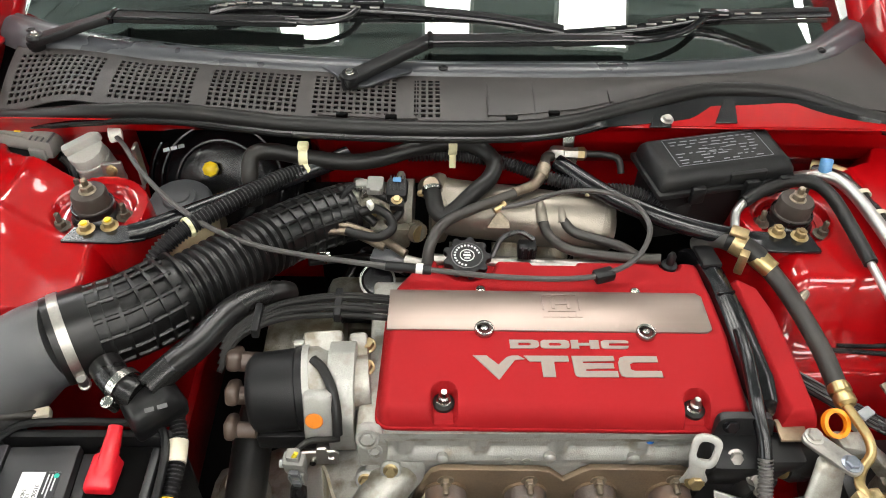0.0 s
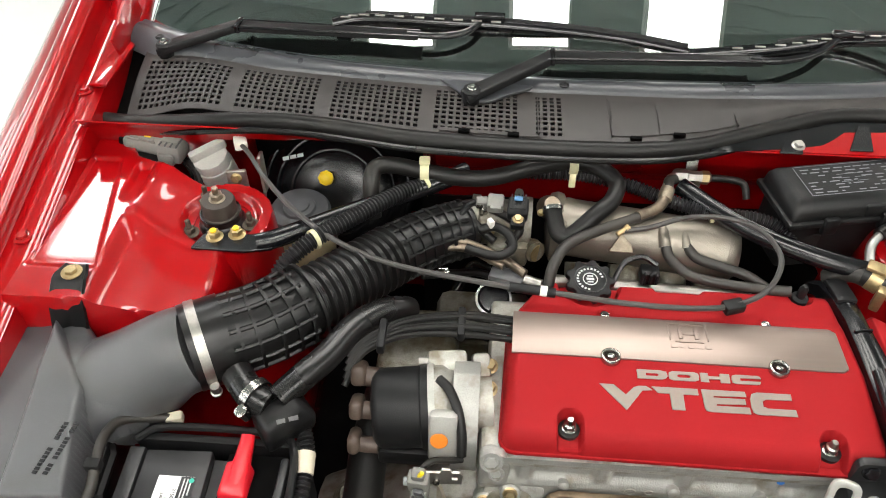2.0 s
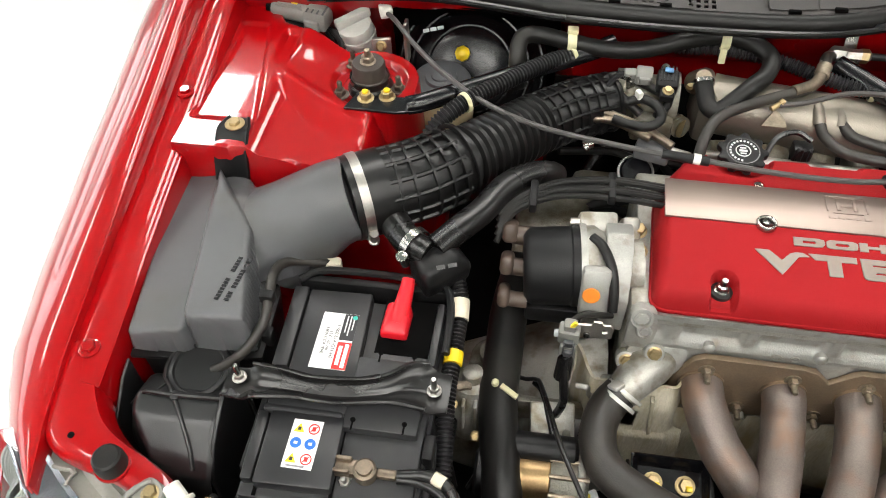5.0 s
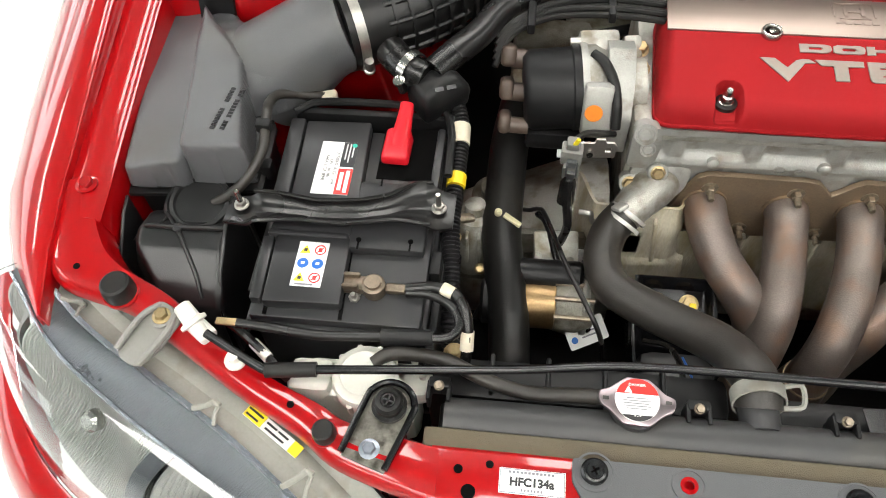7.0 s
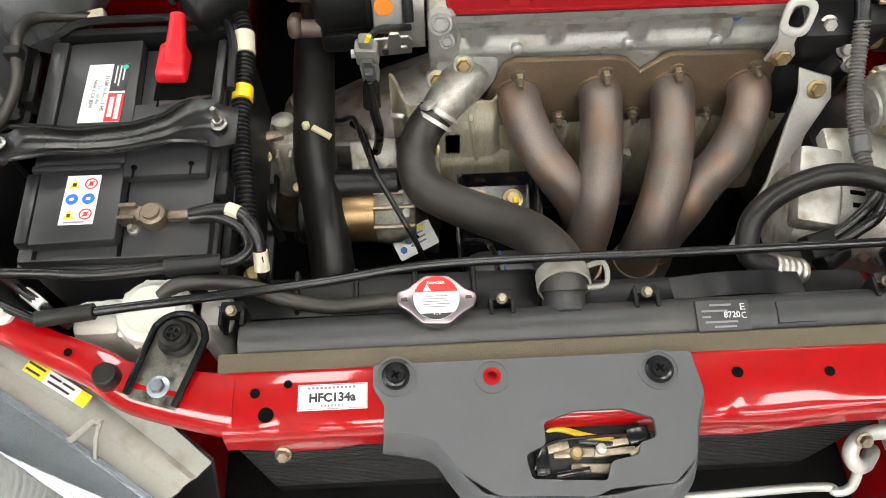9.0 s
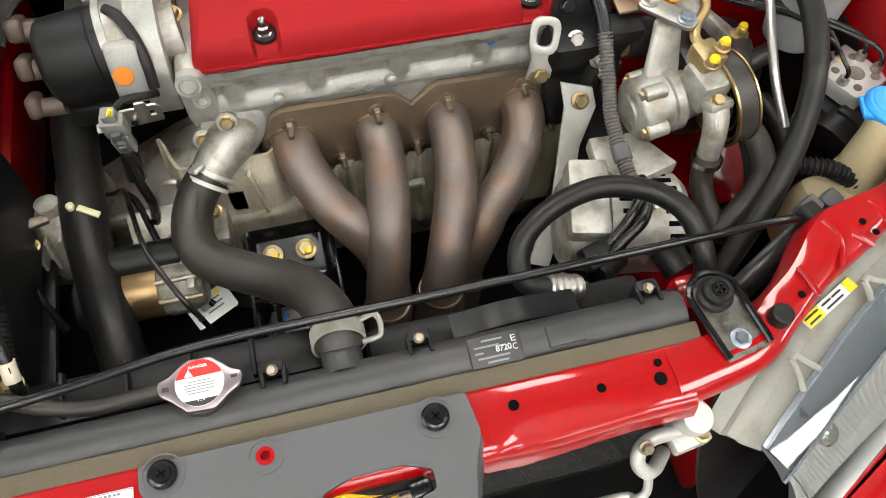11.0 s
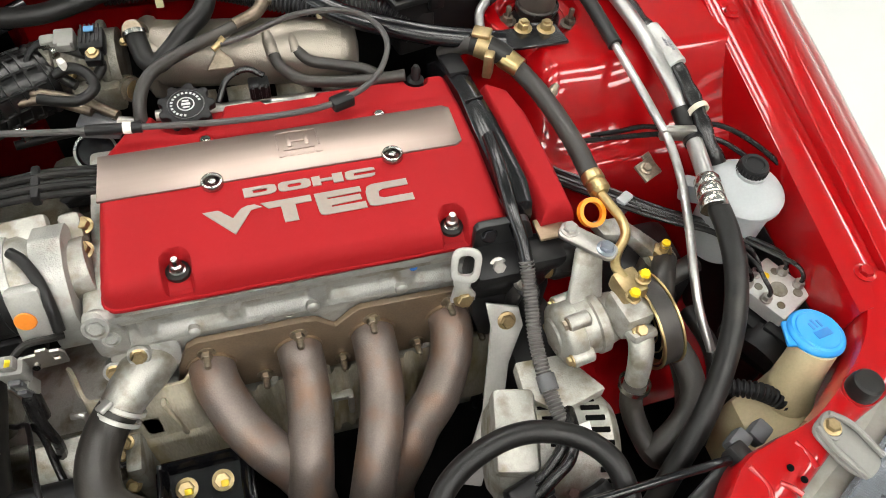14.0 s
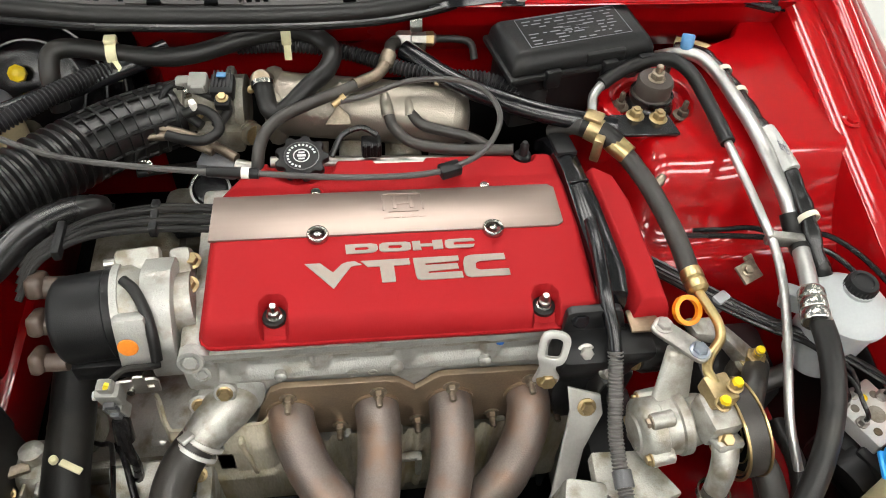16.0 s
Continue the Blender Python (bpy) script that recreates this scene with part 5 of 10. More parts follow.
def clamp(parent, c, axis, r, mat_, width=0.012, screw=None, label="bright worm drive clamp"):
    b = part("clamp", ring(c, axis, r, width, 0.0022), mat_, parent, label)
    if screw:
        ax = Vector(axis).normalized()
        p = Vector(c) + Vector(screw).normalized() * (r + 0.005)
        t = ax.cross(Vector(screw)).normalized()
        part("clamp_screw", lathe([(0.0055, -0.010), (0.0055, 0.008), (0.0075, 0.009), (0.0075, 0.0125), (0.004, 0.0135)], 12, along(p, t)), mat_, b)
        part("clamp_housing", box((0, 0, 0), (0.011, 0.010, width), 0.002), mat_, b).data.transform(along(p - Vector(screw).normalized() * 0.002, ax))


rh = hose("upper_radiator_hose", [(-0.056, 0.455, 0.655), (-0.085, 0.425, 0.640), (-0.096, 0.38, 0.640), (-0.084, 0.337, 0.645), (-0.046, 0.305, 0.654), (-0.004, 0.274, 0.671), (0.023, 0.244, 0.695), (0.038, 0.210, 0.719), (0.045, 0.188, 0.727), (0.045, 0.174, 0.726), (0.045, 0.163, 0.722)], 0.0233, rubber_warm, "thick black rubber upper radiator hose", "radiator hose", 20)
for c, ax in (((-0.064, 0.445, 0.648), (-0.5, -0.6, -0.45)), ((-0.072, 0.436, 0.643), (-0.5, -0.6, -0.45)), ((0.045, 0.173, 0.7255), (0.0, -0.97, 0.18))):
    clamp(rh, c, ax, 0.0242, pipe_matt if c[0] < 0 else hl_plastic, 0.005 if c[0] < 0 else 0.016, label="pale painted spring clamp")
part("clamp_ear", box((-0.078, 0.438, 0.672), (0.016, 0.018, 0.006), 0.002, turn=(-35, 0, 40)), pipe_matt, rh)
part("clamp_ear", sweep([(0.066, 0.182, 0.735), (0.084, 0.184, 0.738), (0.085, 0.165, 0.732), (0.067, 0.163, 0.728)], 0.0028, 6, 4), hl_plastic, rh)
part("paint_dot", lathe([(0.003, 0), (0.002, 0.0008)], 10, along((-0.078, 0.412, 0.652), (-0.1, -0.5, 0.8))), white_nylon, rh)

# ---- exhaust manifold ----
man = thing("exhaust_manifold", (0.18, 0.4, 0.4), "heat tinted brown stainless exhaust manifold with four pipes", "exhaust manifold")
fl = [(-0.013, 0.578), (-0.013, 0.595), (0.002, 0.655), (0.016, 0.688), (0.028, 0.696), (0.148, 0.694), (0.165, 0.690), (0.185, 0.668), (0.206, 0.690), (0.216, 0.697), (0.33, 0.694), (0.348, 0.686), (0.37, 0.655), (0.386, 0.60), (0.384, 0.578), (0.33, 0.572), (0.05, 0.572)]
part("flange", prism(fl, -0.487, -0.478, 0.002, 2, Matrix(((1, 0, 0, 0), (0, 0, 1, 0.965), (0, 1, 0, 0), (0, 0, 0, 1)))), flange_steel, man, "tan heat stained flange plate")
PIPES = [
    [(0.035, 0.485, 0.640), (0.036, 0.468, 0.640), (0.041, 0.446, 0.631), (0.058, 0.409, 0.611), (0.083, 0.376, 0.594), (0.107, 0.357, 0.562), (0.12, 0.348, 0.51), (0.128, 0.34, 0.40)],
    [(0.138, 0.485, 0.638), (0.139, 0.468, 0.638), (0.140, 0.446, 0.622), (0.137, 0.405, 0.606), (0.128, 0.355, 0.592), (0.121, 0.327, 0.562), (0.113, 0.307, 0.522), (0.110, 0.30, 0.46), (0.11, 0.30, 0.36)],
    [(0.229, 0.485, 0.640), (0.229, 0.468, 0.640), (0.229, 0.447, 0.630), (0.226, 0.409, 0.611), (0.214, 0.366, 0.598), (0.198, 0.325, 0.575), (0.187, 0.305, 0.535), (0.178, 0.297, 0.48), (0.172, 0.295, 0.36)],
    [(0.326, 0.485, 0.640), (0.327, 0.468, 0.638), (0.325, 0.45, 0.628), (0.315, 0.426, 0.612), (0.292, 0.392, 0.600), (0.264, 0.37, 0.576), (0.246, 0.35, 0.557), (0.225, 0.335, 0.51), (0.21, 0.33, 0.40)],
]
for p in PIPES:
    tube = part("pipe", sweep(p, 0.027, 24, 8), heat_steel, man, "brown heat tinted pipe")
    part("weld", ring((p[0][0], 0.4765, p[0][2]), (0, 1, 0), 0.0262, 0.004, 0.003), flange_steel, tube)
for x, y, z in ((0.1105, 0.300, 0.474), (0.181, 0.2985, 0.484), (0.217, 0.332, 0.455)):
    part("slip_collar", lathe([(0.034, -0.05), (0.033, 0.0), (0.0305, 0.022), (0.0292, 0.026), (0.0275, 0.026)], 28, along((x, y, z), (0.06, 0.06, 1))), heat_steel, man)
    part("collar_bead", ring((x + 0.0015, y + 0.0015, z + 0.026), (0.06, 0.06, 1), 0.0272, 0.004, 0.0022, 28), flange_steel, man, "pale weld bead")
stud = mesh_from(join(lathe([(0.0105, 0), (0.0105, 0.0015), (0.009, 0.002)], 16), lathe([(0.0068, 0.002), (0.0068, 0.0075), (0.0055, 0.0085)], 6), lathe([(0.0042, 0.008), (0.0042, 0.019), (0.0032, 0.021)], 10)), "stud")
stud.materials.append(rust_stud)
for x, z in ((0.035, 0.672), (0.141, 0.671), (0.229, 0.671), (0.326, 0.674), (0.003, 0.590), (0.092, 0.592), (0.19, 0.592), (0.287, 0.591), (0.372, 0.592)):
    put_part("stud_nut", stud, along((x, 0.4775, z), (0, -1, 0.05)), man, "tarnished stud nut")

# distributor
dist = thing("distributor", (-0.13, 0.56, 0.70), "black capped ignition distributor on a silver housing", "distributor")
AX = Vector((1, 0.09, 0.05)).normalized()
C = Vector((-0.205, 0.552, 0.752))
part("cap", lathe([(0.040, -0.004), (0.046, 0.0), (0.050, 0.006), (0.051, 0.055), (0.053, 0.057), (0.053, 0.066)], 40, along(C, AX)), black_plastic, dist, "black distributor cap")
part("housing", lathe([(0.053, 0.066), (0.053, 0.085), (0.048, 0.092), (0.040, 0.11), (0.034, 0.13), (0.034, 0.145)], 36, along(C, AX)), alu_clean, dist, "silver cast housing")
part("mount_ear", box((-0.075, 0.585, 0.752), (0.024, 0.10, 0.035), 0.006, turn=(35, 0, 5)), alu_clean, dist)
part("upper_lug", box((-0.12, 0.60, 0.792), (0.05, 0.03, 0.02), 0.006, turn=(30, 0, 5)), alu_clean, dist)
part("cap_skirt", box((-0.165, 0.54, 0.703), (0.075, 0.06, 0.03), 0.006), black_plastic, dist)
for q in ((-0.066, 0.61, 0.775), (-0.066, 0.575, 0.775)):
    part("mount_bolt", moved(hexbolt(0.008, 0.01), along(q, (0, -0.3, 1))), zinc, dist, "yellow zinc bolt")
part("cap_screw", lathe([(0.006, 0), (0.006, 0.012), (0.004, 0.013)], 12, along((-0.155, 0.596, 0.795), (1, 0, 0.1))), chrome, dist)
part("paint_dab", lathe([(0.011, 0), (0.010, 0.0012)], 20, along((-0.1235, 0.4985, 0.7725), (0, -0.93, 0.36))), orange_dot, dist, "dab of orange paint")
part("flat_face", box((-0.119, 0.5083, 0.7684), (0.036, 0.07, 0.02), 0.007, turn=(68.8, 0, 0)), alu_head, dist)
part("side_casting", bevel_all(prism(rounded([(0.50, 0.70), (0.50, 0.765), (0.53, 0.80), (0.565, 0.815), (0.60, 0.80), (0.61, 0.72)], 0.008, 2), -0.11, -0.078, 0, 2, Matrix(((0, 0, 1, 0), (1, 0, 0, 0), (0, 1, 0, 0), (0, 0, 0, 1)))), 0.004, 2), alu_head, dist)
part("cap_rim", ring(C + AX * 0.070, AX, 0.0525, 0.008, 0.003, 40), alu_head, dist)
part("cap_line", box((-0.176, 0.513, 0.774), (0.05, 0.0015, 0.001), 0, turn=(45, -3, 5)), grey_plastic, dist)
part("lug_clip", box((-0.106, 0.508, 0.737), (0.02, 0.012, 0.012), 0.003), steel, dist)
part("lug_screw", lathe([(0.004, 0), (0.004, 0.004)], 12, along((-0.113, 0.502, 0.742), (0, -0.7, 0.7))), chrome, dist)
part("harness", sweep([(-0.128, 0.562, 0.808), (-0.115, 0.548, 0.808), (-0.103, 0.526, 0.798), (-0.097, 0.505, 0.780), (-0.096, 0.49, 0.757)], 0.0062, 10, 6), rubber, dist)
for k in range(3):
    x, y, z = -0.2, 0.583 - 0.034 * k, 0.775 - 0.024 * k
    part("cap_boot", join(sweep([(x, y, z), (x - 0.012, y, z), (x - 0.026, y, z + 0.001)], 0.0128 - 0.0012 * k, 14, 4), bevel_all(box((x - 0.030, y + 0.002, z + 0.004), (0.020 - 0.002 * k, 0.034, 0.026), 0, turn=(-30, 0, 0)), 0.007, 3)), brown_bakelite, dist, "brown rubber plug wire boot")
con = thing("wire_connector", (-0.12, 0.46, 0.72), "grey plastic wiring connectors on a small bracket", "connector")
part("bracket", holed_sheet([(-0.135, 0.728), (-0.094, 0.732), (-0.093, 0.752), (-0.097, 0.757), (-0.106, 0.757), (-0.108, 0.762), (-0.118, 0.762), (-0.120, 0.755), (-0.136, 0.754)], [(-0.106, 0.741), (-0.099, 0.741), (-0.099, 0.749), (-0.106, 0.749)], 0.4665, 0.4695), steel, con, "bent grey steel bracket")
part("bracket_screw", lathe([(0.004, 0), (0.004, 0.004)], 12, along((-0.124, 0.466, 0.738), (0, -1, 0.2))), chrome, con)
c1 = part("plug", join(box((-0.145, 0.464, 0.738), (0.026, 0.018, 0.03), 0.003, turn=(10, 0, -5)), box((-0.144, 0.461, 0.712), (0.020, 0.016, 0.034), 0.003, turn=(14, 0, -5)), box((-0.145, 0.462, 0.758), (0.016, 0.014, 0.014), 0.003, turn=(10, 0, -5))), module_grey, con, "grey plastic plug")
part("latch", join(box((-0.145, 0.452, 0.733), (0.012, 0.006, 0.014), 0.0015, turn=(12, 0, -5)), box((-0.144, 0.4505, 0.713), (0.010, 0.005, 0.016), 0.0015, turn=(14, 0, -5)), box((-0.150, 0.4515, 0.722), (0.002, 0.004, 0.03), 0, turn=(12, 0, -5)), box((-0.138, 0.4515, 0.722), (0.002, 0.004, 0.03), 0, turn=(12, 0, -5))), pad_grey, c1)
part("side_screw", lathe([(0.005, 0), (0.005, 0.006)], 12, along((-0.157, 0.463, 0.738), (-1, 0, 0))), milky, c1)
part("wire_tip", box((-0.142, 0.457, 0.766), (0.005, 0.004, 0.012), 0.001, turn=(0, 25, 0)), label_yellow, c1)
part("lead", sweep([(-0.146, 0.452, 0.70), (-0.143, 0.437, 0.665), (-0.140, 0.43, 0.63), (-0.15, 0.43, 0.58), (-0.17, 0.42, 0.53)], 0.006, 8, 6), rubber_shiny, con)
part("lead", sweep([(-0.147, 0.472, 0.746), (-0.13, 0.482, 0.755), (-0.105, 0.486, 0.752), (-0.095, 0.49, 0.748)], 0.004, 8, 6), rubber, con)
part("lead_boot", lathe([(0.011, 0), (0.010, 0.03), (0.006, 0.04)], 12, along((-0.146, 0.446, 0.665), (0.05, 0.3, 1))), rubber_shiny, con)

# plug wires
for k in range(5):
    dz, dy = 0.004 * (k % 2), 0.0085 * k
    hose("plug_wire", [(-0.035, 0.668 - dy, 0.801 + dz), (-0.10, 0.669 - dy, 0.806 + dz), (-0.165, 0.656 - dy * 0.8, 0.808 + dz), (-0.205, 0.640 - dy * 0.7, 0.803), (-0.232, 0.617 - dy * 0.5, 0.80 - 0.002 * k), (-0.247, 0.60 - dy, 0.792 - 0.004 * k)], 0.0042, rubber, "thin black rubber ignition plug wire", "plug wire", 8, "plug wires", kind="wire")
for x, y in ((-0.105, 0.652), (-0.205, 0.625)):
    solo("wire_comb", box((x, y, 0.806), (0.010, 0.048, 0.016), 0.003), black_plastic, "small black plastic wire comb", "wire holder", "wire holders")

# ---- air intake on the battery side ----
box_air = thing("air_cleaner_box", (-0.6, 0.49, 0.6), "charcoal grey plastic air cleaner box with a round neck", "air cleaner")
LID_LOW = rounded([(-0.662, 0.361), (-0.59, 0.368), (-0.572, 0.60), (-0.61, 0.648), (-0.706, 0.640)], 0.012, 3)
LID_HIGH = rounded([(-0.588, 0.374), (-0.510, 0.380), (-0.518, 0.472), (-0.550, 0.515), (-0.568, 0.585), (-0.588, 0.622), (-0.600, 0.640), (-0.632, 0.638)], 0.012, 4)
NECK = [(-0.615, 0.535, 0.715, 0.094), (-0.56, 0.55, 0.737, 0.080), (-0.51, 0.564, 0.772, 0.0665), (-0.465, 0.578, 0.802, 0.0575), (-0.432, 0.588, 0.812, 0.0545)]


def blend_max(a, b, k):
    h = max(k - abs(a - b), 0.0) / k
    return max(a, b) + h * h * k * 0.25


def shoulder(poly, top, x, y, r):
    d = inside(poly, x, y)
    if d <= 0:
        return top - r + d * 30
    t = min(1.0, d / r)
    return top - r + r * math.sqrt(max(0.0, 1 - (1 - t) ** 2))


def neck_top(x, y):
    best = 0.0
    ax, ay, _, _ = NECK[0]
    bx, by, _, _ = NECK[-1]
    ln = math.hypot(bx - ax, by - ay)
    ux, uy = (bx - ax) / ln, (by - ay) / ln
    t = (x - ax) * ux + (y - ay) * uy
    d = abs(-(x - ax) * uy + (y - ay) * ux)
    zc = lerp_table([((q[0] - ax) * ux + (q[1] - ay) * uy, q[2]) for q in NECK], t)
    r = lerp_table([((q[0] - ax) * ux + (q[1] - ay) * uy, q[3]) for q in NECK], t)
    if d >= r or t < 0 or t > ln * 0.8:
        return 0.6
    return zc + math.sqrt(r * r - d * d) - 0.0012


def lid_skin(u, v):
    x, y = -0.73 + 0.25 * u, 0.345 + 0.315 * v
    low = shoulder(LID_LOW, 0.781 + 0.012 * step(-0.68, -0.60, x), x, y, 0.008)
    high = shoulder(LID_HIGH, 0.814, x, y, 0.008)
    z = blend_max(blend_max(low, high, 0.006), neck_top(x, y), 0.016)
    return (x, y, max(z, 0.752))


bm = sheet(lid_skin, 125, 157, 0)
bmesh.ops.delete(bm, geom=[f for f in bm.faces if max(v.co.z for v in f.verts) < 0.7525], context="FACES")
part("lid", bm, grey_plastic, box_air, "", 60)
part("lower_box", prism([(-0.660, 0.366), (-0.592, 0.372), (-0.514, 0.384), (-0.520, 0.472), (-0.554, 0.53), (-0.60, 0.642), (-0.70, 0.637)], 0.58, 0.756, 0.004), black_plastic, box_air, "black lower box")
part("lid_rim", prism([(-0.668, 0.357), (-0.590, 0.364), (-0.507, 0.376), (-0.513, 0.474), (-0.548, 0.535), (-0.60, 0.650), (-0.709, 0.645)], 0.735, 0.742, 0.002), black_plastic, box_air)
part("neck", sweep([(-0.545, 0.5545, 0.747), (-0.51, 0.564, 0.772), (-0.465, 0.578, 0.802), (-0.432, 0.588, 0.812)], lambda t: lerp_table([(0, 0.0725), (0.3, 0.0665), (0.7, 0.0575), (1, 0.0545)], t), 44, 8), grey_plastic, box_air, "round charcoal neck")
for k in range(2):
    letters_ = [(0.0048 * j, 0.0048 * j + 0.0034, 0) for j in range(14) if j not in ((3, 10) if k == 0 else (5, 6))]
    part("moulded_print", bars(letters_, pose(-0.535 - 0.012 * k, 0.468, 0.8145, 0, 0, -98), 0.0055, 0.0008), black_plastic, box_air, "moulded unreadable print")
part("clip", box((-0.507, 0.405, 0.745), (0.014, 0.016, 0.024), 0.003), black_plastic, box_air)


def lug_strap(u, v):
    s = lerp_table([(0, 0), (0.35, 1), (1, 1)], u)
    y = lerp_table([(0, 0.686), (0.4, 0.660), (0.62, 0.638), (1, 0.615)], u)
    z = lerp_table([(0, 0.840), (0.4, 0.840), (0.62, 0.824), (1, 0.765)], u)
    w = lerp_table([(0, 0.016), (0.3, 0.023), (1, 0.025)], u)
    return (-0.616 + (v - 0.5) * 2 * w, y, z - 0.004 * math.exp(-((v - 0.5) / 0.12) ** 2) * step(0.45, 0.6, u) + 0.005 * abs(2 * v - 1) ** 6)


part("mount_lug", sheet(lug_strap, 24, 14, 0.004), black_plastic, box_air, "curved black mounting strap")
part("mount_bolt", moved(hexbolt(0.0085, 0.006, 1.6), pose(-0.617, 0.671, 0.844)), zinc, box_air, "yellow zinc bolt")

bellows = thing("intake_hose", (-0.28, 0.71, 0.78), "black ribbed rubber air intake hose", "intake hose")
BEL = [(-0.441, 0.583, 0.812), (-0.398, 0.607, 0.812), (-0.357, 0.630, 0.812), (-0.31, 0.672, 0.81), (-0.262, 0.722, 0.805), (-0.212, 0.778, 0.797), (-0.165, 0.822, 0.79), (-0.105, 0.858, 0.785)]
def boot_skin(points, r, pitch, rise, bars_):
    """A rubber boot with square ribs round it and along it."""
    line = spline(points, 10)
    bm = sweep(line, r, 36, 1)
    run, due = 0.0, pitch * 0.5
    for a, b in zip(line, line[1:]):
        run += (b - a).length
        if run >= due:
            join(bm, ring(b, b - a, (r if isinstance(r, float) else r(0.5)) - 0.001, 0.0042, rise + 0.001, 36))
            due += pitch
    for k in range(bars_):
        ang = 2 * math.pi * k / bars_
        edge = []
        for i in range(0, len(line), 3):
            t_ = (line[min(i + 1, len(line) - 1)] - line[max(i - 1, 0)]).normalized()
            side = t_.cross(Vector((0, 0, 1))).normalized()
            edge.append(line[i] + (side * math.cos(ang) + side.cross(t_) * math.sin(ang)) * ((r if isinstance(r, float) else r(0.5)) + rise * 0.45))
        join(bm, sweep(edge, rise * 0.62, 6, 1))
    return bm


part("cuff", sweep(BEL[:2], 0.0565, 32, 4), rubber_boot, bellows)
part("ribbed_section", boot_skin(BEL[1:4], lambda t: 0.0525 - 0.006 * t, 0.019, 0.0052, 14), rubber_boot, bellows)
part("corrugation", ribbed(BEL[3:6], 0.0425, 0.0125, 0.0028, 36), rubber_boot, bellows)
part("ribbed_section", boot_skin(BEL[5:], 0.041, 0.019, 0.004, 12), rubber_boot, bellows)
clamp(bellows, (-0.428, 0.590, 0.812), (0.87, 0.48, 0), 0.0560, steel, 0.012, (0.42, -0.75, -0.28))

duct = thing("breather_tube", (-0.26, 0.6, 0.79), "shiny black rubber breather tube with a moulded elbow", "breather tube")
part("tube", sweep([(-0.178, 0.695, 0.778), (-0.190, 0.684, 0.792), (-0.216, 0.665, 0.803), (-0.245, 0.632, 0.808), (-0.268, 0.588, 0.808), (-0.292, 0.555, 0.808), (-0.318, 0.522, 0.803)], 0.0175, 20, 7), rubber_shiny, duct)
part("elbow_box", bevel_all(moved(loft([[(-0.03, -0.022, -0.03), (0.035, -0.018, -0.03), (0.035, 0.02, -0.03), (-0.03, 0.024, -0.03)], [(-0.03, -0.026, 0.0), (0.038, -0.022, 0.0), (0.036, 0.022, 0.0), (-0.03, 0.026, 0.0)], [(-0.026, -0.018, 0.016), (0.02, -0.014, 0.02), (0.022, 0.016, 0.02), (-0.026, 0.018, 0.016)]]), pose(-0.312, 0.508, 0.79, 0, 0, 38)), 0.007, 3), black_plastic, duct, "moulded black elbow")
part("stub", sweep([(-0.325, 0.515, 0.80), (-0.352, 0.529, 0.803), (-0.375, 0.555, 0.805)], 0.0195, 18, 4), rubber_shiny, duct)
clamp(duct, (-0.345, 0.526, 0.803), (-0.8, 0.6, 0.05), 0.0205, chrome, 0.011, (-0.3, -0.7, -0.2))
part("moulded_print", bars([(-0.012, -0.002, 0), (0.002, 0.013, 0)], pose(-0.300, 0.494, 0.806, 25, 0, 20), 0.005, 0.0008), grey_plastic, duct)

# ---- battery ----
bat = thing("battery", (-0.388, 0.335, 0.56), "black car battery with labels and a red terminal boot", "battery")
part("case", box((-0.388, 0.337, 0.65), (0.182, 0.262, 0.175), 0.006), battery_plastic, bat)
part("case_rim", box((-0.388, 0.337, 0.733), (0.194, 0.274, 0.012), 0.003), battery_plastic, bat)
part("top_deck", box((-0.388, 0.337, 0.742), (0.184, 0.264, 0.018), 0.004), battery_plastic, bat)
part("lid_block", box((-0.426, 0.409, 0.757), (0.079, 0.122, 0.017), 0.003, turn=(0, 0, 2)), battery_plastic, bat)
part("lid_block", box((-0.424, 0.259, 0.757), (0.083, 0.084, 0.017), 0.003, turn=(0, 0, 2)), battery_plastic, bat)
part("lid_block", box((-0.4775, 0.414, 0.757), (0.019, 0.116, 0.017), 0.003, turn=(0, 0, 2)), battery_plastic, bat)
part("lid_block", box((-0.474, 0.259, 0.756), (0.013, 0.08, 0.015), 0.003, turn=(0, 0, 2)), battery_plastic, bat)
part("lid_groove", box((-0.4665, 0.337, 0.7518), (0.004, 0.26, 0.0012), 0, turn=(0, 0, 2)), gap_black, bat)
part("lid_groove", box((-0.3855, 0.337, 0.7518), (0.004, 0.26, 0.0012), 0, turn=(0, 0, 2)), gap_black, bat)
part("lid_bridge", box((-0.43, 0.325, 0.757), (0.09, 0.044, 0.018), 0.003, turn=(0, 0, 2)), battery_plastic, bat)
# flat black patch paints the well's shade on the deck
part("post_well", box((-0.338, 0.436, 0.7515), (0.07, 0.08, 0.001), 0), gap_black, bat)
part("post_well_wall", box((-0.302, 0.424, 0.757), (0.010, 0.09, 0.014), 0.003), battery_plastic, bat)
part("lid_block", box((-0.345, 0.336, 0.757), (0.085, 0.092, 0.015), 0.004), battery_plastic, bat)
part("vent_rail", box((-0.432, 0.303, 0.7625), (0.09, 0.008, 0.009), 0.003), battery_plastic, bat)
for x, y in ((-0.375, 0.300), (-0.318, 0.302), (-0.362, 0.388), (-0.322, 0.388)):
    part("key_slot", join(lathe([(0.003, 0), (0.003, 0.001)], 10, pose(x, y, 0.7645)), box((x, y - 0.007, 0.765), (0.002, 0.010, 0.001), 0)), gap_black, bat)
lab = part("label", box((-0.420, 0.397, 0.7655), (0.043, 0.078, 0.0012), 0), paper, bat, "white battery label with print")
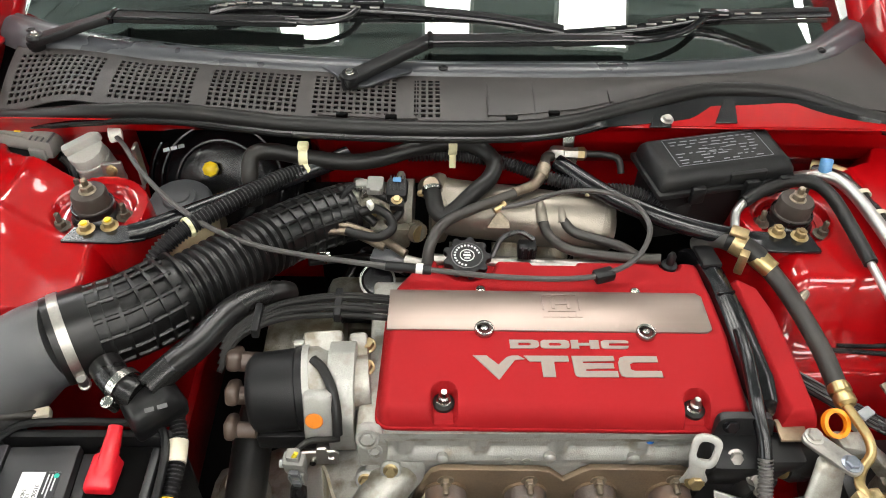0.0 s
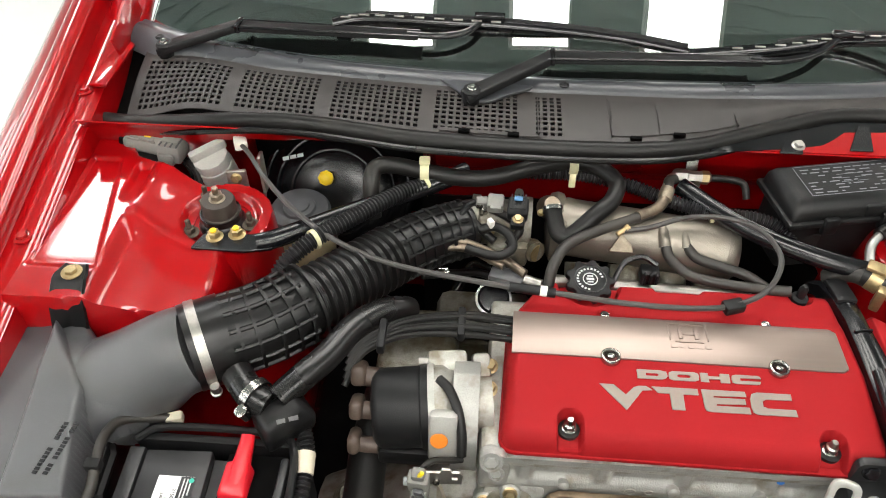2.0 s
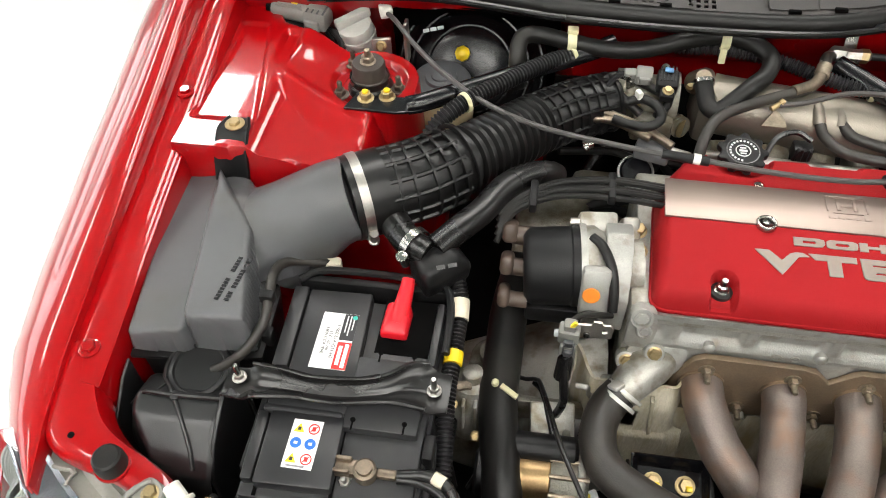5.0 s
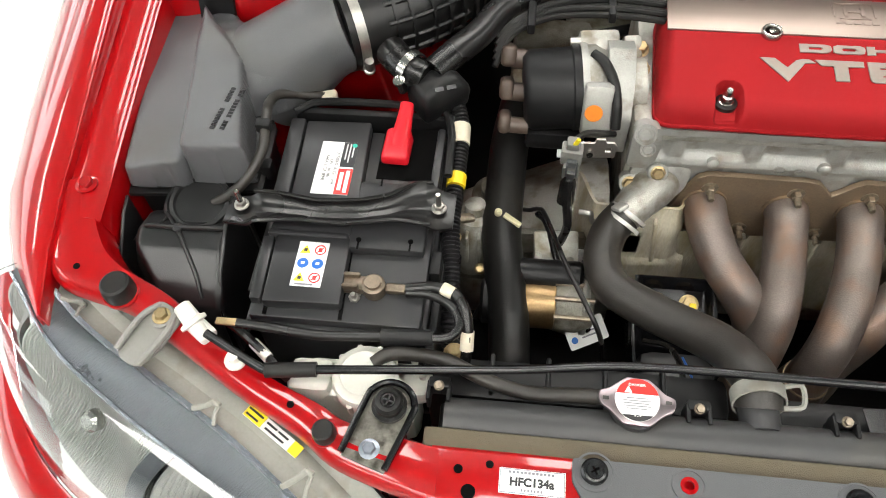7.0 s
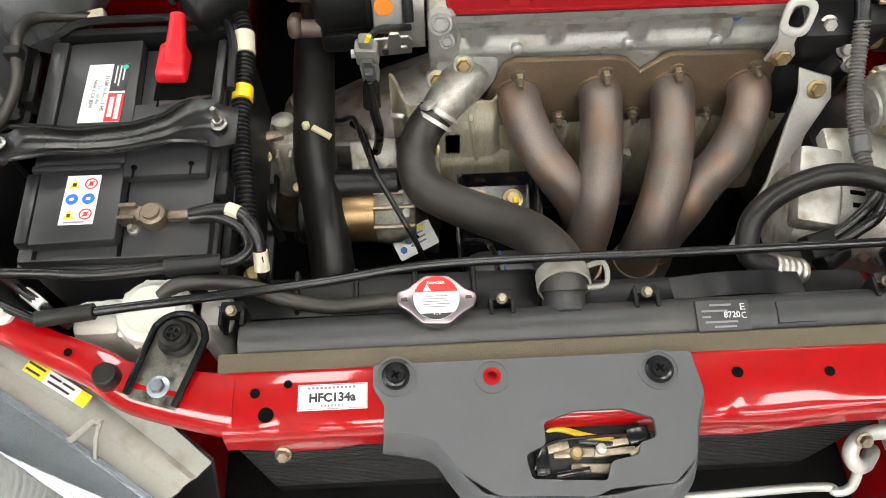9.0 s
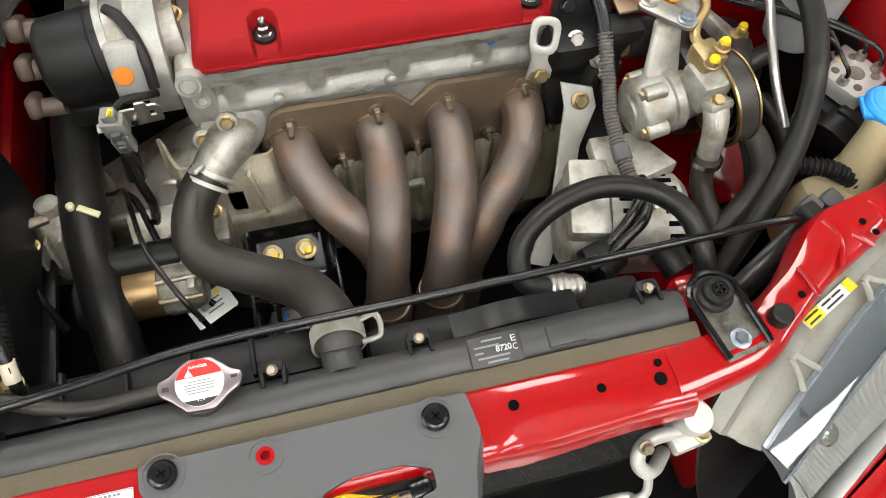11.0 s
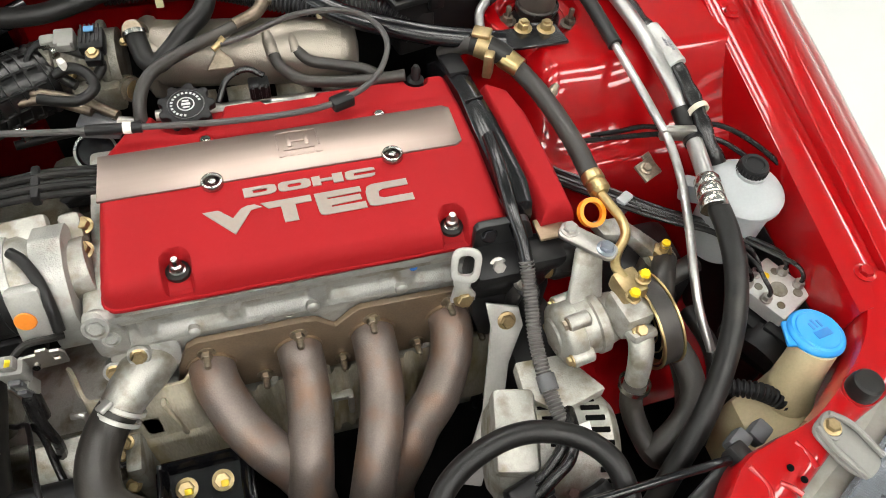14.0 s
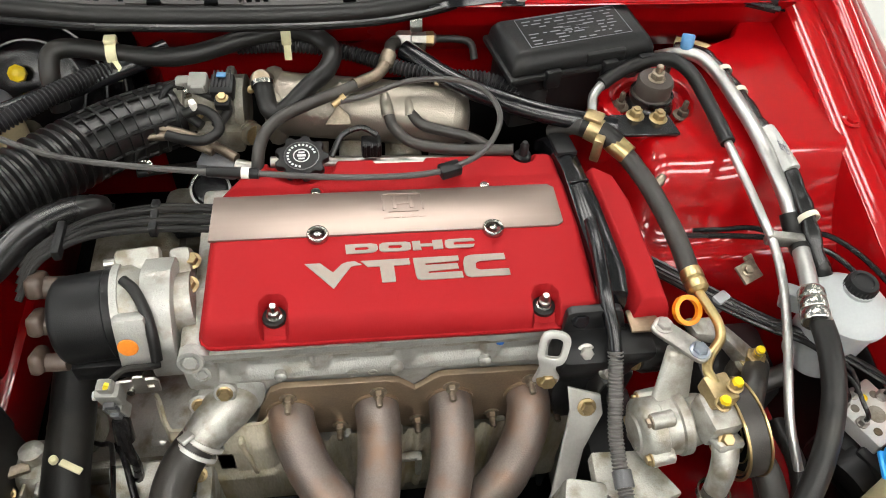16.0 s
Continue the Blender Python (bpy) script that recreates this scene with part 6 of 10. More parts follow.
m = pose(-0.420, 0.397, 0.7663, 0, 0, -88)
part("label_panel", box((-0.4065, 0.417, 0.7663), (0.017, 0.037, 0.0006), 0), ink, lab, "black label panel")
part("label_panel", box((-0.4065, 0.377, 0.7663), (0.017, 0.037, 0.0006), 0), label_red, lab, "red label panel")
for dy, t_, h in ((-0.006, "31500-S1A-G11-HE", 0.0045), (-0.0125, "12V - 60 Ah", 0.0042), (-0.018, "540A CCA (EN)", 0.0042)):
    me = letters(t_, h * 1.35, pose(-0.4135 + dy, 0.396, 0.7664, 0, 0, -90), 0.0002, 1.0)
    part("print", me, ink, lab, "printed battery code")
part("print", bars([(-0.016, 0.016, 0.0035), (-0.013, 0.013, -0.0035)], pose(-0.4065, 0.377, 0.7667, 0, 0, -90), 0.0045, 0.0003), paper, lab)
part("print", bars([(-0.016, 0.004, 0.004), (-0.016, 0.012, 0.000), (-0.016, 0.008, -0.004)], pose(-0.4065, 0.417, 0.7667, 0, 0, -90), 0.0016, 0.0003), ink_white, lab)
part("symbol", lathe([(0.003, 0), (0.003, 0.0004)], 14, pose(-0.402, 0.431, 0.7666)), label_green, lab)
lab = part("warning_label", box((-0.4215, 0.264, 0.7655), (0.033, 0.056, 0.0012), 0), paper, bat, "white warning label with coloured symbols")
for k in range(6):
    x, y = -0.4295 + 0.016 * (k % 2), 0.282 - 0.0175 * (k // 2)
    if k in (0, 4):
        part("symbol", prism([(-0.006, -0.005), (0.006, -0.005), (0, 0.0055)], 0, 0.0005, 0, 2, pose(x, y, 0.7661)), label_yellow, lab, "yellow warning triangle")
        part("symbol_mark", bars([(-0.0018, 0.0018, -0.001)], pose(x, y, 0.7667), 0.004, 0.0002), ink, lab)
    elif k in (2, 3):
        part("symbol", lathe([(0.0062, 0), (0.0062, 0.0005)], 20, pose(x, y, 0.7661)), label_blue, lab, "round blue sign")
        part("symbol_mark", bars([(-0.002, 0.002, 0)], pose(x, y, 0.7667), 0.003, 0.0002), paper, lab)
    else:
        part("symbol", ring((x, y, 0.7664), (0, 0, 1), 0.005, 0.0006, 0.0013, 20), label_red, lab, "round red prohibition sign")
        part("symbol_mark", join(box((x, y, 0.7664), (0.009, 0.0012, 0.0004), 0, turn=(0, 0, 45)), box((x, y, 0.7664), (0.004, 0.005, 0.0003), 0)), label_red, lab)
part("print", bars([(-0.012, 0.008, 0)], pose(-0.4215, 0.2385, 0.7662), 0.002, 0.0003), ink_grey, lab)
boot = join(bevel_all(loft([[(-0.017, -0.022, 0), (0.017, -0.022, 0), (0.017, 0.02, 0), (-0.017, 0.02, 0)], [(-0.016, -0.021, 0.014), (0.016, -0.021, 0.014), (0.015, 0.02, 0.018), (-0.015, 0.02, 0.018)], [(-0.010, -0.006, 0.021), (0.012, -0.006, 0.021), (0.012, 0.018, 0.024), (-0.008, 0.018, 0.024)]]), 0.005, 3), sweep([(0.002, -0.004, 0.010), (0.004, 0.014, 0.019), (0.006, 0.036, 0.030), (0.006, 0.046, 0.034)], lambda t: 0.0125 - 0.0045 * t, 16, 5))
part("terminal_boot", moved(boot, pose(-0.352, 0.434, 0.757, 0, 0, -2)), red_rubber, bat, "red rubber terminal boot")
neg = part("negative_clamp", join(lathe([(0.0125, 0), (0.0125, 0.02), (0.010, 0.022)], 22, pose(-0.350, 0.246, 0.745)), box((-0.372, 0.248, 0.757), (0.03, 0.018, 0.012), 0.003), box((-0.327, 0.247, 0.756), (0.022, 0.011, 0.009), 0.003)), old_pipe, bat, "tarnished brown battery clamp")
part("post", lathe([(0.009, 0), (0.0085, 0.025)], 18, pose(-0.350, 0.246, 0.745)), old_pipe, neg)
part("clamp_bolt", moved(hexbolt(0.0065, 0.006, stud=0.008), along((-0.37, 0.236, 0.748), (0, -0.2, 1))), steel, neg)
for y in (0.255, 0.241):
    part("clamp_tab", box((-0.374, y, 0.763), (0.018, 0.005, 0.011), 0.002), old_pipe, neg)

hold = thing("battery_hold_down", (-0.4, 0.345, 0.765), "black battery hold-down bar with two threaded rods", "battery bracket")


EDGE_BACK = [(-0.53, 0.340), (-0.498, 0.343), (-0.465, 0.340), (-0.426, 0.334), (-0.376, 0.338), (-0.345, 0.348), (-0.322, 0.366), (-0.30, 0.370), (-0.272, 0.362)]
EDGE_FRONT = [(-0.53, 0.306), (-0.49, 0.302), (-0.445, 0.307), (-0.395, 0.306), (-0.335, 0.316), (-0.297, 0.313), (-0.272, 0.318)]


def hold_bar(u, v):
    x = -0.528 + 0.254 * u
    b, f = lerp_table(EDGE_BACK, x), lerp_table(EDGE_FRONT, x)
    e = abs(2 * v - 1)
    flat = step(-0.505, -0.485, x) * step(-0.29, -0.31, x)
    return (x, f + (b - f) * v, 0.772 + 0.004 * flat + (0.010 * flat + 0.002) * e ** 4 - 0.003 * flat * math.exp(-((v - 0.5) / 0.1) ** 2))


part("bar", sheet(hold_bar, 60, 16, 0.0025), rubber_shiny, hold, "wavy pressed black bar")
for edge in (EDGE_BACK, EDGE_FRONT):
    part("bar_edge", sweep([(x, y, 0.783 + 0.003 * math.sin(12 * x)) for x, y in edge[1:-1]], 0.0024, 8, 5), rubber_shiny, hold)
for x, y in ((-0.511, 0.328), (-0.291, 0.341)):
    rod = part("threaded_rod", lathe([(0.0032, -0.12), (0.0032, 0.024), (0.0024, 0.0255)], 10, pose(x, y, 0.776)), chrome, hold, "bright threaded rod")
    part("hold_nut", moved(hexbolt(0.0062, 0.006, 1.35), pose(x, y, 0.776)), steel, rod)
tray = thing("battery_tray", (-0.39, 0.35, 0.55), "black plastic battery tray", "battery tray")
part("tray_wall", box((-0.385, 0.487, 0.70), (0.205, 0.012, 0.13), 0.004), black_plastic, tray)
part("tray_wall", box((-0.286, 0.335, 0.66), (0.010, 0.30, 0.14), 0.003), black_plastic, tray)
part("tray_wall", box((-0.488, 0.36, 0.68), (0.008, 0.24, 0.12), 0.003), black_plastic, tray)
part("tray_base", box((-0.388, 0.34, 0.555), (0.22, 0.30, 0.012), 0.003), black_plastic, tray)
part("tray_lip", sweep([(-0.485, 0.48, 0.766), (-0.45, 0.498, 0.768), (-0.32, 0.496, 0.768), (-0.292, 0.47, 0.766), (-0.288, 0.40, 0.76)], 0.005, 8, 4), black_plastic, tray)
part("strap", box((-0.289, 0.285, 0.73), (0.012, 0.03, 0.05), 0.003), black_plastic, tray)

snork = thing("intake_snorkel", (-0.58, 0.26, 0.6), "black plastic air intake duct box", "intake duct")
def duct_skin(u, v):
    x = -0.655 + 0.125 * u
    prof = [(0.350, 0.690), (0.346, 0.728), (0.338, 0.736), (0.308, 0.748), (0.285, 0.742), (0.248, 0.722), (0.232, 0.708), (0.224, 0.690), (0.218, 0.64), (0.215, 0.58)]
    y = lerp_table([(i / (len(prof) - 1), p[0]) for i, p in enumerate(prof)], v)
    z = lerp_table([(i / (len(prof) - 1), p[1]) for i, p in enumerate(prof)], v)
    fall = step(0.22, 0.0, u)
    return (x + 0.05 * step(0.30, 0.22, y) * (1 - u), y, z - 0.05 * fall * fall - 0.004 * step(0.94, 1.0, u))


part("duct_box", sheet(duct_skin, 40, 54, 0.002), black_semi, snork, "", 50)
part("rib", sweep([(-0.652, 0.308, 0.715), (-0.625, 0.309, 0.748), (-0.59, 0.3085, 0.7505), (-0.534, 0.3115, 0.7505)], 0.003, 8, 5), black_semi, snork)
part("rib", sweep([(-0.618, 0.340, 0.737), (-0.59, 0.308, 0.7495), (-0.560, 0.262, 0.731), (-0.550, 0.238, 0.715)], 0.0026, 8, 5), black_semi, snork)
part("rib", sweep([(-0.600, 0.342, 0.737), (-0.612, 0.32, 0.744), (-0.632, 0.300, 0.735)], 0.0014, 8, 5), black_semi, snork)
part("rib_knot", lathe([(0.006, 0), (0.006, 0.003), (0.004, 0.004)], 14, pose(-0.588, 0.3085, 0.749)), black_semi, snork)
cap_m = along((-0.575, 0.350, 0.738), (0.02, -0.16, 1))
part("duct_ring", lathe([(0.044, -0.01), (0.044, 0.004), (0.040, 0.006), (0.037, 0.004), (0.036, 0.010), (0.031, 0.011), (0.029, 0.008), (0.012, 0.009)], 36, cap_m), black_semi, snork, "round black cap")
part("edge_plate", prism([(0.348, 0.60), (0.352, 0.742), (0.335, 0.760), (0.31, 0.757), (0.262, 0.733), (0.236, 0.70), (0.230, 0.60)], -0.0025, 0.0025, 0.001, 1, Matrix(((0, 0, 1, -0.531), (1, 0, 0, 0), (0, 1, 0, 0), (0, 0, 0, 1)))), black_semi, snork)
part("edge_plate", prism([(0.345, 0.62), (0.348, 0.752), (0.325, 0.745), (0.26, 0.70), (0.25, 0.62)], -0.002, 0.002, 0.001, 1, Matrix(((0, 0, 1, -0.662), (1, 0, 0, 0), (0, 1, 0, 0), (0, 0, 0, 1)))), black_semi, snork)
hose("vacuum_hose", [(-0.560, 0.351, 0.742), (-0.540, 0.358, 0.752), (-0.518, 0.372, 0.768), (-0.503, 0.40, 0.786), (-0.503, 0.428, 0.798), (-0.507, 0.452, 0.798), (-0.510, 0.472, 0.79), (-0.506, 0.492, 0.782), (-0.49, 0.505, 0.772), (-0.468, 0.513, 0.762), (-0.448, 0.518, 0.755)], 0.0062, rubber_warm, "thin dark grey rubber vacuum hose", "vacuum hose", 10)
solo("hose_clip", box((-0.504, 0.4255, 0.799), (0.018, 0.013, 0.015), 0.003), black_plastic, "small black plastic hose clip", "hose clip")
solo("hose_clip", box((-0.452, 0.517, 0.757), (0.022, 0.014, 0.014), 0.004, turn=(0, 0, 15)), tape, "small beige hose end fitting", "hose clip")

# battery cables
pc = thing("battery_cable", (-0.28, 0.4, 0.7), "black ribbed conduit battery cable with yellow and beige tape", "cable")
PCL = [(-0.305, 0.525, 0.765), (-0.292, 0.515, 0.765), (-0.280, 0.478, 0.755), (-0.279, 0.43, 0.748), (-0.28, 0.36, 0.738), (-0.274, 0.29, 0.72), (-0.268, 0.22, 0.69), (-0.262, 0.17, 0.62)]
part("conduit", ribbed(PCL, 0.0095, 0.005, 0.001, 12), black_plastic, pc)
part("tape", sweep([(-0.281, 0.481, 0.757), (-0.2795, 0.455, 0.752)], 0.0118, 14, 2), tape, pc, "beige cloth tape wrap")
part("tape", sweep([(-0.279, 0.412, 0.747), (-0.2793, 0.396, 0.745)], 0.0115, 14, 2), yellow, pc, "yellow tape wrap")
nc = thing("ground_cable", (-0.3, 0.22, 0.75), "black battery ground cables with beige tape", "cable")
part("cable", sweep([(-0.315, 0.247, 0.758), (-0.285, 0.248, 0.764), (-0.262, 0.24, 0.764), (-0.25, 0.222, 0.755), (-0.247, 0.20, 0.735), (-0.25, 0.185, 0.70)], 0.0062, 10, 7), rubber_shiny, nc)
part("tape", sweep([(-0.277, 0.2475, 0.7648), (-0.265, 0.242, 0.7643)], 0.0072, 10, 2), tape, nc, "beige tape")
part("tape", sweep([(-0.2475, 0.21, 0.745), (-0.2475, 0.196, 0.73)], 0.0074, 10, 2), tape, nc, "beige tape")
part("cable", sweep([(-0.315, 0.243, 0.757), (-0.29, 0.242, 0.759), (-0.266, 0.231, 0.757), (-0.256, 0.213, 0.752), (-0.268, 0.198, 0.75), (-0.30, 0.195, 0.75), (-0.34, 0.193, 0.75), (-0.40, 0.188, 0.752), (-0.45, 0.19, 0.756), (-0.485, 0.191, 0.758)], 0.0055, 10, 7), rubber_shiny, nc)
part("sleeve", sweep([(-0.282, 0.1965, 0.75), (-0.335, 0.193, 0.75)], 0.009, 10, 2, squash=0.7), black_plastic, nc)
part("lug", box((-0.495, 0.192, 0.757), (0.026, 0.008, 0.004), 0.001), zinc, nc, "copper coloured cable lug")


# ---- front of the bay ----
pad = thing("latch_cover", (0.01, 0.035, 0.742), "slate grey plastic latch cover on the front crossmember", "latch cover")
outer = rounded([(-0.138, 0.0875), (0.146, 0.0875), (0.151, 0.05), (0.140, 0.025), (0.132, -0.008), (0.112, -0.026), (0.06, -0.028), (0.045, -0.034), (-0.035, -0.03), (-0.062, -0.012), (-0.085, 0.018), (-0.112, 0.026), (-0.130, 0.028), (-0.128, 0.050), (-0.138, 0.066)], 0.004)
hole_ = rounded([(0.008, 0.029), (0.035, 0.038), (0.078, 0.038), (0.103, 0.029), (0.103, 0.012), (0.088, 0.008), (0.086, -0.002), (0.062, -0.006), (0.056, -0.022), (-0.006, -0.018), (-0.010, 0.002), (0.008, 0.010)], 0.004)
part("panel", holed_plate(outer, [hole_, circle(-0.033, 0.072, 0.0075)], 0.7425, 0.7475, 0.0), pad_grey, pad)
SKIRT = [(-0.1285, 0.028), (-0.112, 0.0255), (-0.085, 0.018), (-0.070, -0.002), (-0.055, -0.02), (-0.035, -0.0305), (0.045, -0.0345), (0.09, -0.029), (0.115, -0.0255), (0.131, -0.009), (0.140, 0.022), (0.150, 0.048)]


def skirt(u, v):
    line = spline([(x, y, 0) for x, y in SKIRT], 4)
    q = line[round(u * (len(line) - 1))]
    return (q.x + 0.004 * v * (1 if q.x > 0.04 else -1), q.y - 0.012 * math.sin(v * 1.57), 0.7475 - 0.032 * v ** 1.5)


part("panel_skirt", sheet(skirt, 44, 8, 0.002), pad_grey, pad)
part("dish", ring((-0.033, 0.072, 0.7479), (0, 0, 1), 0.0135, 0.0016, 0.0022), pad_grey, pad)
part("rim", ring((-0.033, 0.072, 0.7475), (0, 0, 1), 0.0045, 0.002, 0.0035), red_paint, pad, "red painted hole edge")
for x, y, in ((-0.118, 0.076), (0.115, 0.071)):
    c = part("push_clip", lathe([(0.0125, 0), (0.0125, 0.003), (0.0105, 0.005), (0.008, 0.0045), (0.0075, 0.0055), (0.003, 0.0055)], 28, pose(x, y, 0.7475)), black_gloss, pad, "black push clip with a cross slot")
    part("cross_slot", join(box((x, y, 0.7534), (0.008, 0.0014, 0.0008), 0, turn=(0, 0, 30)), box((x, y, 0.7534), (0.0014, 0.008, 0.0008), 0, turn=(0, 0, 30))), gap_black, c)
    part("clip_seat", ring((x, y, 0.7478), (0, 0, 1), 0.0165, 0.0014, 0.002), pad_grey, pad)

latch = thing("bonnet_latch", (0.045, 0.0, 0.70), "dark metal bonnet latch with worn steel jaws", "bonnet latch")
part("back_plate", box((0.045, 0.008, 0.722), (0.10, 0.05, 0.004), 0.001, turn=(10, 0, 0)), black_plastic, latch)
part("jaw", join(box((0.04, 0.005, 0.731), (0.05, 0.009, 0.006), 0.002), box((0.07, 0.012, 0.733), (0.035, 0.007, 0.005), 0.002, turn=(0, 0, 8)), box((0.05, -0.008, 0.729), (0.04, 0.008, 0.005), 0.002, turn=(0, 0, -3))), rust_stud, latch, "worn steel jaw")
for k, (x, y, w, h, a) in enumerate(((0.018, 0.010, 0.022, 0.008, 12), (0.052, 0.012, 0.030, 0.004, -6), (0.068, 0.004, 0.036, 0.006, 4), (0.03, -0.012, 0.03, 0.005, 8), (0.088, 0.004, 0.016, 0.006, 30))):
    part("link", box((x, y, 0.735 + 0.002 * (k % 2)), (w, h, 0.003), 0.001, turn=(8, 0, a)), (rust_stud, black_gloss)[k % 2], latch, "worn steel link")
part("rivet", lathe([(0.0045, 0), (0.0045, 0.004), (0.003, 0.005)], 14, pose(0.056, 0.006, 0.737)), steel, latch)
part("side_plate", box((0.005, 0.0, 0.732), (0.012, 0.025, 0.012), 0.002), black_gloss, latch)
part("side_plate", box((0.09, 0.017, 0.734), (0.02, 0.014, 0.010), 0.002, turn=(0, 0, 10)), black_gloss, latch)
part("pivot", lathe([(0.006, 0), (0.006, 0.007), (0.004, 0.009)], 14, pose(0.035, 0.004, 0.731)), zinc, latch)
part("spring", sweep([(-0.002, -0.008, 0.735), (0.01, 0.012, 0.738), (0.05, 0.017, 0.738), (0.09, 0.018, 0.736)], 0.0016, 6, 6), black_gloss, latch)
part("release_cable", sweep([(0.0, 0.02, 0.72), (0.02, 0.028, 0.726), (0.05, 0.02, 0.726), (0.07, 0.016, 0.728)], 0.003, 8, 5), yellow, latch, "yellow latch cable")
part("lever", box((0.045, -0.035, 0.70), (0.018, 0.05, 0.004), 0.001, turn=(-25, 0, -10)), steel, latch)

sticker = thing("refrigerant_sticker", (-0.174, 0.061, 0.743), "white refrigerant sticker with dark lettering", "sticker")
m = pose(-0.174, 0.0615, 0.7435)
part("sheet", box((0, 0, 0), (0.061, 0.0235, 0.001), 0.0004), paper, sticker).data.transform(m)
part("border", join(*[box(c, s_, 0) for c, s_ in (((0, 0.0108, 0.0006), (0.059, 0.0006, 0.0004)), ((0, -0.0108, 0.0006), (0.059, 0.0006, 0.0004)), ((-0.0295, 0, 0.0006), (0.0006, 0.0216, 0.0004)), ((0.0295, 0, 0.0006), (0.0006, 0.0216, 0.0004)))]), ink_grey, sticker).data.transform(m)
part("lettering", fitted("HFC134a", -0.174 - 0.0205, -0.174 + 0.0205, 0.061, 0.0085, 0.7441, 0, 0.045, 0.0002), ink, sticker, "dark printed refrigerant name")
part("print", bars([(-0.022 + 0.0036 * k, -0.0195 + 0.0036 * k, 0.0082) for k in range(12)] + [(-0.010 + 0.003 * k, -0.0085 + 0.003 * k, -0.0080) for k in range(7)], m @ pose(0, 0, 0.0007), 0.0022, 0.0003), ink_grey, sticker)

rad = thing("radiator", (0.05, 0.13, 0.3), "black radiator with a plastic top tank", "radiator")
part("top_tank", sweep([(-0.262, 0.122, 0.719), (-0.2, 0.122, 0.72), (0.05, 0.124, 0.72), (0.3, 0.126, 0.72), (0.375, 0.127, 0.719)], 0.0235, 28, 4), tank_plastic, rad, "round grey black plastic top tank")
part("tank_foot", box((0.055, 0.125, 0.69), (0.65, 0.045, 0.03), 0.004), black_plastic, rad)
part("core", box((0.055, 0.125, 0.50), (0.64, 0.03, 0.36), 0.003), finned, rad)
part("neck", lathe([(0.0225, 0), (0.0205, 0.006), (0.0195, 0.014), (0.0195, 0.04)], 24, along((0.045, 0.134, 0.722), (0, 1, -0.03))), tank_plastic, rad)
part("filler_neck", lathe([(0.028, -0.02), (0.024, 0.0), (0.024, 0.018)], 24, pose(-0.079, 0.143, 0.733)), tank_plastic, rad)
plt = part("tank_label", box((0.184, 0.121, 0.744), (0.05, 0.03, 0.005), 0.0025, turn=(8, 0, 0)), tank_plastic, rad, "raised data plate with worn white print")
part("print", bars([(-0.012, 0.008, 0.009), (-0.02, 0.004, 0.0035), (-0.02, -0.012, -0.002), (-0.018, 0.012, -0.007), (-0.01, 0.01, -0.0115)], pose(0.184, 0.121, 0.7472, 8), 0.0018, 0.0003), ink_grey, plt)
part("print", fitted("8720", 0.184, 0.199, 0.1205, 0.006, 0.7473, 8, 0.02, 0.0002), ink_white, plt, "white printed number")
part("print", fitted("E", 0.200, 0.2045, 0.1275, 0.006, 0.7483, 8, 0.0, 0.0002), ink_white, plt)
part("print", fitted("C", 0.200, 0.2045, 0.1195, 0.006, 0.7472, 8, 0.0, 0.0002), ink_white, plt)
part("blank_pad", box((0.253, 0.122, 0.743), (0.036, 0.02, 0.004), 0.001, turn=(8, 0, 0)), tank_plastic, rad)

rc = thing("filler_cap", (-0.079, 0.146, 0.752), "silver radiator cap with a red and white warning label", "radiator cap")
ears = [(-0.050, 0.002), (-0.048, 0.009), (-0.036, 0.013), (-0.027, 0.021), (-0.014, 0.031), (0.014, 0.031), (0.027, 0.021), (0.036, 0.013), (0.048, 0.009), (0.050, 0.002), (0.047, -0.009), (0.034, -0.017), (0.016, -0.033), (-0.016, -0.033), (-0.034, -0.017), (-0.047, -0.009)]
ears = rounded(ears, 0.004, 3)
part("cap_plate", prism(ears, 0, 0.007, 0.0025, 2, pose(-0.079, 0.146, 0.752, 4, 0, -3)), cap_steel, rc)
for k in (-1, 1):
    part("ear_slot", box((-0.079 + 0.040 * k, 0.146, 0.7588), (0.008, 0.005, 0.001), 0.0005), rubber_warm, rc)
part("cap_skirt", lathe([(0.026, -0.012), (0.027, 0.0)], 28, pose(-0.079, 0.146, 0.752, 4)), chrome, rc)
disc = part("label_disc", lathe([(0.0285, 0), (0.0285, 0.001)], 40, pose(-0.079, 0.146, 0.759, 4)), paper, rc, "white warning disc")
half = [(0.0282 * math.cos(a), 0.0282 * math.sin(a)) for a in [math.radians(16 + 148 * k / 16) for k in range(17)]]
part("red_segment", prism(half, 0.0011, 0.0016, 0, 2, pose(-0.079, 0.146, 0.759, 4)), label_red, disc, "red danger segment")
half = [(0.0282 * math.cos(a), 0.0282 * math.sin(a)) for a in [math.radians(226 + 88 * k / 10) for k in range(11)]]
part("dark_segment", prism(half, 0.0011, 0.0016, 0, 2, pose(-0.079, 0.146, 0.759, 4)), ink, disc)
part("print", fitted("DANGER", -0.090, -0.068, 0.1655, 0.0035, 0.7623, 4, 0.02, 0.0002), paper, disc, "white printed warning word")
part("print", fitted("1.1", -0.083, -0.075, 0.1255, 0.0042, 0.7594, 4, 0.02, 0.0002), paper, disc)
part("print", join(bars([(-0.014, 0.014, 0.002), (-0.018, 0.017, -0.0015), (-0.018, 0.015, -0.005), (-0.017, 0.017, -0.0085), (-0.014, 0.012, -0.012)], pose(-0.079, 0.146, 0.7603, 4), 0.0013, 0.0002)), ink_grey, disc)
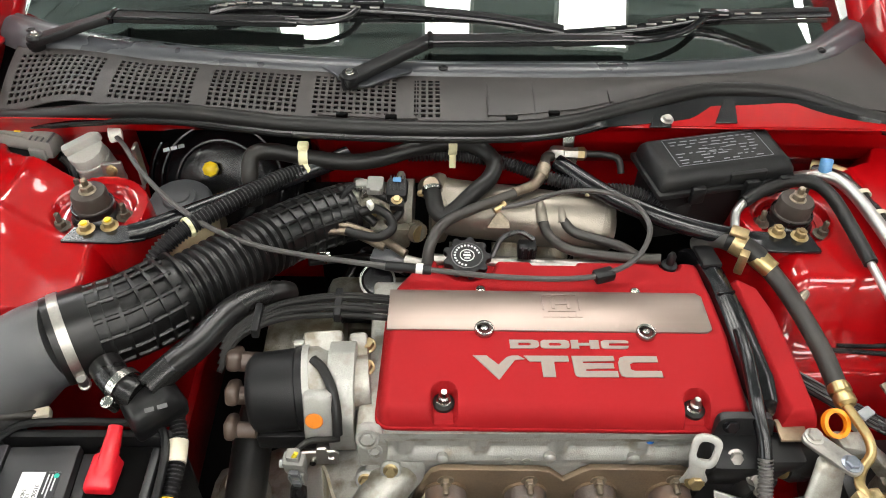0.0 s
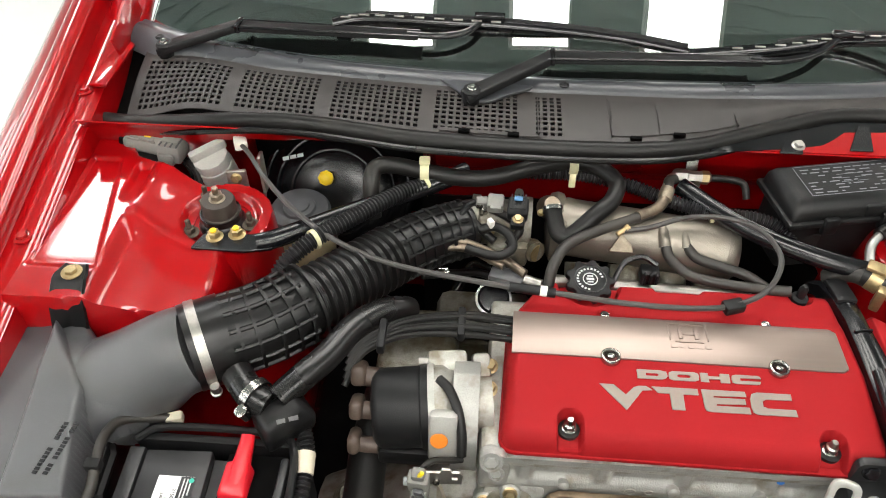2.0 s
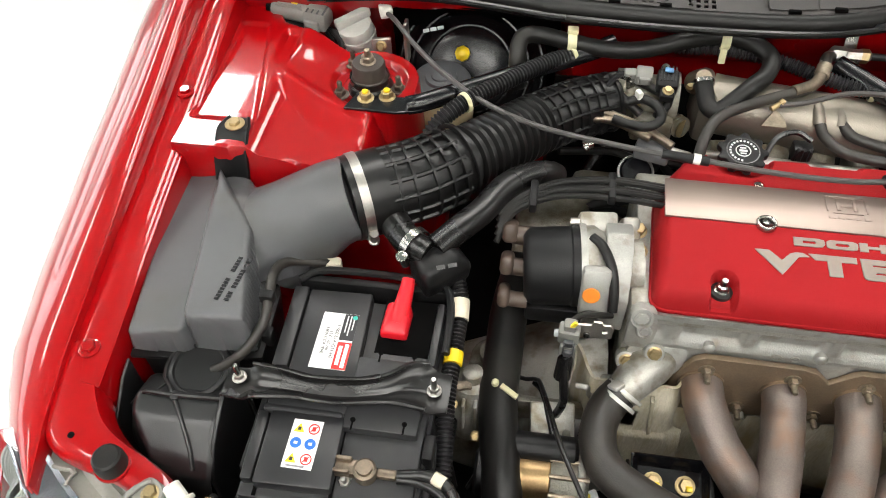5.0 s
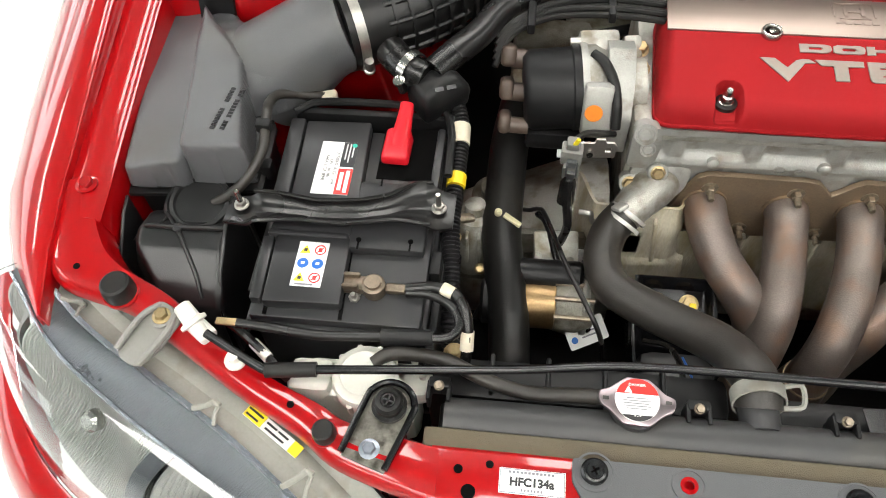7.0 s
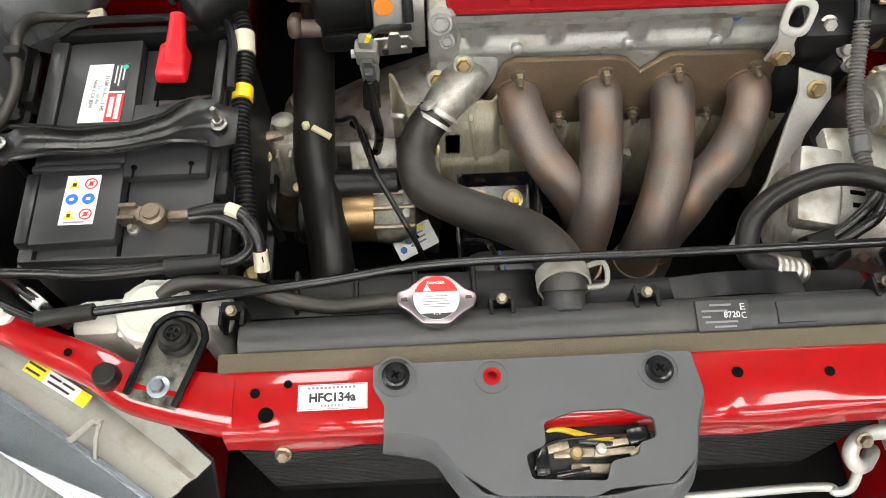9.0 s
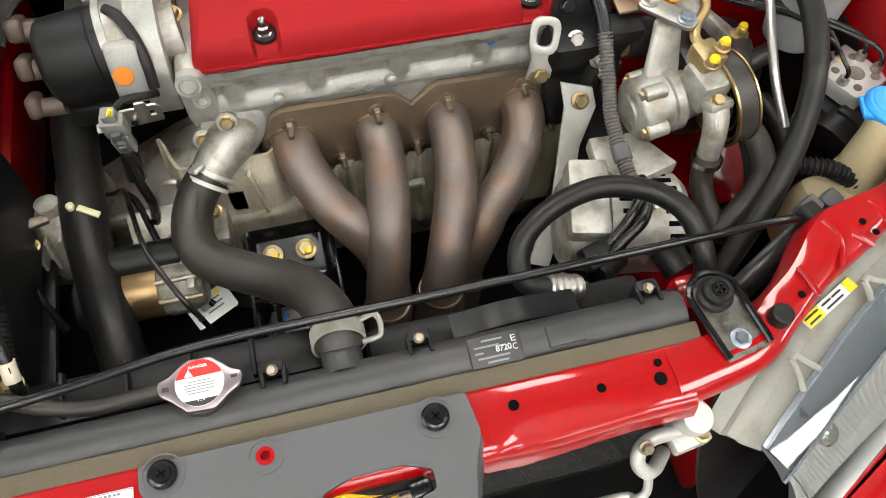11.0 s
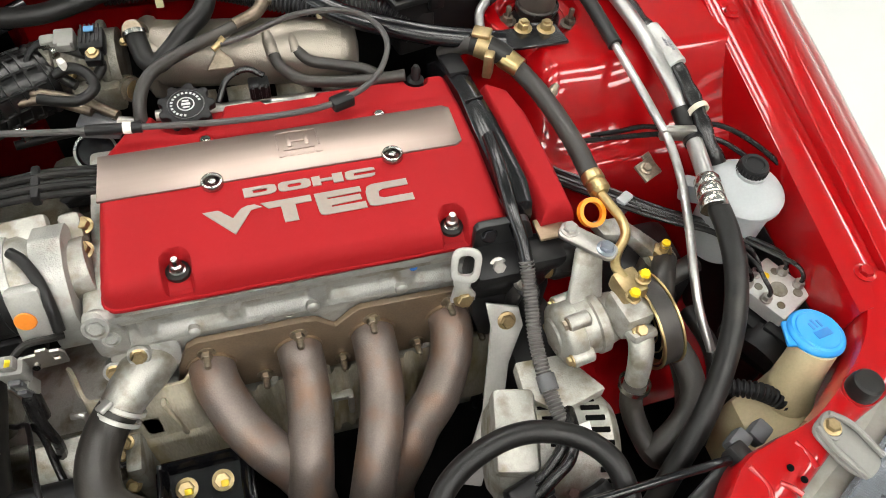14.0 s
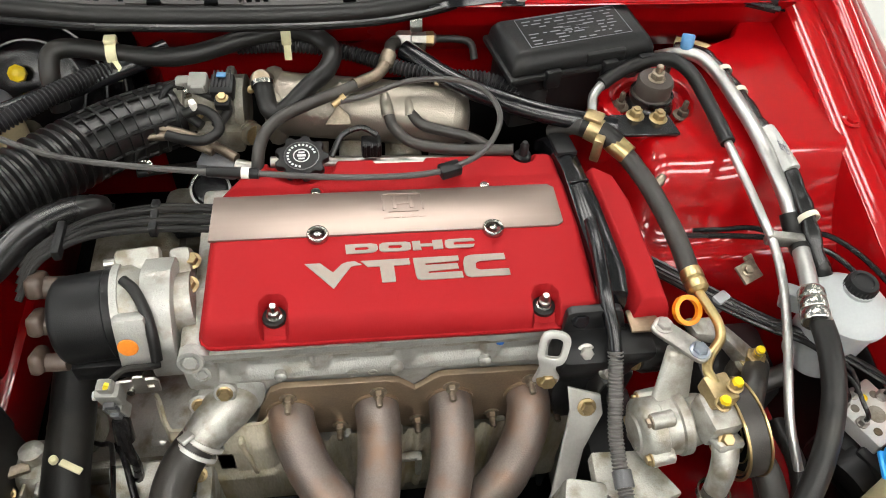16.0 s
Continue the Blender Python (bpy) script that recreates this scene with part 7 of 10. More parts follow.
part("triangle", prism([(-0.005, -0.004), (0.005, -0.004), (0, 0.005)], 0, 0.0005, 0, 2, pose(-0.0905, 0.1585, 0.7617, 4)), paper, disc)

for ob in rc.children_recursive:
    ob.data.transform(Matrix.Translation((-0.079, 0.146, 0.752)) @ Matrix.Scale(0.74, 4) @ Matrix.Translation((0.079, -0.146, -0.752)))

fs = thing("foam_strip", (0.05, 0.0985, 0.728), "olive brown foam sealing strip behind the crossmember", "foam strip")
part("strip", box((0.05, 0.0985, 0.734), (0.66, 0.020, 0.012), 0.003, turn=(14, 0, 0)), foam, fs)
part("backing", box((0.05, 0.1075, 0.728), (0.66, 0.003, 0.014), 0.001), rubber, fs, "dark rubber backing")
cond = thing("condenser", (0.04, 0.06, 0.3), "black finned air conditioning condenser", "condenser")
part("core", box((0.04, 0.062, 0.50), (0.66, 0.018, 0.38), 0.002), finned, cond)
for k in range(36):
    part("fin", box((0.04, 0.052, 0.697 - 0.0075 * k), (0.65, 0.006, 0.0028), 0), finned, cond)
part("pipe", sweep([(0.345, 0.020, 0.685), (0.330, 0.021, 0.688), (0.312, 0.019, 0.69), (0.300, 0.012, 0.688), (0.296, 0.002, 0.682), (0.303, -0.006, 0.675), (0.314, -0.004, 0.668), (0.325, 0.004, 0.66), (0.335, 0.012, 0.65)], 0.0072, 14, 7), pipe_matt, cond, "bare aluminium pipe")
part("pipe", sweep([(0.304, -0.004, 0.677), (0.306, -0.014, 0.662), (0.302, -0.022, 0.652), (0.290, -0.024, 0.648), (0.27, -0.018, 0.645), (0.1, -0.022, 0.64), (-0.2, -0.022, 0.635)], 0.0045, 12, 6), pipe_matt, cond, "thin aluminium pipe")
part("pipe_block", lathe([(0.017, -0.02), (0.0175, 0.016), (0.015, 0.021), (0.004, 0.022)], 26, along((0.356, 0.030, 0.690), (0.1, -0.25, 1))), pipe_matt, cond, "matt aluminium pipe union")
part("union_flange", box((0.352, 0.012, 0.683), (0.04, 0.018, 0.018), 0.004, turn=(0, 0, 8)), pipe_matt, cond)
part("block_bolt", moved(hexbolt(0.006, 0.006), pose(0.362, 0.012, 0.692)), zinc, cond)
for x in (-0.222, 0.303):
    part("bracket_bolt", moved(hexbolt(0.0058, 0.006, 1.3), along((x, 0.022 if x < 0 else 0.012, 0.708 if x < 0 else 0.700), (0, -0.7, 0.7))), rust_stud, cond, "zinc bolt")


def radiator_bracket(s, top, bolt):
    b = thing("radiator_bracket", top, "black steel radiator bracket with a rubber bush", "radiator bracket", "radiator brackets")
    t, q = Vector(top), Vector(bolt)
    d = (q - t)
    ang = math.degrees(math.atan2(d.x, -d.y))
    L = d.length
    m = pose(*top, 0, 0, ang)
    out = [(0.024 * math.cos(a), 0.024 * math.sin(a)) for a in [math.pi * k / 12 for k in range(13)]] + [(-0.023, -L - 0.016), (0.023, -L - 0.016)]
    part("plate", prism(out, -0.004, -0.0005, 0.001, 1, m), worn_plate, b, "worn bare steel plate")
    rim = [(-0.023, -L - 0.014, 0.004)] + [(0.0245 * math.cos(a), 0.0245 * math.sin(a), 0.004) for a in [math.pi - math.pi * k / 8 for k in range(9)]] + [(0.023, -L - 0.014, 0.004)]
    part("raised_rim", moved(sweep(rim, 0.0035, 8, 3), m), black_gloss, b)
    bush = part("rubber_bush", moved(lathe([(0.017, 0), (0.0175, 0.006), (0.0145, 0.009), (0.0145, 0.016), (0.012, 0.019), (0.0085, 0.0185), (0.0085, 0.016), (0.003, 0.016)], 28), m), rubber, b, "black rubber bush")
    part("bush_cross", moved(join(ring((0, 0, 0.0175), (0, 0, 1), 0.0055, 0.002, 0.0015, 18), box((0, 0, 0.0175), (0.011, 0.002, 0.002), 0), box((0, 0, 0.0175), (0.002, 0.011, 0.002), 0)), m), rubber_shiny, bush)
    part("bracket_bolt", moved(hexbolt(0.0068, 0.005, 1.5), pose(*bolt)), blue_zinc, b, "blue zinc flange bolt")
    return b


radiator_bracket(-1, (-0.3155, 0.121, 0.744), (-0.329, 0.078, 0.7425))
radiator_bracket(1, (0.404, 0.125, 0.744), (0.412, 0.079, 0.7435))
stop = thing("bump_stop", (-0.619, 0.215, 0.757), "black rubber bonnet bump stop", "bump stop", "bonnet bump stops")
part("rubber", lathe([(0.017, 0), (0.0172, 0.012), (0.0155, 0.021), (0.013, 0.023), (0.004, 0.023)], 26, pose(-0.619, 0.215, 0.757)), rubber, stop)
part("base", lathe([(0.019, -0.002), (0.019, 0.002)], 22, pose(-0.619, 0.215, 0.757)), red_paint, stop)
for q in ((-0.374, 0.088, 0.742), (0.456, 0.090, 0.742), (0.696, 0.219, 0.757)):
    copy_thing(stop, pose(*q)).scale = (0.68, 0.68, 0.7) if abs(q[0] - MID) < 0.5 else (1, 1, 1)

# stowed prop rod
rod = thing("prop_rod", (0.0, 0.18, 0.75), "long black steel bonnet prop rod lying across", "prop rod")
part("rod", sweep([(-0.51, 0.172, 0.768), (-0.49, 0.163, 0.764), (-0.455, 0.147, 0.758), (-0.44, 0.1425, 0.757), (-0.41, 0.146, 0.757), (-0.2, 0.166, 0.757), (-0.07, 0.181, 0.757), (0.15, 0.182, 0.757), (0.38, 0.184, 0.755), (0.50, 0.189, 0.745), (0.536, 0.192, 0.735)], 0.0046, 12, 6), black_gloss, rod)
part("grip_sleeve", sweep([(-0.443, 0.1425, 0.757), (-0.392, 0.148, 0.757)], 0.0078, 14, 2), rubber, rod, "black rubber grip sleeve")
part("end_pivot", box((0.548, 0.195, 0.732), (0.024, 0.022, 0.02), 0.004, turn=(0, 20, 20)), rubber, rod)
cl = thing("rod_clip", (-0.53, 0.185, 0.757), "white nylon prop rod clip", "rod clip")
part("collar", lathe([(0.008, -0.018), (0.008, -0.004), (0.0145, -0.003), (0.0145, 0.001), (0.010, 0.003), (0.009, 0.02), (0.006, 0.022)], 20, along((-0.527, 0.184, 0.767), (-0.6, 0.55, 0.45))), white_nylon, cl)
part("foot", box((-0.52, 0.18, 0.757), (0.03, 0.02, 0.012), 0.004, turn=(0, 0, -35)), white_nylon, cl)
cl = thing("cable_clip", (-0.478, 0.15, 0.75), "white nylon cable clip", "cable clip")
part("collar", lathe([(0.011, 0), (0.011, 0.004), (0.006, 0.005), (0.006, 0.014)], 16, pose(-0.478, 0.152, 0.75)), white_nylon, cl)
part("tape", sweep([(-0.468, 0.178, 0.742), (-0.448, 0.162, 0.742)], 0.006, 10, 2), white_nylon, cl)
part("wire", sweep([(-0.51, 0.205, 0.735), (-0.485, 0.19, 0.742), (-0.45, 0.164, 0.742), (-0.43, 0.15, 0.72)], 0.005, 8, 5), rubber_shiny, cl)

# overflow tank
tank = thing("overflow_tank", (-0.36, 0.15, 0.55), "translucent white coolant overflow tank with a round cap", "coolant tank")
part("body", box((-0.36, 0.165, 0.645), (0.125, 0.05, 0.12), 0.014), white_plastic, tank)
part("shoulder", box((-0.41, 0.162, 0.695), (0.05, 0.042, 0.04), 0.012), white_plastic, tank)
part("shoulder", box((-0.308, 0.17, 0.69), (0.05, 0.04, 0.03), 0.010), white_plastic, tank)
part("neck", lathe([(0.026, 0), (0.026, 0.05)], 24, pose(-0.348, 0.156, 0.67)), white_plastic, tank)
capt = part("tank_cap", lathe([(0.033, 0), (0.034, 0.004), (0.034, 0.02), (0.032, 0.024), (0.026, 0.026), (0.024, 0.029), (0.003, 0.03)], 36, pose(-0.348, 0.156, 0.712)), white_plastic, tank, "round white cap")
for k in range(10):
    part("grip", lathe([(0.0035, 0), (0.0035, 0.016)], 8, pose(-0.348 + 0.034 * math.cos(k * 0.628), 0.156 + 0.034 * math.sin(k * 0.628), 0.714)), white_plastic, capt)
for x, y in ((-0.303, 0.19), (-0.292, 0.172)):
    part("nib", lathe([(0.004, 0), (0.004, 0.012)], 10, pose(x, y, 0.70)), white_plastic, tank)
hose("overflow_hose", [(-0.340, 0.168, 0.738), (-0.325, 0.178, 0.742), (-0.30, 0.183, 0.736), (-0.265, 0.183, 0.727), (-0.225, 0.168, 0.722), (-0.18, 0.157, 0.724), (-0.13, 0.155, 0.735), (-0.105, 0.152, 0.742)], 0.0075, rubber_warm, "thin black rubber overflow hose", "overflow hose", 12)


# clips along the tank
def tank_clip(x, y):
    c = thing("radiator_clip", (x, y, 0.728), "black clip bracket with a bright bolt on the radiator", "radiator clip", "radiator clips")
    part("clip_body", join(box((x, y, 0.735), (0.022, 0.012, 0.022), 0.003), box((x - 0.010, y - 0.008, 0.731), (0.004, 0.02, 0.026), 0.001), box((x + 0.010, y - 0.008, 0.731), (0.004, 0.02, 0.026), 0.001)), black_plastic, c)
    part("clip_bolt", moved(hexbolt(0.0045, 0.005, 1.2), along((x, y - 0.004, 0.7445), (0, -0.3, 1))), rust_stud, c)


for x in (-0.27, -0.018, 0.118, 0.345):
    tank_clip(x, 0.152)
fan = thing("fan_shroud", (-0.1, 0.2, 0.5), "black plastic radiator fan shroud", "fan shroud")
part("shroud", box((-0.13, 0.185, 0.56), (0.32, 0.05, 0.26), 0.012), black_plastic, fan)
for x in (-0.22, -0.16, -0.10, -0.04):
    part("rib", box((x, 0.188, 0.692), (0.005, 0.045, 0.012), 0.002), black_plastic, fan)
part("shroud", box((0.22, 0.178, 0.55), (0.3, 0.04, 0.26), 0.012), black_plastic, fan)
fan2 = thing("duct_panel", (0.22, 0.18, 0.7), "dark plum tinted plastic shroud edge", "shroud panel")
part("panel", sheet(lambda u, v: (0.155 + 0.13 * u, 0.153 + 0.028 * v, 0.709 - 0.006 * v + 0.010 * math.sin(3 * u)), 10, 6, 0.003), black_gloss, fan2)

# ---- suspension tops and strut brace ----
def strut_mount(s):
    c = Vector(sided(s, 0.499, 0.812, 0.818))
    t = thing("strut_mount", c[:], "black rubber strut mount with zinc nuts on the tower", "strut mount", "strut mounts")
    V = lambda dx, dy, dz: c + Vector((-s * dx, dy, dz))
    part("lower_lip", lathe([(0.034, -0.014), (0.034, -0.002), (0.031, 0.004), (0.0285, 0.006)], 34, Matrix.Translation(c)), rubber_shiny, t, "black rubber lip")
    part("dome", lathe([(0.028, 0.002), (0.0285, 0.010), (0.0265, 0.016), (0.0245, 0.018), (0.0245, 0.036), (0.0225, 0.040), (0.008, 0.041)], 34, Matrix.Translation(c)), mount_rubber, t)
    part("dome_band", ring(c + Vector((0, 0, 0.013)), (0, 0, 1), 0.0278, 0.008, 0.0018), rubber_shiny, t, "shiny black rubber band")
    part("seat_ring", ring(c + Vector((0, 0, -0.006)), (0, 0, 1), 0.041, 0.004, 0.004), red_paint, t)
    part("centre_nut", moved(hexbolt(0.0095, 0.010, 1.25, 0.010), Matrix.Translation(c + Vector((0, 0, 0.040)))), rust_stud, t, "tarnished centre nut")
    for dx, dy in ((-0.036, 0.044), (-0.038, -0.030), (0.044, -0.008)):
        part("tower_nut", moved(hexbolt(0.0078, 0.009, 1.6, 0.014), Matrix.Translation(V(dx, dy, 0.0))), old_nut, t, "dark tarnished stud nut")
    for k, (dx, dy) in enumerate(((0.004, -0.047), (0.034, -0.040))):
        n = part("brace_nut", moved(hexbolt(0.0085, 0.010, 1.45), Matrix.Translation(V(dx, dy, 0.011))), zinc, t, "zinc nut")
        part("nut_tip", lathe([(0.005, 0.009), (0.0045, 0.014)], 10, Matrix.Translation(V(dx, dy, 0.011))), yellow if s < 0 else zinc, n)
    return t


strut_mount(-1)
strut_mount(1)
brace = thing("strut_brace", (MID, 0.86, 0.83), "glossy black tubular strut brace bolted to both towers", "strut brace")
for pts, foot in (([(-0.395, 0.757, 0.829), (-0.365, 0.767, 0.833), (-0.26, 0.828, 0.838), (-0.15, 0.892, 0.843), (-0.11, 0.92, 0.845)], [(-0.485, 0.742), (-0.475, 0.770), (-0.40, 0.775), (-0.375, 0.770), (-0.372, 0.748), (-0.41, 0.740)]), ([(0.47, 0.752, 0.829), (0.44, 0.757, 0.833), (0.36, 0.782, 0.838), (0.275, 0.832, 0.842), (0.205, 0.905, 0.846)], [(0.45, 0.742), (0.44, 0.765), (0.47, 0.776), (0.55, 0.772), (0.555, 0.735), (0.49, 0.735)])):
    part("bar", sweep(pts, 0.0135, 16, 6, squash=0.75), black_gloss, brace)
    part("foot_plate", prism(foot, 0.8245, 0.8295, 0.001, 1), black_gloss, brace)

# ---- hydraulic reservoirs and booster ----
boost = thing("brake_booster", (-0.345, 1.0, 0.6), "glossy black round brake booster with a yellow cap", "brake booster")
m = along((-0.338, 1.025, 0.700), (0.02, -0.82, 0.57))
part("shell", lathe([(0.128, -0.05), (0.130, -0.02), (0.134, -0.015), (0.134, -0.006), (0.128, -0.002), (0.118, 0.004), (0.112, 0.006), (0.105, 0.016), (0.09, 0.026), (0.06, 0.034), (0.03, 0.036)], 48, m), black_gloss, boost)
for r, d in ((0.124, 0.001), (0.100, 0.022), (0.072, 0.033)):
    part("pressed_ring", ring(m @ Vector((0, 0, d)), m.to_3x3() @ Vector((0, 0, 1)), r, 0.004, 0.003, 48), black_gloss, boost)
part("yellow_cap", lathe([(0.013, 0), (0.013, 0.008), (0.009, 0.010), (0.006, 0.012), (0.003, 0.012)], 8, along((-0.349, 1.0, 0.748), (0, -0.7, 0.7))), yellow, boost, "yellow plastic cap")
part("print", bars([(-0.022, -0.012, 0), (-0.010, 0.0, 0), (0.002, 0.012, 0)], along((-0.40, 0.985, 0.80), (0, -0.6, 0.8)) @ pose(0, 0, 0.004, 0, 0, 195), 0.006, 0.0006), ink_white, boost)
# black sheet puts the shade of the booster bay into colour
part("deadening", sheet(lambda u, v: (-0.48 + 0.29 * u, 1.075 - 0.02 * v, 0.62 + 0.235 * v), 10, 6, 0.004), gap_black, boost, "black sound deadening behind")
mas = thing("brake_reservoir", (-0.325, 0.81, 0.74), "yellowed brake fluid reservoir with a grey cap", "fluid reservoir")
part("bowl", lathe([(0.040, -0.10), (0.046, -0.09), (0.049, -0.03), (0.046, -0.012), (0.040, 0.0)], 34, pose(-0.364, 0.878, 0.766)), cream_plastic, mas)
part("cap", lathe([(0.044, -0.004), (0.0465, 0.0), (0.0465, 0.013), (0.044, 0.017), (0.026, 0.0175), (0.024, 0.022), (0.016, 0.0225), (0.015, 0.025), (0.003, 0.0255)], 48, pose(-0.367, 0.885, 0.766, 3)), pad_grey, mas, "round grey screw cap")
part("cap_rib", ring((-0.367, 0.885, 0.774), (0, -0.05, 1), 0.0466, 0.006, 0.0012, 48), pad_grey, mas)
part("master_cylinder", sweep([(-0.345, 0.83, 0.66), (-0.35, 0.90, 0.66), (-0.352, 1.0, 0.665)], 0.022, 16, 4), cast_dirty, mas)
clu = thing("clutch_reservoir", (-0.5, 0.93, 0.78), "milky white clutch fluid reservoir with a ribbed cap", "fluid reservoir")
CL = pose(-0.512, 0.945, 0.812, 10, -10, 12)
part("bottle", moved(bevel_all(prism([(-0.024, -0.024), (0.024, -0.024), (0.026, 0.022), (-0.026, 0.022)], -0.08, 0.0, 0), 0.007, 3), CL), cloudy, clu)
part("cap", moved(join(bevel_all(prism(circle(0, 0, 0.0285, 12), 0.0, 0.021, 0), 0.003, 2), lathe([(0.030, -0.004), (0.030, 0.002), (0.028, 0.003)], 28)), CL), cloudy, clu, "milky white ribbed cap")
part("cap_grip", moved(bevel_all(prism([(-0.030, -0.006), (0.030, -0.006), (0.030, 0.008), (-0.030, 0.008)], 0.019, 0.036, 0), 0.004, 2), CL @ pose(0, 0.006, 0, 0, 0, 20)), cloudy, clu)
part("bracket", join(box((-0.463, 0.905, 0.80), (0.03, 0.008, 0.07), 0.002, turn=(0, 0, 10)), box((-0.442, 0.895, 0.79), (0.04, 0.02, 0.005), 0.001), box((-0.425, 0.915, 0.825), (0.006, 0.02, 0.07), 0.002)), steel, clu, "bent steel bracket")
part("bracket_bolt", moved(hexbolt(0.0065, 0.006), along((-0.462, 0.898, 0.825), (0, -1, 0.3))), zinc, clu)
sol = thing("solenoid_connector", (-0.6, 0.95, 0.82), "grey plastic electrical connector with a yellow tag", "connector")
SC = pose(-0.61, 0.958, 0.836, 0, 4, -8)
part("plug", moved(join(lathe([(0.004, -0.044), (0.012, -0.043), (0.015, -0.038), (0.0155, 0.016), (0.012, 0.02)], 22, along((0, 0, 0), (1, 0, 0))), box((-0.012, 0, 0.0135), (0.040, 0.016, 0.005), 0.002), box((-0.012, -0.010, 0.0125), (0.046, 0.003, 0.003), 0.001)), SC), module_grey, sol)
part("plug_tip", moved(lathe([(0.010, -0.052), (0.0105, -0.043)], 18, along((0, 0, 0), (1, 0, 0))), SC), gap_black, sol)
part("collar", moved(join(box((0.034, 0, 0), (0.038, 0.036, 0.032), 0.004), box((0.03, -0.016, -0.008), (0.026, 0.014, 0.02), 0.003), box((0.034, 0, 0.017), (0.028, 0.016, 0.004), 0.0015)), SC), module_grey, sol, "grey plug collar")
part("collar_rib", moved(join(*[box((0.022 + 0.009 * k, 0, 0.0165), (0.002, 0.034, 0.002), 0) for k in range(4)]), SC), pad_grey, sol)
part("tag", moved(box((-0.004, 0.0, 0.0165), (0.010, 0.008, 0.002), 0.0005), SC), yellow, sol, "yellow tag")
part("body_clip", moved(box((-0.005, -0.012, -0.02), (0.05, 0.03, 0.016), 0.004), SC), black_plastic, sol)
for k in range(3):
    part("wire", sweep([(-0.568, 0.968 - 0.006 * k, 0.804), (-0.556, 0.960 - 0.006 * k, 0.800 - 0.004 * k), (-0.550, 0.945 - 0.004 * k, 0.77)], 0.0028, 8, 4), rubber, sol)
part("wire", sweep([(-0.548, 0.935, 0.82), (-0.535, 0.925, 0.81), (-0.53, 0.91, 0.78)], 0.006, 8, 5), black_plastic, sol)

# ---- fuse box ----
fb = thing("fuse_box", (0.44, 0.88, 0.78), "black plastic fuse box with a printed lid", "fuse box")
M = pose(0.435, 0.893, 0.855, 0, 0, 12)
part("lid", moved(bevel_all(loft([[(-0.107, -0.052, 0), (0.107, -0.052, 0), (0.107, 0.045, 0), (-0.107, 0.045, 0)], [(-0.105, -0.050, 0.018), (0.105, -0.050, 0.018), (0.105, 0.043, 0.02), (-0.105, 0.043, 0.02)], [(-0.095, -0.036, 0.030), (0.095, -0.036, 0.030), (0.097, 0.036, 0.032), (-0.097, 0.036, 0.032)]]), 0.006, 3), M), black_plastic, fb, "black printed lid")
part("lid_rim", moved(box((0, -0.004, -0.002), (0.222, 0.106, 0.010), 0.003), M), black_plastic, fb)
part("lower_box", moved(box((0.0, -0.002, -0.05), (0.195, 0.085, 0.09), 0.006), M), black_plastic, fb)
for x in (-0.05, 0.035, 0.09):
    part("latch", moved(box((x, -0.057, -0.004), (0.022, 0.010, 0.028), 0.003), M), black_plastic, fb)
part("lid_step", moved(box((0.03, -0.047, 0.010), (0.06, 0.012, 0.022), 0.004), M), black_plastic, fb)
part("print_frame", moved(join(box((0, 0.030, 0.0325), (0.15, 0.0008, 0.0004), 0), box((0.0, -0.030, 0.031), (0.15, 0.0008, 0.0004), 0), box((-0.075, 0, 0.0318), (0.0008, 0.06, 0.0004), 0), box((0.075, 0, 0.0318), (0.0008, 0.06, 0.0004), 0)), M), ink_grey, fb)
rng = random.Random(5)
rows = []
for r in range(8):
    x = -0.068
    while x < 0.062:
        w = rng.uniform(0.004, 0.016)
        if rng.random() < 0.78:
            rows.append((x, min(x + w, 0.068), -0.025 + 0.0068 * r))
        x += w + rng.uniform(0.003, 0.007)
part("lid_print", bars(rows, M @ pose(0, 0, 0.0318, 1.5), 0.0019, 0.0003), ink_grey, fb, "grey lines of unreadable lid print")
part("lid_print", moved(join(*[box((x, y, 0.0322), (0.016, 0.0007, 0.0003), 0) for x in (-0.012, 0.012) for y in (-0.008, 0.0, 0.008)]), M), ink_grey, fb)
for x in (0.362, 0.465):
    b = solo("fuse_box_bracket", prism([(-0.022, -0.025), (0.012, -0.025), (0.022, 0.03), (0.004, 0.03)], 0, 0.003, 0.0008, 1, pose(x, 0.955 + 0.012 * (x > 0.4), 0.8955 + 0.001 * (x > 0.4), 5, 0, 0)), black_gloss, "black steel bracket on the bulkhead", "bracket", "fuse box brackets")
solo("bulkhead_bolt", moved(hexbolt(0.007, 0.006, 1.4), along((0.370, 0.946, 0.8975), (0, -0.2, 0.98))), steel, "bright bolt on the bulkhead", "bolt")
solo("wire_connector", moved(box((0.375, 0.85, 0.80), (0.05, 0.03, 0.05), 0.006), pose(0, 0, 0)), black_plastic, "black plastic connector below the fuse box", "connector")

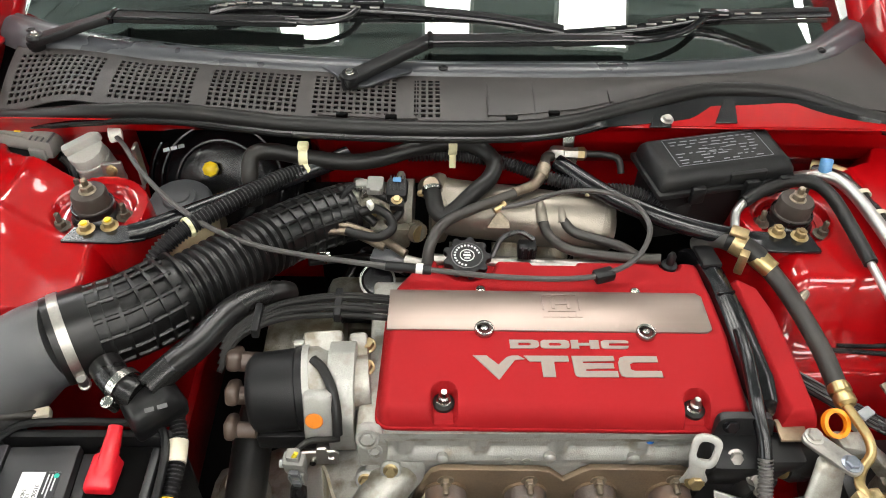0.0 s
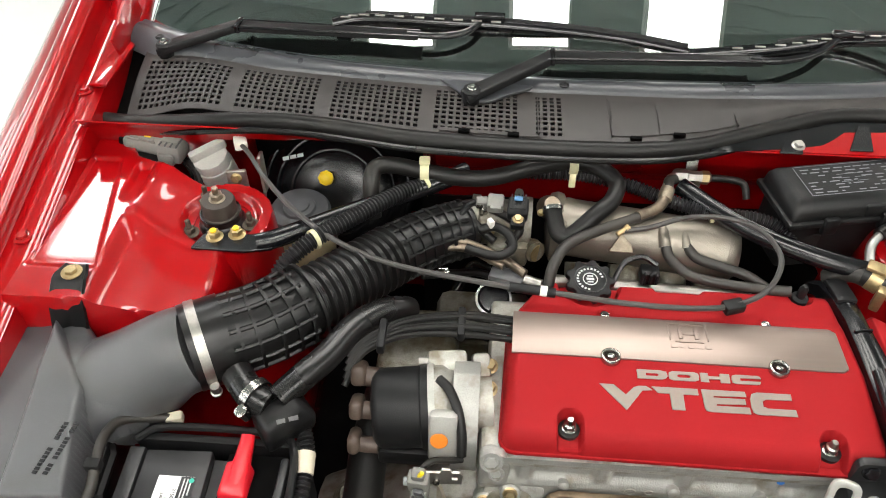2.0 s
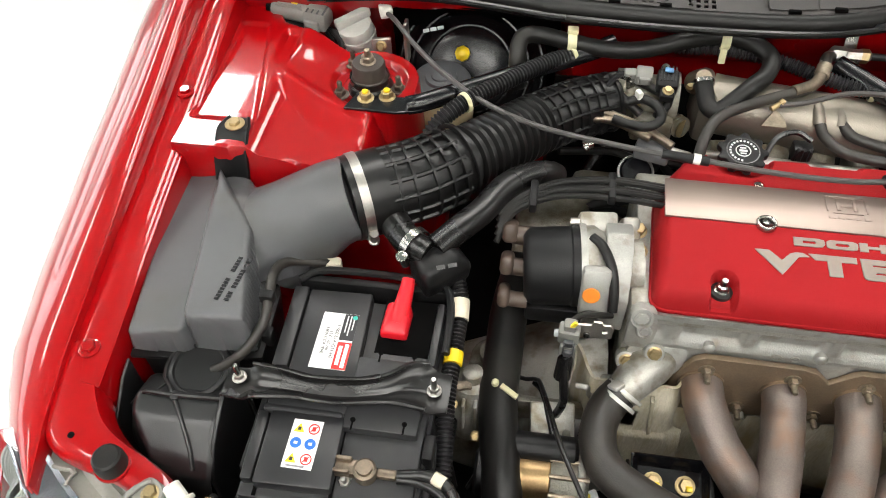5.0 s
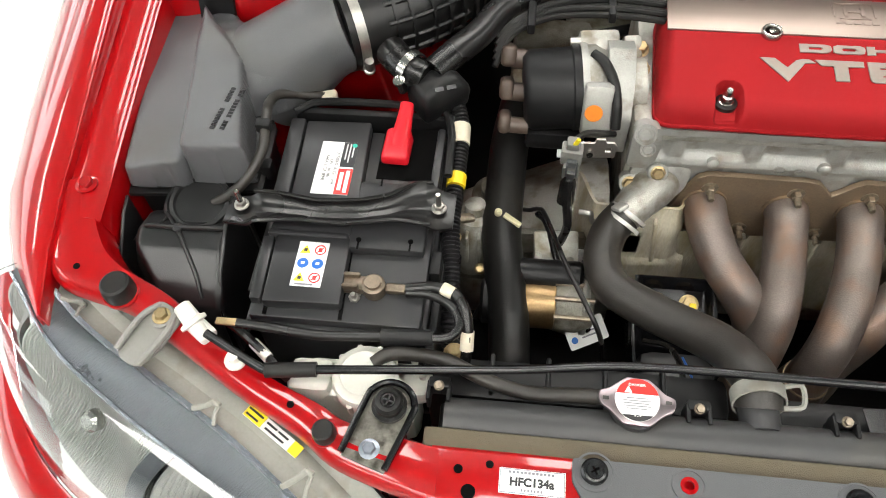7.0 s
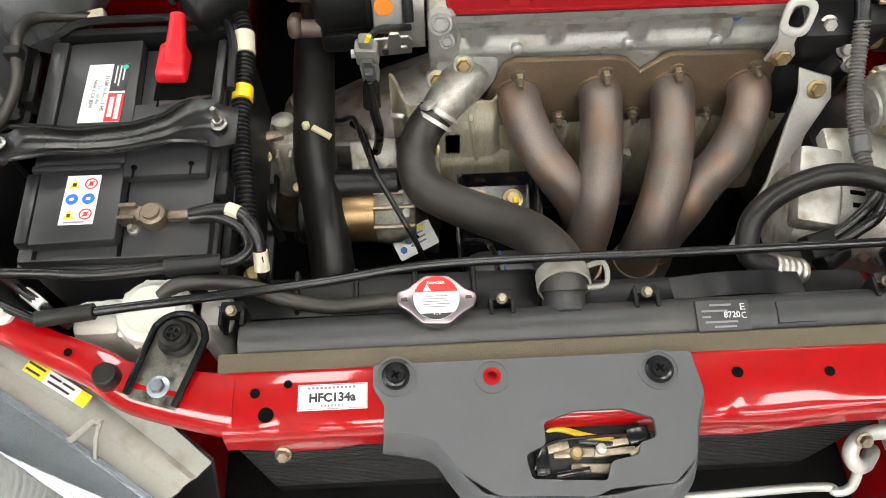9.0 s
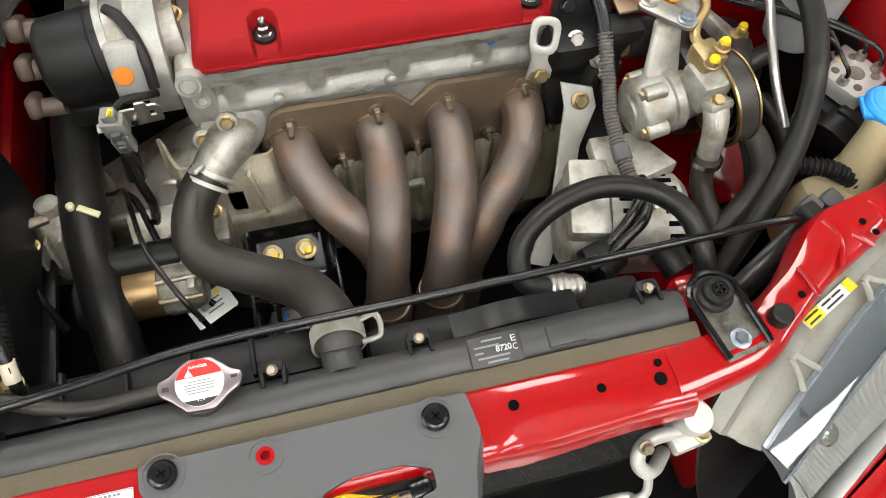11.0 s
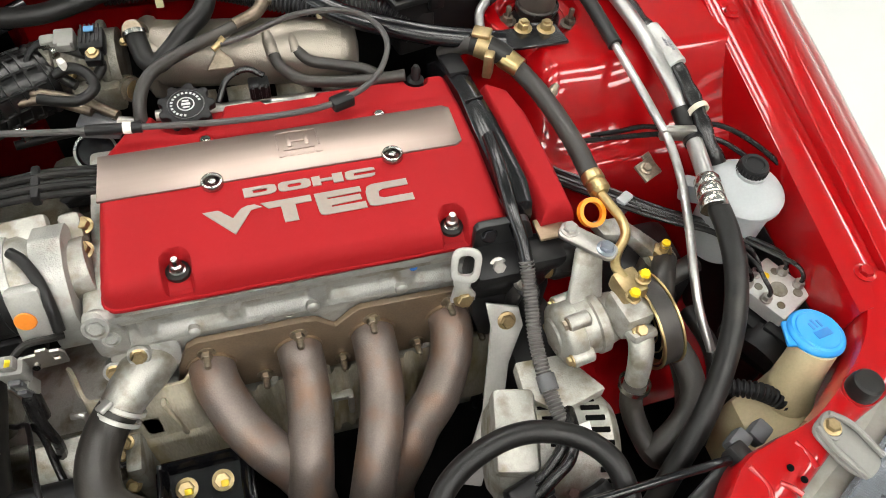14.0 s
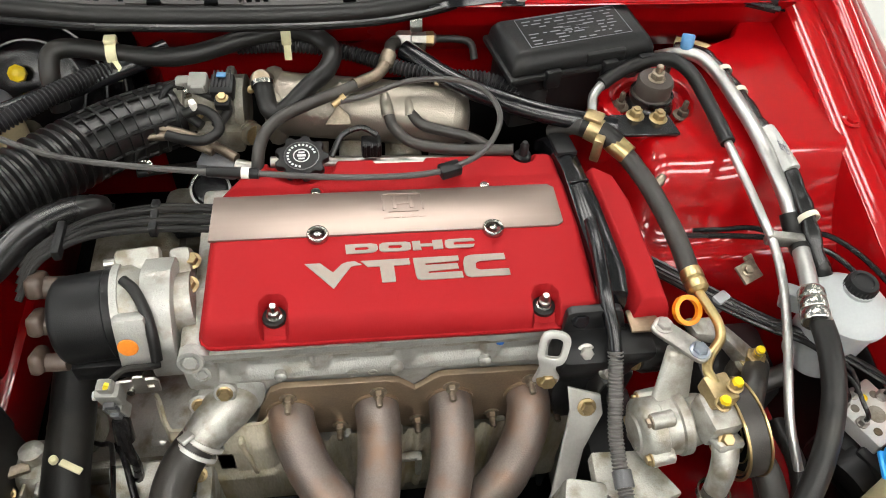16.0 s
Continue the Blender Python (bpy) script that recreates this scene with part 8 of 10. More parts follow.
# ---- throttle body and plenum ----
plen = thing("intake_plenum", (0.16, 0.84, 0.72), "dull silver cast aluminium intake plenum", "intake plenum")
part("chamber", sweep([(0.035, 0.868, 0.79), (0.06, 0.862, 0.79), (0.15, 0.850, 0.788), (0.235, 0.838, 0.785), (0.268, 0.832, 0.783)], 0.043, 30, 6), intake_alu, plen)
part("end_cap", lathe([(0.043, 0), (0.041, 0.012), (0.032, 0.022), (0.012, 0.026)], 30, along((0.266, 0.8325, 0.783), (1, -0.15, 0))), intake_alu, plen)
for x in (0.07, 0.135, 0.2, 0.262):
    part("runner", sweep([(x, 0.835, 0.745), (x, 0.805, 0.715), (x, 0.77, 0.69), (x, 0.74, 0.66)], 0.026, 16, 5), cast_dirty, plen)
part("neck_boss", lathe([(0.018, -0.02), (0.016, 0.0), (0.012, 0.012), (0.0115, 0.022)], 22, along((0.014, 0.862, 0.832), (0.03, -0.55, 0.6))), old_pipe, plen)
part("nipple", sweep([(0.174, 0.836, 0.822), (0.175, 0.822, 0.820), (0.177, 0.808, 0.812)], 0.0085, 12, 4), intake_alu, plen)
part("nipple", sweep([(0.204, 0.834, 0.82), (0.205, 0.822, 0.818), (0.207, 0.81, 0.81)], 0.0075, 12, 4), intake_alu, plen)
part("fuel_rail", sweep([(0.02, 0.775, 0.765), (0.30, 0.765, 0.762)], 0.010, 12, 2), steel, plen)
tb = thing("throttle_valve_unit", (-0.02, 0.87, 0.74), "dull cast throttle body with sensors", "throttle body")
part("bore", lathe([(0.040, 0), (0.040, 0.012), (0.035, 0.014), (0.035, 0.07), (0.041, 0.072), (0.041, 0.09)], 30, along((-0.10, 0.872, 0.787), (1, -0.05, 0.02))), cast_dirty, tb)
part("flange", box((0.028, 0.868, 0.785), (0.03, 0.084, 0.084), 0.014), intake_alu, tb)
part("flange", box((-0.03, 0.868, 0.785), (0.014, 0.085, 0.08), 0.008), cast_dirty, tb)
part("idle_valve", box((-0.045, 0.83, 0.77), (0.06, 0.035, 0.04), 0.006), cast_dirty, tb)
sen = part("pressure_sensor", join(box((-0.034, 0.842, 0.840), (0.030, 0.032, 0.020), 0.004, turn=(14, 0, -4)), box((-0.034, 0.822, 0.832), (0.020, 0.018, 0.014), 0.003, turn=(14, 0, -4))), black_plastic, tb, "black pressure sensor")
part("sensor_rib", join(*[box((-0.044 + 0.005 * k, 0.845, 0.8515), (0.0018, 0.025, 0.003), 0, turn=(14, 0, -4)) for k in range(5)]), black_plastic, sen)
part("sensor_plug", join(box((-0.066, 0.855, 0.838), (0.024, 0.024, 0.018), 0.003, turn=(12, 0, -4)), box((-0.086, 0.857, 0.838), (0.018, 0.014, 0.012), 0.003, turn=(12, 0, 6)), box((-0.066, 0.842, 0.838), (0.016, 0.006, 0.012), 0.002, turn=(12, 0, -4))), module_grey, sen, "grey sensor plug")
part("plug_lead", sweep([(-0.094, 0.857, 0.838), (-0.108, 0.850, 0.832), (-0.12, 0.835, 0.815), (-0.125, 0.82, 0.79)], 0.0042, 8, 5), black_plastic, sen)
part("sensor_screw", moved(hexbolt(0.006, 0.004), pose(-0.034, 0.822, 0.8395, 14)), zinc, sen)
part("sensor_top", box((-0.034, 0.848, 0.8555), (0.012, 0.008, 0.0025), 0.001, turn=(12, 0, -4)), dull_blue, sen)
part("cable_drum", lathe([(0.016, 0), (0.016, 0.005), (0.012, 0.006), (0.012, 0.009), (0.016, 0.010), (0.016, 0.013)], 24, along((-0.01, 0.83, 0.775), (0.5, -0.9, 0.25))), cast_dirty, tb)
part("spring", ribbed([(-0.02, 0.842, 0.77), (0.0, 0.82, 0.775)], 0.012, 0.004, 0.002, 12), zinc, tb)
for q in ((-0.062, 0.86, 0.828), (0.0, 0.85, 0.828), (-0.07, 0.835, 0.80)):
    part("screw", moved(hexbolt(0.0045, 0.005, 1.2), along(q, (0, -0.5, 1))), zinc, tb, "yellow zinc screw")
solo("cable_bracket", prism([(-0.012, -0.016), (0.022, -0.012), (0.018, 0.0), (0.002, 0.014)], 0, 0.003, 0.001, 1, pose(0.108, 0.800, 0.824, 30, 0, -10)), rust_stud, "bent gold plated throttle cable bracket", "bracket")
solo("cable_adjuster", join(lathe([(0.004, 0), (0.004, 0.014), (0.0055, 0.014), (0.0055, 0.020)], 10, along((0.105, 0.805, 0.835), (0.8, 0.5, 0.3)))), zinc, "gold zinc throttle cable adjuster", "cable adjuster")

# ---- hoses, pipes and cables across the back ----
HB = [(-0.247, 0.855, 0.80), (-0.250, 0.87, 0.842), (-0.246, 0.892, 0.862), (-0.22, 0.902, 0.862), (-0.172, 0.899, 0.855), (-0.12, 0.892, 0.852), (-0.07, 0.895, 0.854), (0.0, 0.92, 0.86), (0.047, 0.93, 0.862), (0.085, 0.918, 0.862), (0.108, 0.89, 0.858), (0.10, 0.858, 0.852), (0.078, 0.836, 0.845), (0.052, 0.815, 0.830), (0.036, 0.808, 0.822), (0.024, 0.815, 0.824), (0.019, 0.832, 0.832), (0.016, 0.848, 0.840)]
bh = hose("heater_hose", HB, 0.0125, rubber, "black rubber heater hose winding along the bulkhead", "heater hose", 16)
clamp(bh, (0.0165, 0.846, 0.839), (-0.1, 0.85, 0.4), 0.0130, chrome, 0.006, label="bright wire hose clamp")
for x, y, z in ((-0.173, 0.897, 0.86), (0.047, 0.928, 0.864)):
    c = thing("hose_clip", (x, y, z), "ivory nylon hose clip on the bulkhead", "hose clip", "ivory hose clips")
    part("strap", ring((x, y, z - 0.004), (1, 0.05, 0), 0.0130, 0.013, 0.003), ivory, c)
    part("tongue", box((x + 0.001, y - 0.012, z - 0.022), (0.010, 0.004, 0.03), 0.001, turn=(-15, 0, 0)), ivory, c)
    part("cap", box((x, y + 0.004, z + 0.014), (0.016, 0.014, 0.008), 0.002), ivory, c)
lm = thing("wiring_loom", (-0.28, 0.79, 0.83), "black ribbed wiring loom conduit", "wiring loom", "wiring looms")
part("conduit", ribbed([(-0.155, 0.893, 0.838), (-0.20, 0.862, 0.846), (-0.26, 0.802, 0.85), (-0.318, 0.748, 0.845), (-0.352, 0.712, 0.825), (-0.362, 0.69, 0.78)], 0.0115, 0.0055, 0.0012, 12), black_plastic, lm)
part("tie", ring((-0.312, 0.753, 0.846), (0.7, 0.68, 0), 0.0125, 0.006, 0.002), ivory, lm, "ivory cable tie")
part("tie", ring((-0.172, 0.884, 0.842), (0.7, 0.6, 0), 0.0125, 0.006, 0.002), ivory, lm, "ivory cable tie")
lm = thing("wiring_loom", (0.25, 0.88, 0.83), "black ribbed wiring loom conduit", "wiring loom", "wiring looms")
part("conduit", ribbed([(-0.02, 0.925, 0.842), (0.06, 0.925, 0.842), (0.13, 0.908, 0.840), (0.19, 0.878, 0.838), (0.25, 0.857, 0.836), (0.31, 0.852, 0.834), (0.345, 0.838, 0.825), (0.365, 0.82, 0.80)], 0.0098, 0.0055, 0.0012, 12), black_plastic, lm)
part("tie", ring((0.247, 0.857, 0.836), (1, -0.2, 0), 0.0108, 0.006, 0.002), ivory, lm, "ivory cable tie")
fh = hose("fuel_hose", [(0.197, 0.915, 0.850), (0.187, 0.905, 0.853), (0.183, 0.885, 0.848), (0.165, 0.855, 0.842), (0.13, 0.832, 0.842), (0.08, 0.805, 0.842), (0.035, 0.775, 0.84), (0.015, 0.745, 0.83), (0.008, 0.72, 0.80)], 0.0078, rubber_warm, "brown black rubber fuel hose with metal ends", "fuel hose", 14)
part("pipe_end", sweep([(0.215, 0.922, 0.848), (0.195, 0.918, 0.852), (0.185, 0.902, 0.852), (0.183, 0.89, 0.849)], 0.0065, 12, 5), steel, fh, "steel pipe bend")
part("steel_pipe", sweep([(0.1835, 0.888, 0.8495), (0.176, 0.87, 0.846), (0.163, 0.853, 0.8435), (0.135, 0.8355, 0.8435)], 0.0084, 12, 5), old_pipe, fh, "brown stained steel pipe")
part("crimp", lathe([(0.0105, 0), (0.0105, 0.018), (0.0095, 0.02)], 16, along((0.184, 0.89, 0.850), (-0.3, -0.85, -0.2))), rust_stud, fh)
fit = thing("fuel_union", (0.232, 0.925, 0.845), "zinc plated fuel union on a small bracket", "fuel union")
part("union", lathe([(0.008, -0.03), (0.011, -0.026), (0.011, -0.01), (0.009, -0.008), (0.009, 0.008), (0.010, 0.010), (0.010, 0.022), (0.006, 0.026)], 6, along((0.226, 0.923, 0.850), (1, -0.05, 0))), steel, fit)
part("union_nut", lathe([(0.0105, 0.012), (0.0105, 0.022), (0.006, 0.025)], 6, along((0.226, 0.923, 0.850), (1, -0.05, 0))), zinc, fit, "gold zinc nut")
part("bracket", join(box((0.228, 0.925, 0.84), (0.02, 0.02, 0.02), 0.002), box((0.226, 0.945, 0.862), (0.018, 0.004, 0.035), 0.001, turn=(-25, 0, 0))), chrome, fit)
part("outlet_pipe", sweep([(0.252, 0.922, 0.850), (0.28, 0.92, 0.850), (0.30, 0.915, 0.846), (0.305, 0.90, 0.83)], 0.0055, 10, 5), rubber, fit)
tc = thing("throttle_cable", (0.05, 0.7, 0.83), "thin grey black throttle cable looping over the valve cover", "cable")
part("cable", sweep([(-0.463, 0.945, 0.856), (-0.44, 0.915, 0.86), (-0.40, 0.855, 0.862), (-0.345, 0.795, 0.858), (-0.28, 0.748, 0.85), (-0.20, 0.718, 0.842), (-0.08, 0.700, 0.835), (0.0, 0.693, 0.832), (0.10, 0.682, 0.83), (0.19, 0.679, 0.83), (0.245, 0.687, 0.832), (0.29, 0.711, 0.838), (0.315, 0.755, 0.848), (0.305, 0.80, 0.852), (0.27, 0.828, 0.852), (0.21, 0.835, 0.848), (0.15, 0.815, 0.842), (0.115, 0.81, 0.838)], 0.0038, 8, 8), cable_grey, tc)
part("end_fitting", box((-0.463, 0.948, 0.856), (0.02, 0.024, 0.016), 0.003, turn=(0, 0, 20)), white_nylon, tc, "pale nylon cable end")
part("joint_sleeve", sweep([(-0.045, 0.697, 0.833), (0.015, 0.691, 0.832)], 0.0065, 10, 2), black_plastic, tc)
part("marker", sweep([(-0.005, 0.6935, 0.8325), (0.004, 0.6925, 0.8322)], 0.0072, 10, 2), white_nylon, tc, "white marker band")
part("guide_clip", box((0.243, 0.687, 0.829), (0.028, 0.018, 0.014), 0.003, turn=(0, 0, 18)), black_plastic, tc)
for pts in ([(0.177, 0.812, 0.814), (0.184, 0.792, 0.804), (0.208, 0.764, 0.802), (0.255, 0.748, 0.805), (0.30, 0.738, 0.81), (0.332, 0.731, 0.816)], [(0.207, 0.814, 0.812), (0.222, 0.797, 0.804), (0.255, 0.786, 0.80), (0.287, 0.774, 0.798), (0.31, 0.755, 0.795)]):
    hose("vacuum_hose", pts, 0.0075, rubber_warm, "grey black rubber vacuum hose", "vacuum hose", 12, "plenum vacuum hoses")
hose("coolant_pipe", [(-0.175, 0.795, 0.79), (-0.150, 0.812, 0.80), (-0.115, 0.812, 0.80), (-0.06, 0.79, 0.795), (-0.02, 0.762, 0.79)], 0.0065, old_pipe, "thin bent metal coolant pipe", "pipe", 10)
hose("coolant_pipe", [(-0.17, 0.782, 0.785), (-0.14, 0.80, 0.795), (-0.10, 0.80, 0.795), (-0.05, 0.775, 0.79)], 0.006, old_pipe, "thin bent brown metal pipe", "pipe", 10)
hose("vacuum_hose", [(-0.065, 0.815, 0.80), (-0.10, 0.84, 0.815), (-0.12, 0.86, 0.82), (-0.10, 0.868, 0.825), (-0.06, 0.85, 0.825), (-0.03, 0.825, 0.82), (-0.045, 0.80, 0.81)], 0.0065, rubber, "small looped black rubber hose", "vacuum hose", 10)
for q in ((-0.175, 0.793, 0.79), (-0.135, 0.775, 0.77), (-0.085, 0.855, 0.825)):
    c = thing("spring_clip", q, "bright wire spring hose clip", "hose clip", "spring clips")
    part("band", ring(q, (0.8, 0.5, 0), 0.008, 0.008, 0.0016, 18), chrome, c)
    part("ear", box((q[0] - 0.004, q[1] - 0.004, q[2] + 0.010), (0.010, 0.004, 0.008), 0.001), chrome, c)
cn = thing("injector_connector", (-0.04, 0.78, 0.77), "grey plastic connector beside the throttle body", "connector")
part("plug", box((-0.045, 0.765, 0.775), (0.05, 0.026, 0.022), 0.004, turn=(0, 0, -15)), grey_plastic, cn)
part("tip", lathe([(0.009, 0), (0.008, 0.025)], 14, along((-0.02, 0.757, 0.782), (1, -0.4, 0.1))), steel, cn)
cn = thing("injector_connector", (0.13, 0.75, 0.79), "black plastic injector connector with a wire loop", "connector")
part("plug", join(box((0.152, 0.768, 0.796), (0.026, 0.022, 0.022), 0.003), box((0.144, 0.757, 0.799), (0.003, 0.008, 0.018), 0.001), box((0.152, 0.757, 0.799), (0.003, 0.008, 0.018), 0.001), box((0.160, 0.757, 0.799), (0.003, 0.008, 0.018), 0.001)), black_plastic, cn)
part("wire", sweep([(0.10, 0.748, 0.80), (0.115, 0.77, 0.815), (0.14, 0.778, 0.82), (0.16, 0.768, 0.815)], 0.004, 8, 5), rubber_shiny, cn)
vc = thing("vacuum_can", (-0.062, 0.762, 0.72), "dark round canister with a bright rolled rim", "canister")
part("can", lathe([(0.022, -0.03), (0.024, 0.0), (0.020, 0.004), (0.006, 0.005)], 30, along((-0.062, 0.762, 0.735), (0.05, -0.5, 0.85))), black_gloss, vc)
part("rim", ring((-0.062, 0.762, 0.735), (0.05, -0.5, 0.85), 0.0235, 0.006, 0.003, 36), chrome, vc, "bright rolled rim")
lo = hose("breather_hose", [(-0.085, 0.822, 0.815), (-0.065, 0.822, 0.822), (-0.045, 0.806, 0.822), (-0.040, 0.788, 0.815), (-0.058, 0.776, 0.81), (-0.085, 0.782, 0.808), (-0.105, 0.79, 0.808)], 0.0068, rubber, "small looped black rubber breather hose", "breather hose", 12)
part("clip", box((-0.072, 0.822, 0.829), (0.008, 0.012, 0.012), 0.002, turn=(0, 0, 30)), white_nylon, lo, "white nylon hose clip")
# dark mass of hoses and brackets below the intake
und = thing("intake_underside", (0.0, 0.78, 0.5), "dark cluttered pipes and brackets below the intake", "engine parts")
rng = random.Random(11)
for k in range(16):
    x, y = rng.uniform(-0.22, 0.36), rng.uniform(0.75, 0.88)
    z = rng.uniform(0.60, 0.70)
    p = [(x, y, z)]
    for j in range(3):
        p.append((p[-1][0] + rng.uniform(-0.08, 0.08), p[-1][1] + rng.uniform(-0.05, 0.05), p[-1][2] + rng.uniform(-0.04, 0.03)))
    part("pipe", sweep(p, rng.uniform(0.006, 0.014), 10, 5), rng.choice([rubber, rubber_shiny, cast_dirty, black_plastic]), und)
part("rear_casting", box((0.1, 0.80, 0.55), (0.5, 0.12, 0.2), 0.02), cast_dirty, und)
part("rear_plate", box((-0.17, 0.72, 0.64), (0.12, 0.16, 0.05), 0.015), cast_dirty, und)

# ---- pump side of the bay ----
ps = thing("steering_pump", (0.47, 0.37, 0.63), "cast aluminium power steering pump with a ribbed pulley", "steering pump")
AXP = Vector((1, 0.10, 0.10)).normalized()
CP = Vector((0.428, 0.384, 0.704))
part("pump_body", lathe([(0.026, -0.004), (0.035, 0.0), (0.038, 0.004), (0.038, 0.022), (0.034, 0.024), (0.034, 0.040), (0.037, 0.042), (0.037, 0.052), (0.031, 0.056), (0.028, 0.075), (0.02, 0.10)], 32, along(CP, AXP)), alu_clean, ps)
part("face_plate", lathe([(0.012, -0.008), (0.022, -0.0065), (0.026, -0.002)], 24, along(CP, AXP)), alu_clean, ps)
for k in range(5):
    a = k * 1.257 + 0.5
    q = CP + Vector((0.004, 0.036 * math.cos(a), 0.036 * math.sin(a)))
    part("ear", lathe([(0.0095, 0), (0.0095, 0.024), (0.007, 0.026)], 14, along(q, AXP)), alu_clean, ps)
    part("ear_bolt", moved(hexbolt(0.0062, 0.005), along(q, -AXP)), rust_stud if k % 2 else zinc, ps, "tarnished bolt")
    b = k * 1.257 + 1.1
    q = CP + Vector((-0.005, 0.017 * math.cos(b), 0.017 * math.sin(b)))
    part("face_dimple", lathe([(0.0042, 0), (0.0042, 0.0015)], 12, along(q, -AXP)), cast_dirty, ps)
part("arm", bevel_all(loft([[(0.440, 0.392, 0.720), (0.486, 0.394, 0.720), (0.486, 0.410, 0.726), (0.440, 0.408, 0.726)], [(0.450, 0.416, 0.752), (0.488, 0.417, 0.752), (0.488, 0.431, 0.757), (0.450, 0.430, 0.757)], [(0.458, 0.436, 0.781), (0.490, 0.436, 0.781), (0.490, 0.450, 0.783), (0.458, 0.450, 0.783)]]), 0.004, 2), alu_clean, ps)
part("valve_block", box((0.503, 0.376, 0.742), (0.040, 0.05, 0.046), 0.010, turn=(0, 0, 8)), alu_clean, ps)
part("port_block", box((0.503, 0.392, 0.770), (0.030, 0.034, 0.024), 0.004, turn=(0, 0, 10)), zinc, ps, "gold plated port block")
for q in ((0.516, 0.390, 0.784), (0.497, 0.372, 0.780)):
    b = part("port_bolt", moved(hexbolt(0.0075, 0.008, 1.2), pose(*q)), zinc, ps, "zinc bolt with yellow paint")
    part("paint_cap", lathe([(0.0065, 0.0085), (0.005, 0.0125)], 10, pose(*q)), yellow, b)
part("outlet", sweep([(0.506, 0.374, 0.732), (0.508, 0.354, 0.735), (0.506, 0.338, 0.730), (0.503, 0.325, 0.715), (0.501, 0.317, 0.695), (0.50, 0.312, 0.672)], lambda t: 0.0155 - 0.003 * t, 18, 5), alu_clean, ps)
part("outlet_flange", box((0.506, 0.350, 0.741), (0.032, 0.03, 0.012), 0.005, turn=(-25, 0, 8)), alu_clean, ps)
part("outlet_bolt", moved(hexbolt(0.007, 0.007), along((0.503, 0.346, 0.748), (0, -0.4, 1))), zinc, ps)
clamp(ps, (0.5005, 0.314, 0.682), (0.05, 0.2, 1), 0.0165, chrome, 0.007, label="bright spring clamp")
cp2 = Vector((0.522, 0.372, 0.712))
pul = part("pulley", join(ring(cp2 + AXP * 0.002, AXP, 0.0535, 0.0025, 0.003, 48), ring(cp2 + AXP * 0.027, AXP, 0.0535, 0.0025, 0.003, 48), ring(cp2 + AXP * 0.0145, AXP, 0.0485, 0.024, 0.002, 48)), gold_pipe, ps, "gold rimmed pulley")
part("belt", ring(cp2 + AXP * 0.0145, AXP, 0.0525, 0.0215, 0.0022, 56), rubber_warm, pul, "smooth black drive belt back")
part("hub", lathe([(0.012, -0.012), (0.012, 0.004), (0.007, 0.008)], 18, along(cp2, AXP)), zinc, pul)
part("web", lathe([(0.047, 0.010), (0.047, 0.012), (0.02, 0.014), (0.02, 0.010)], 40, along(cp2, AXP)), gap_black, pul)
for r in (0.026, 0.037):
    part("web_ring", ring(cp2 + AXP * 0.009, AXP, r, 0.0015, 0.0015, 36), gold_pipe, pul)
adj = thing("belt_adjuster", (0.475, 0.445, 0.785), "silver adjuster plate with two bolts", "adjuster plate")
out = rounded([(-0.035, -0.0125), (0.035, -0.0125), (0.035, 0.0125), (-0.035, 0.0125)], 0.0122, 6)
part("plate", prism(out, 0, 0.006, 0.002, 2, pose(0.473, 0.448, 0.786, 0, 0, -47)), steel, adj)
part("bolt", moved(hexbolt(0.0085, 0.006, 1.3), pose(0.458, 0.467, 0.792)), steel, adj)
part("bolt", moved(hexbolt(0.0085, 0.006, 1.3), pose(0.488, 0.432, 0.792)), blue_zinc, adj, "blue tinted bolt")
solo("dipstick_ring", ring((0.4965, 0.4905, 0.783), (0.15, -0.55, 0.85), 0.0125, 0.007, 0.0052, 30), orange, "orange plastic dipstick pull ring", "dipstick")
hk = thing("lifting_hook", (0.335, 0.458, 0.70), "silver steel engine lifting hook", "lifting hook")
part("ring_end", moved(holed_plate(rounded([(-0.0165, -0.022), (0.0165, -0.022), (0.0175, 0.022), (-0.0175, 0.022)], 0.0155, 7), [rounded([(-0.0088, -0.012), (0.0088, -0.012), (0.0092, 0.013), (-0.0092, 0.013)], 0.0085, 6)], 0, 0.006, 0.0015), pose(0.336, 0.464, 0.768, 62, 4, -14)), pipe_matt, hk)
part("strap", bevel_all(loft([[(0.320, 0.459, 0.752), (0.343, 0.455, 0.752), (0.343, 0.460, 0.755), (0.320, 0.464, 0.755)], [(0.322, 0.452, 0.738), (0.340, 0.449, 0.738), (0.340, 0.455, 0.741), (0.322, 0.458, 0.741)], [(0.320, 0.452, 0.722), (0.348, 0.449, 0.722), (0.348, 0.455, 0.722), (0.320, 0.458, 0.722)], [(0.320, 0.456, 0.704), (0.350, 0.453, 0.704), (0.350, 0.459, 0.703), (0.320, 0.462, 0.703)]]), 0.003, 2), pipe_matt, hk)
part("hook_bolt", moved(hexbolt(0.0095, 0.008), along((0.334, 0.452, 0.718), (0, -1, 0.35))), zinc, hk)
mt = thing("engine_bracket", (0.40, 0.47, 0.68), "black cast engine side bracket with zinc bolts", "engine bracket")
part("casting", box((0.395, 0.478, 0.725), (0.10, 0.05, 0.075), 0.012, turn=(15, 0, 0)), black_plastic, mt)
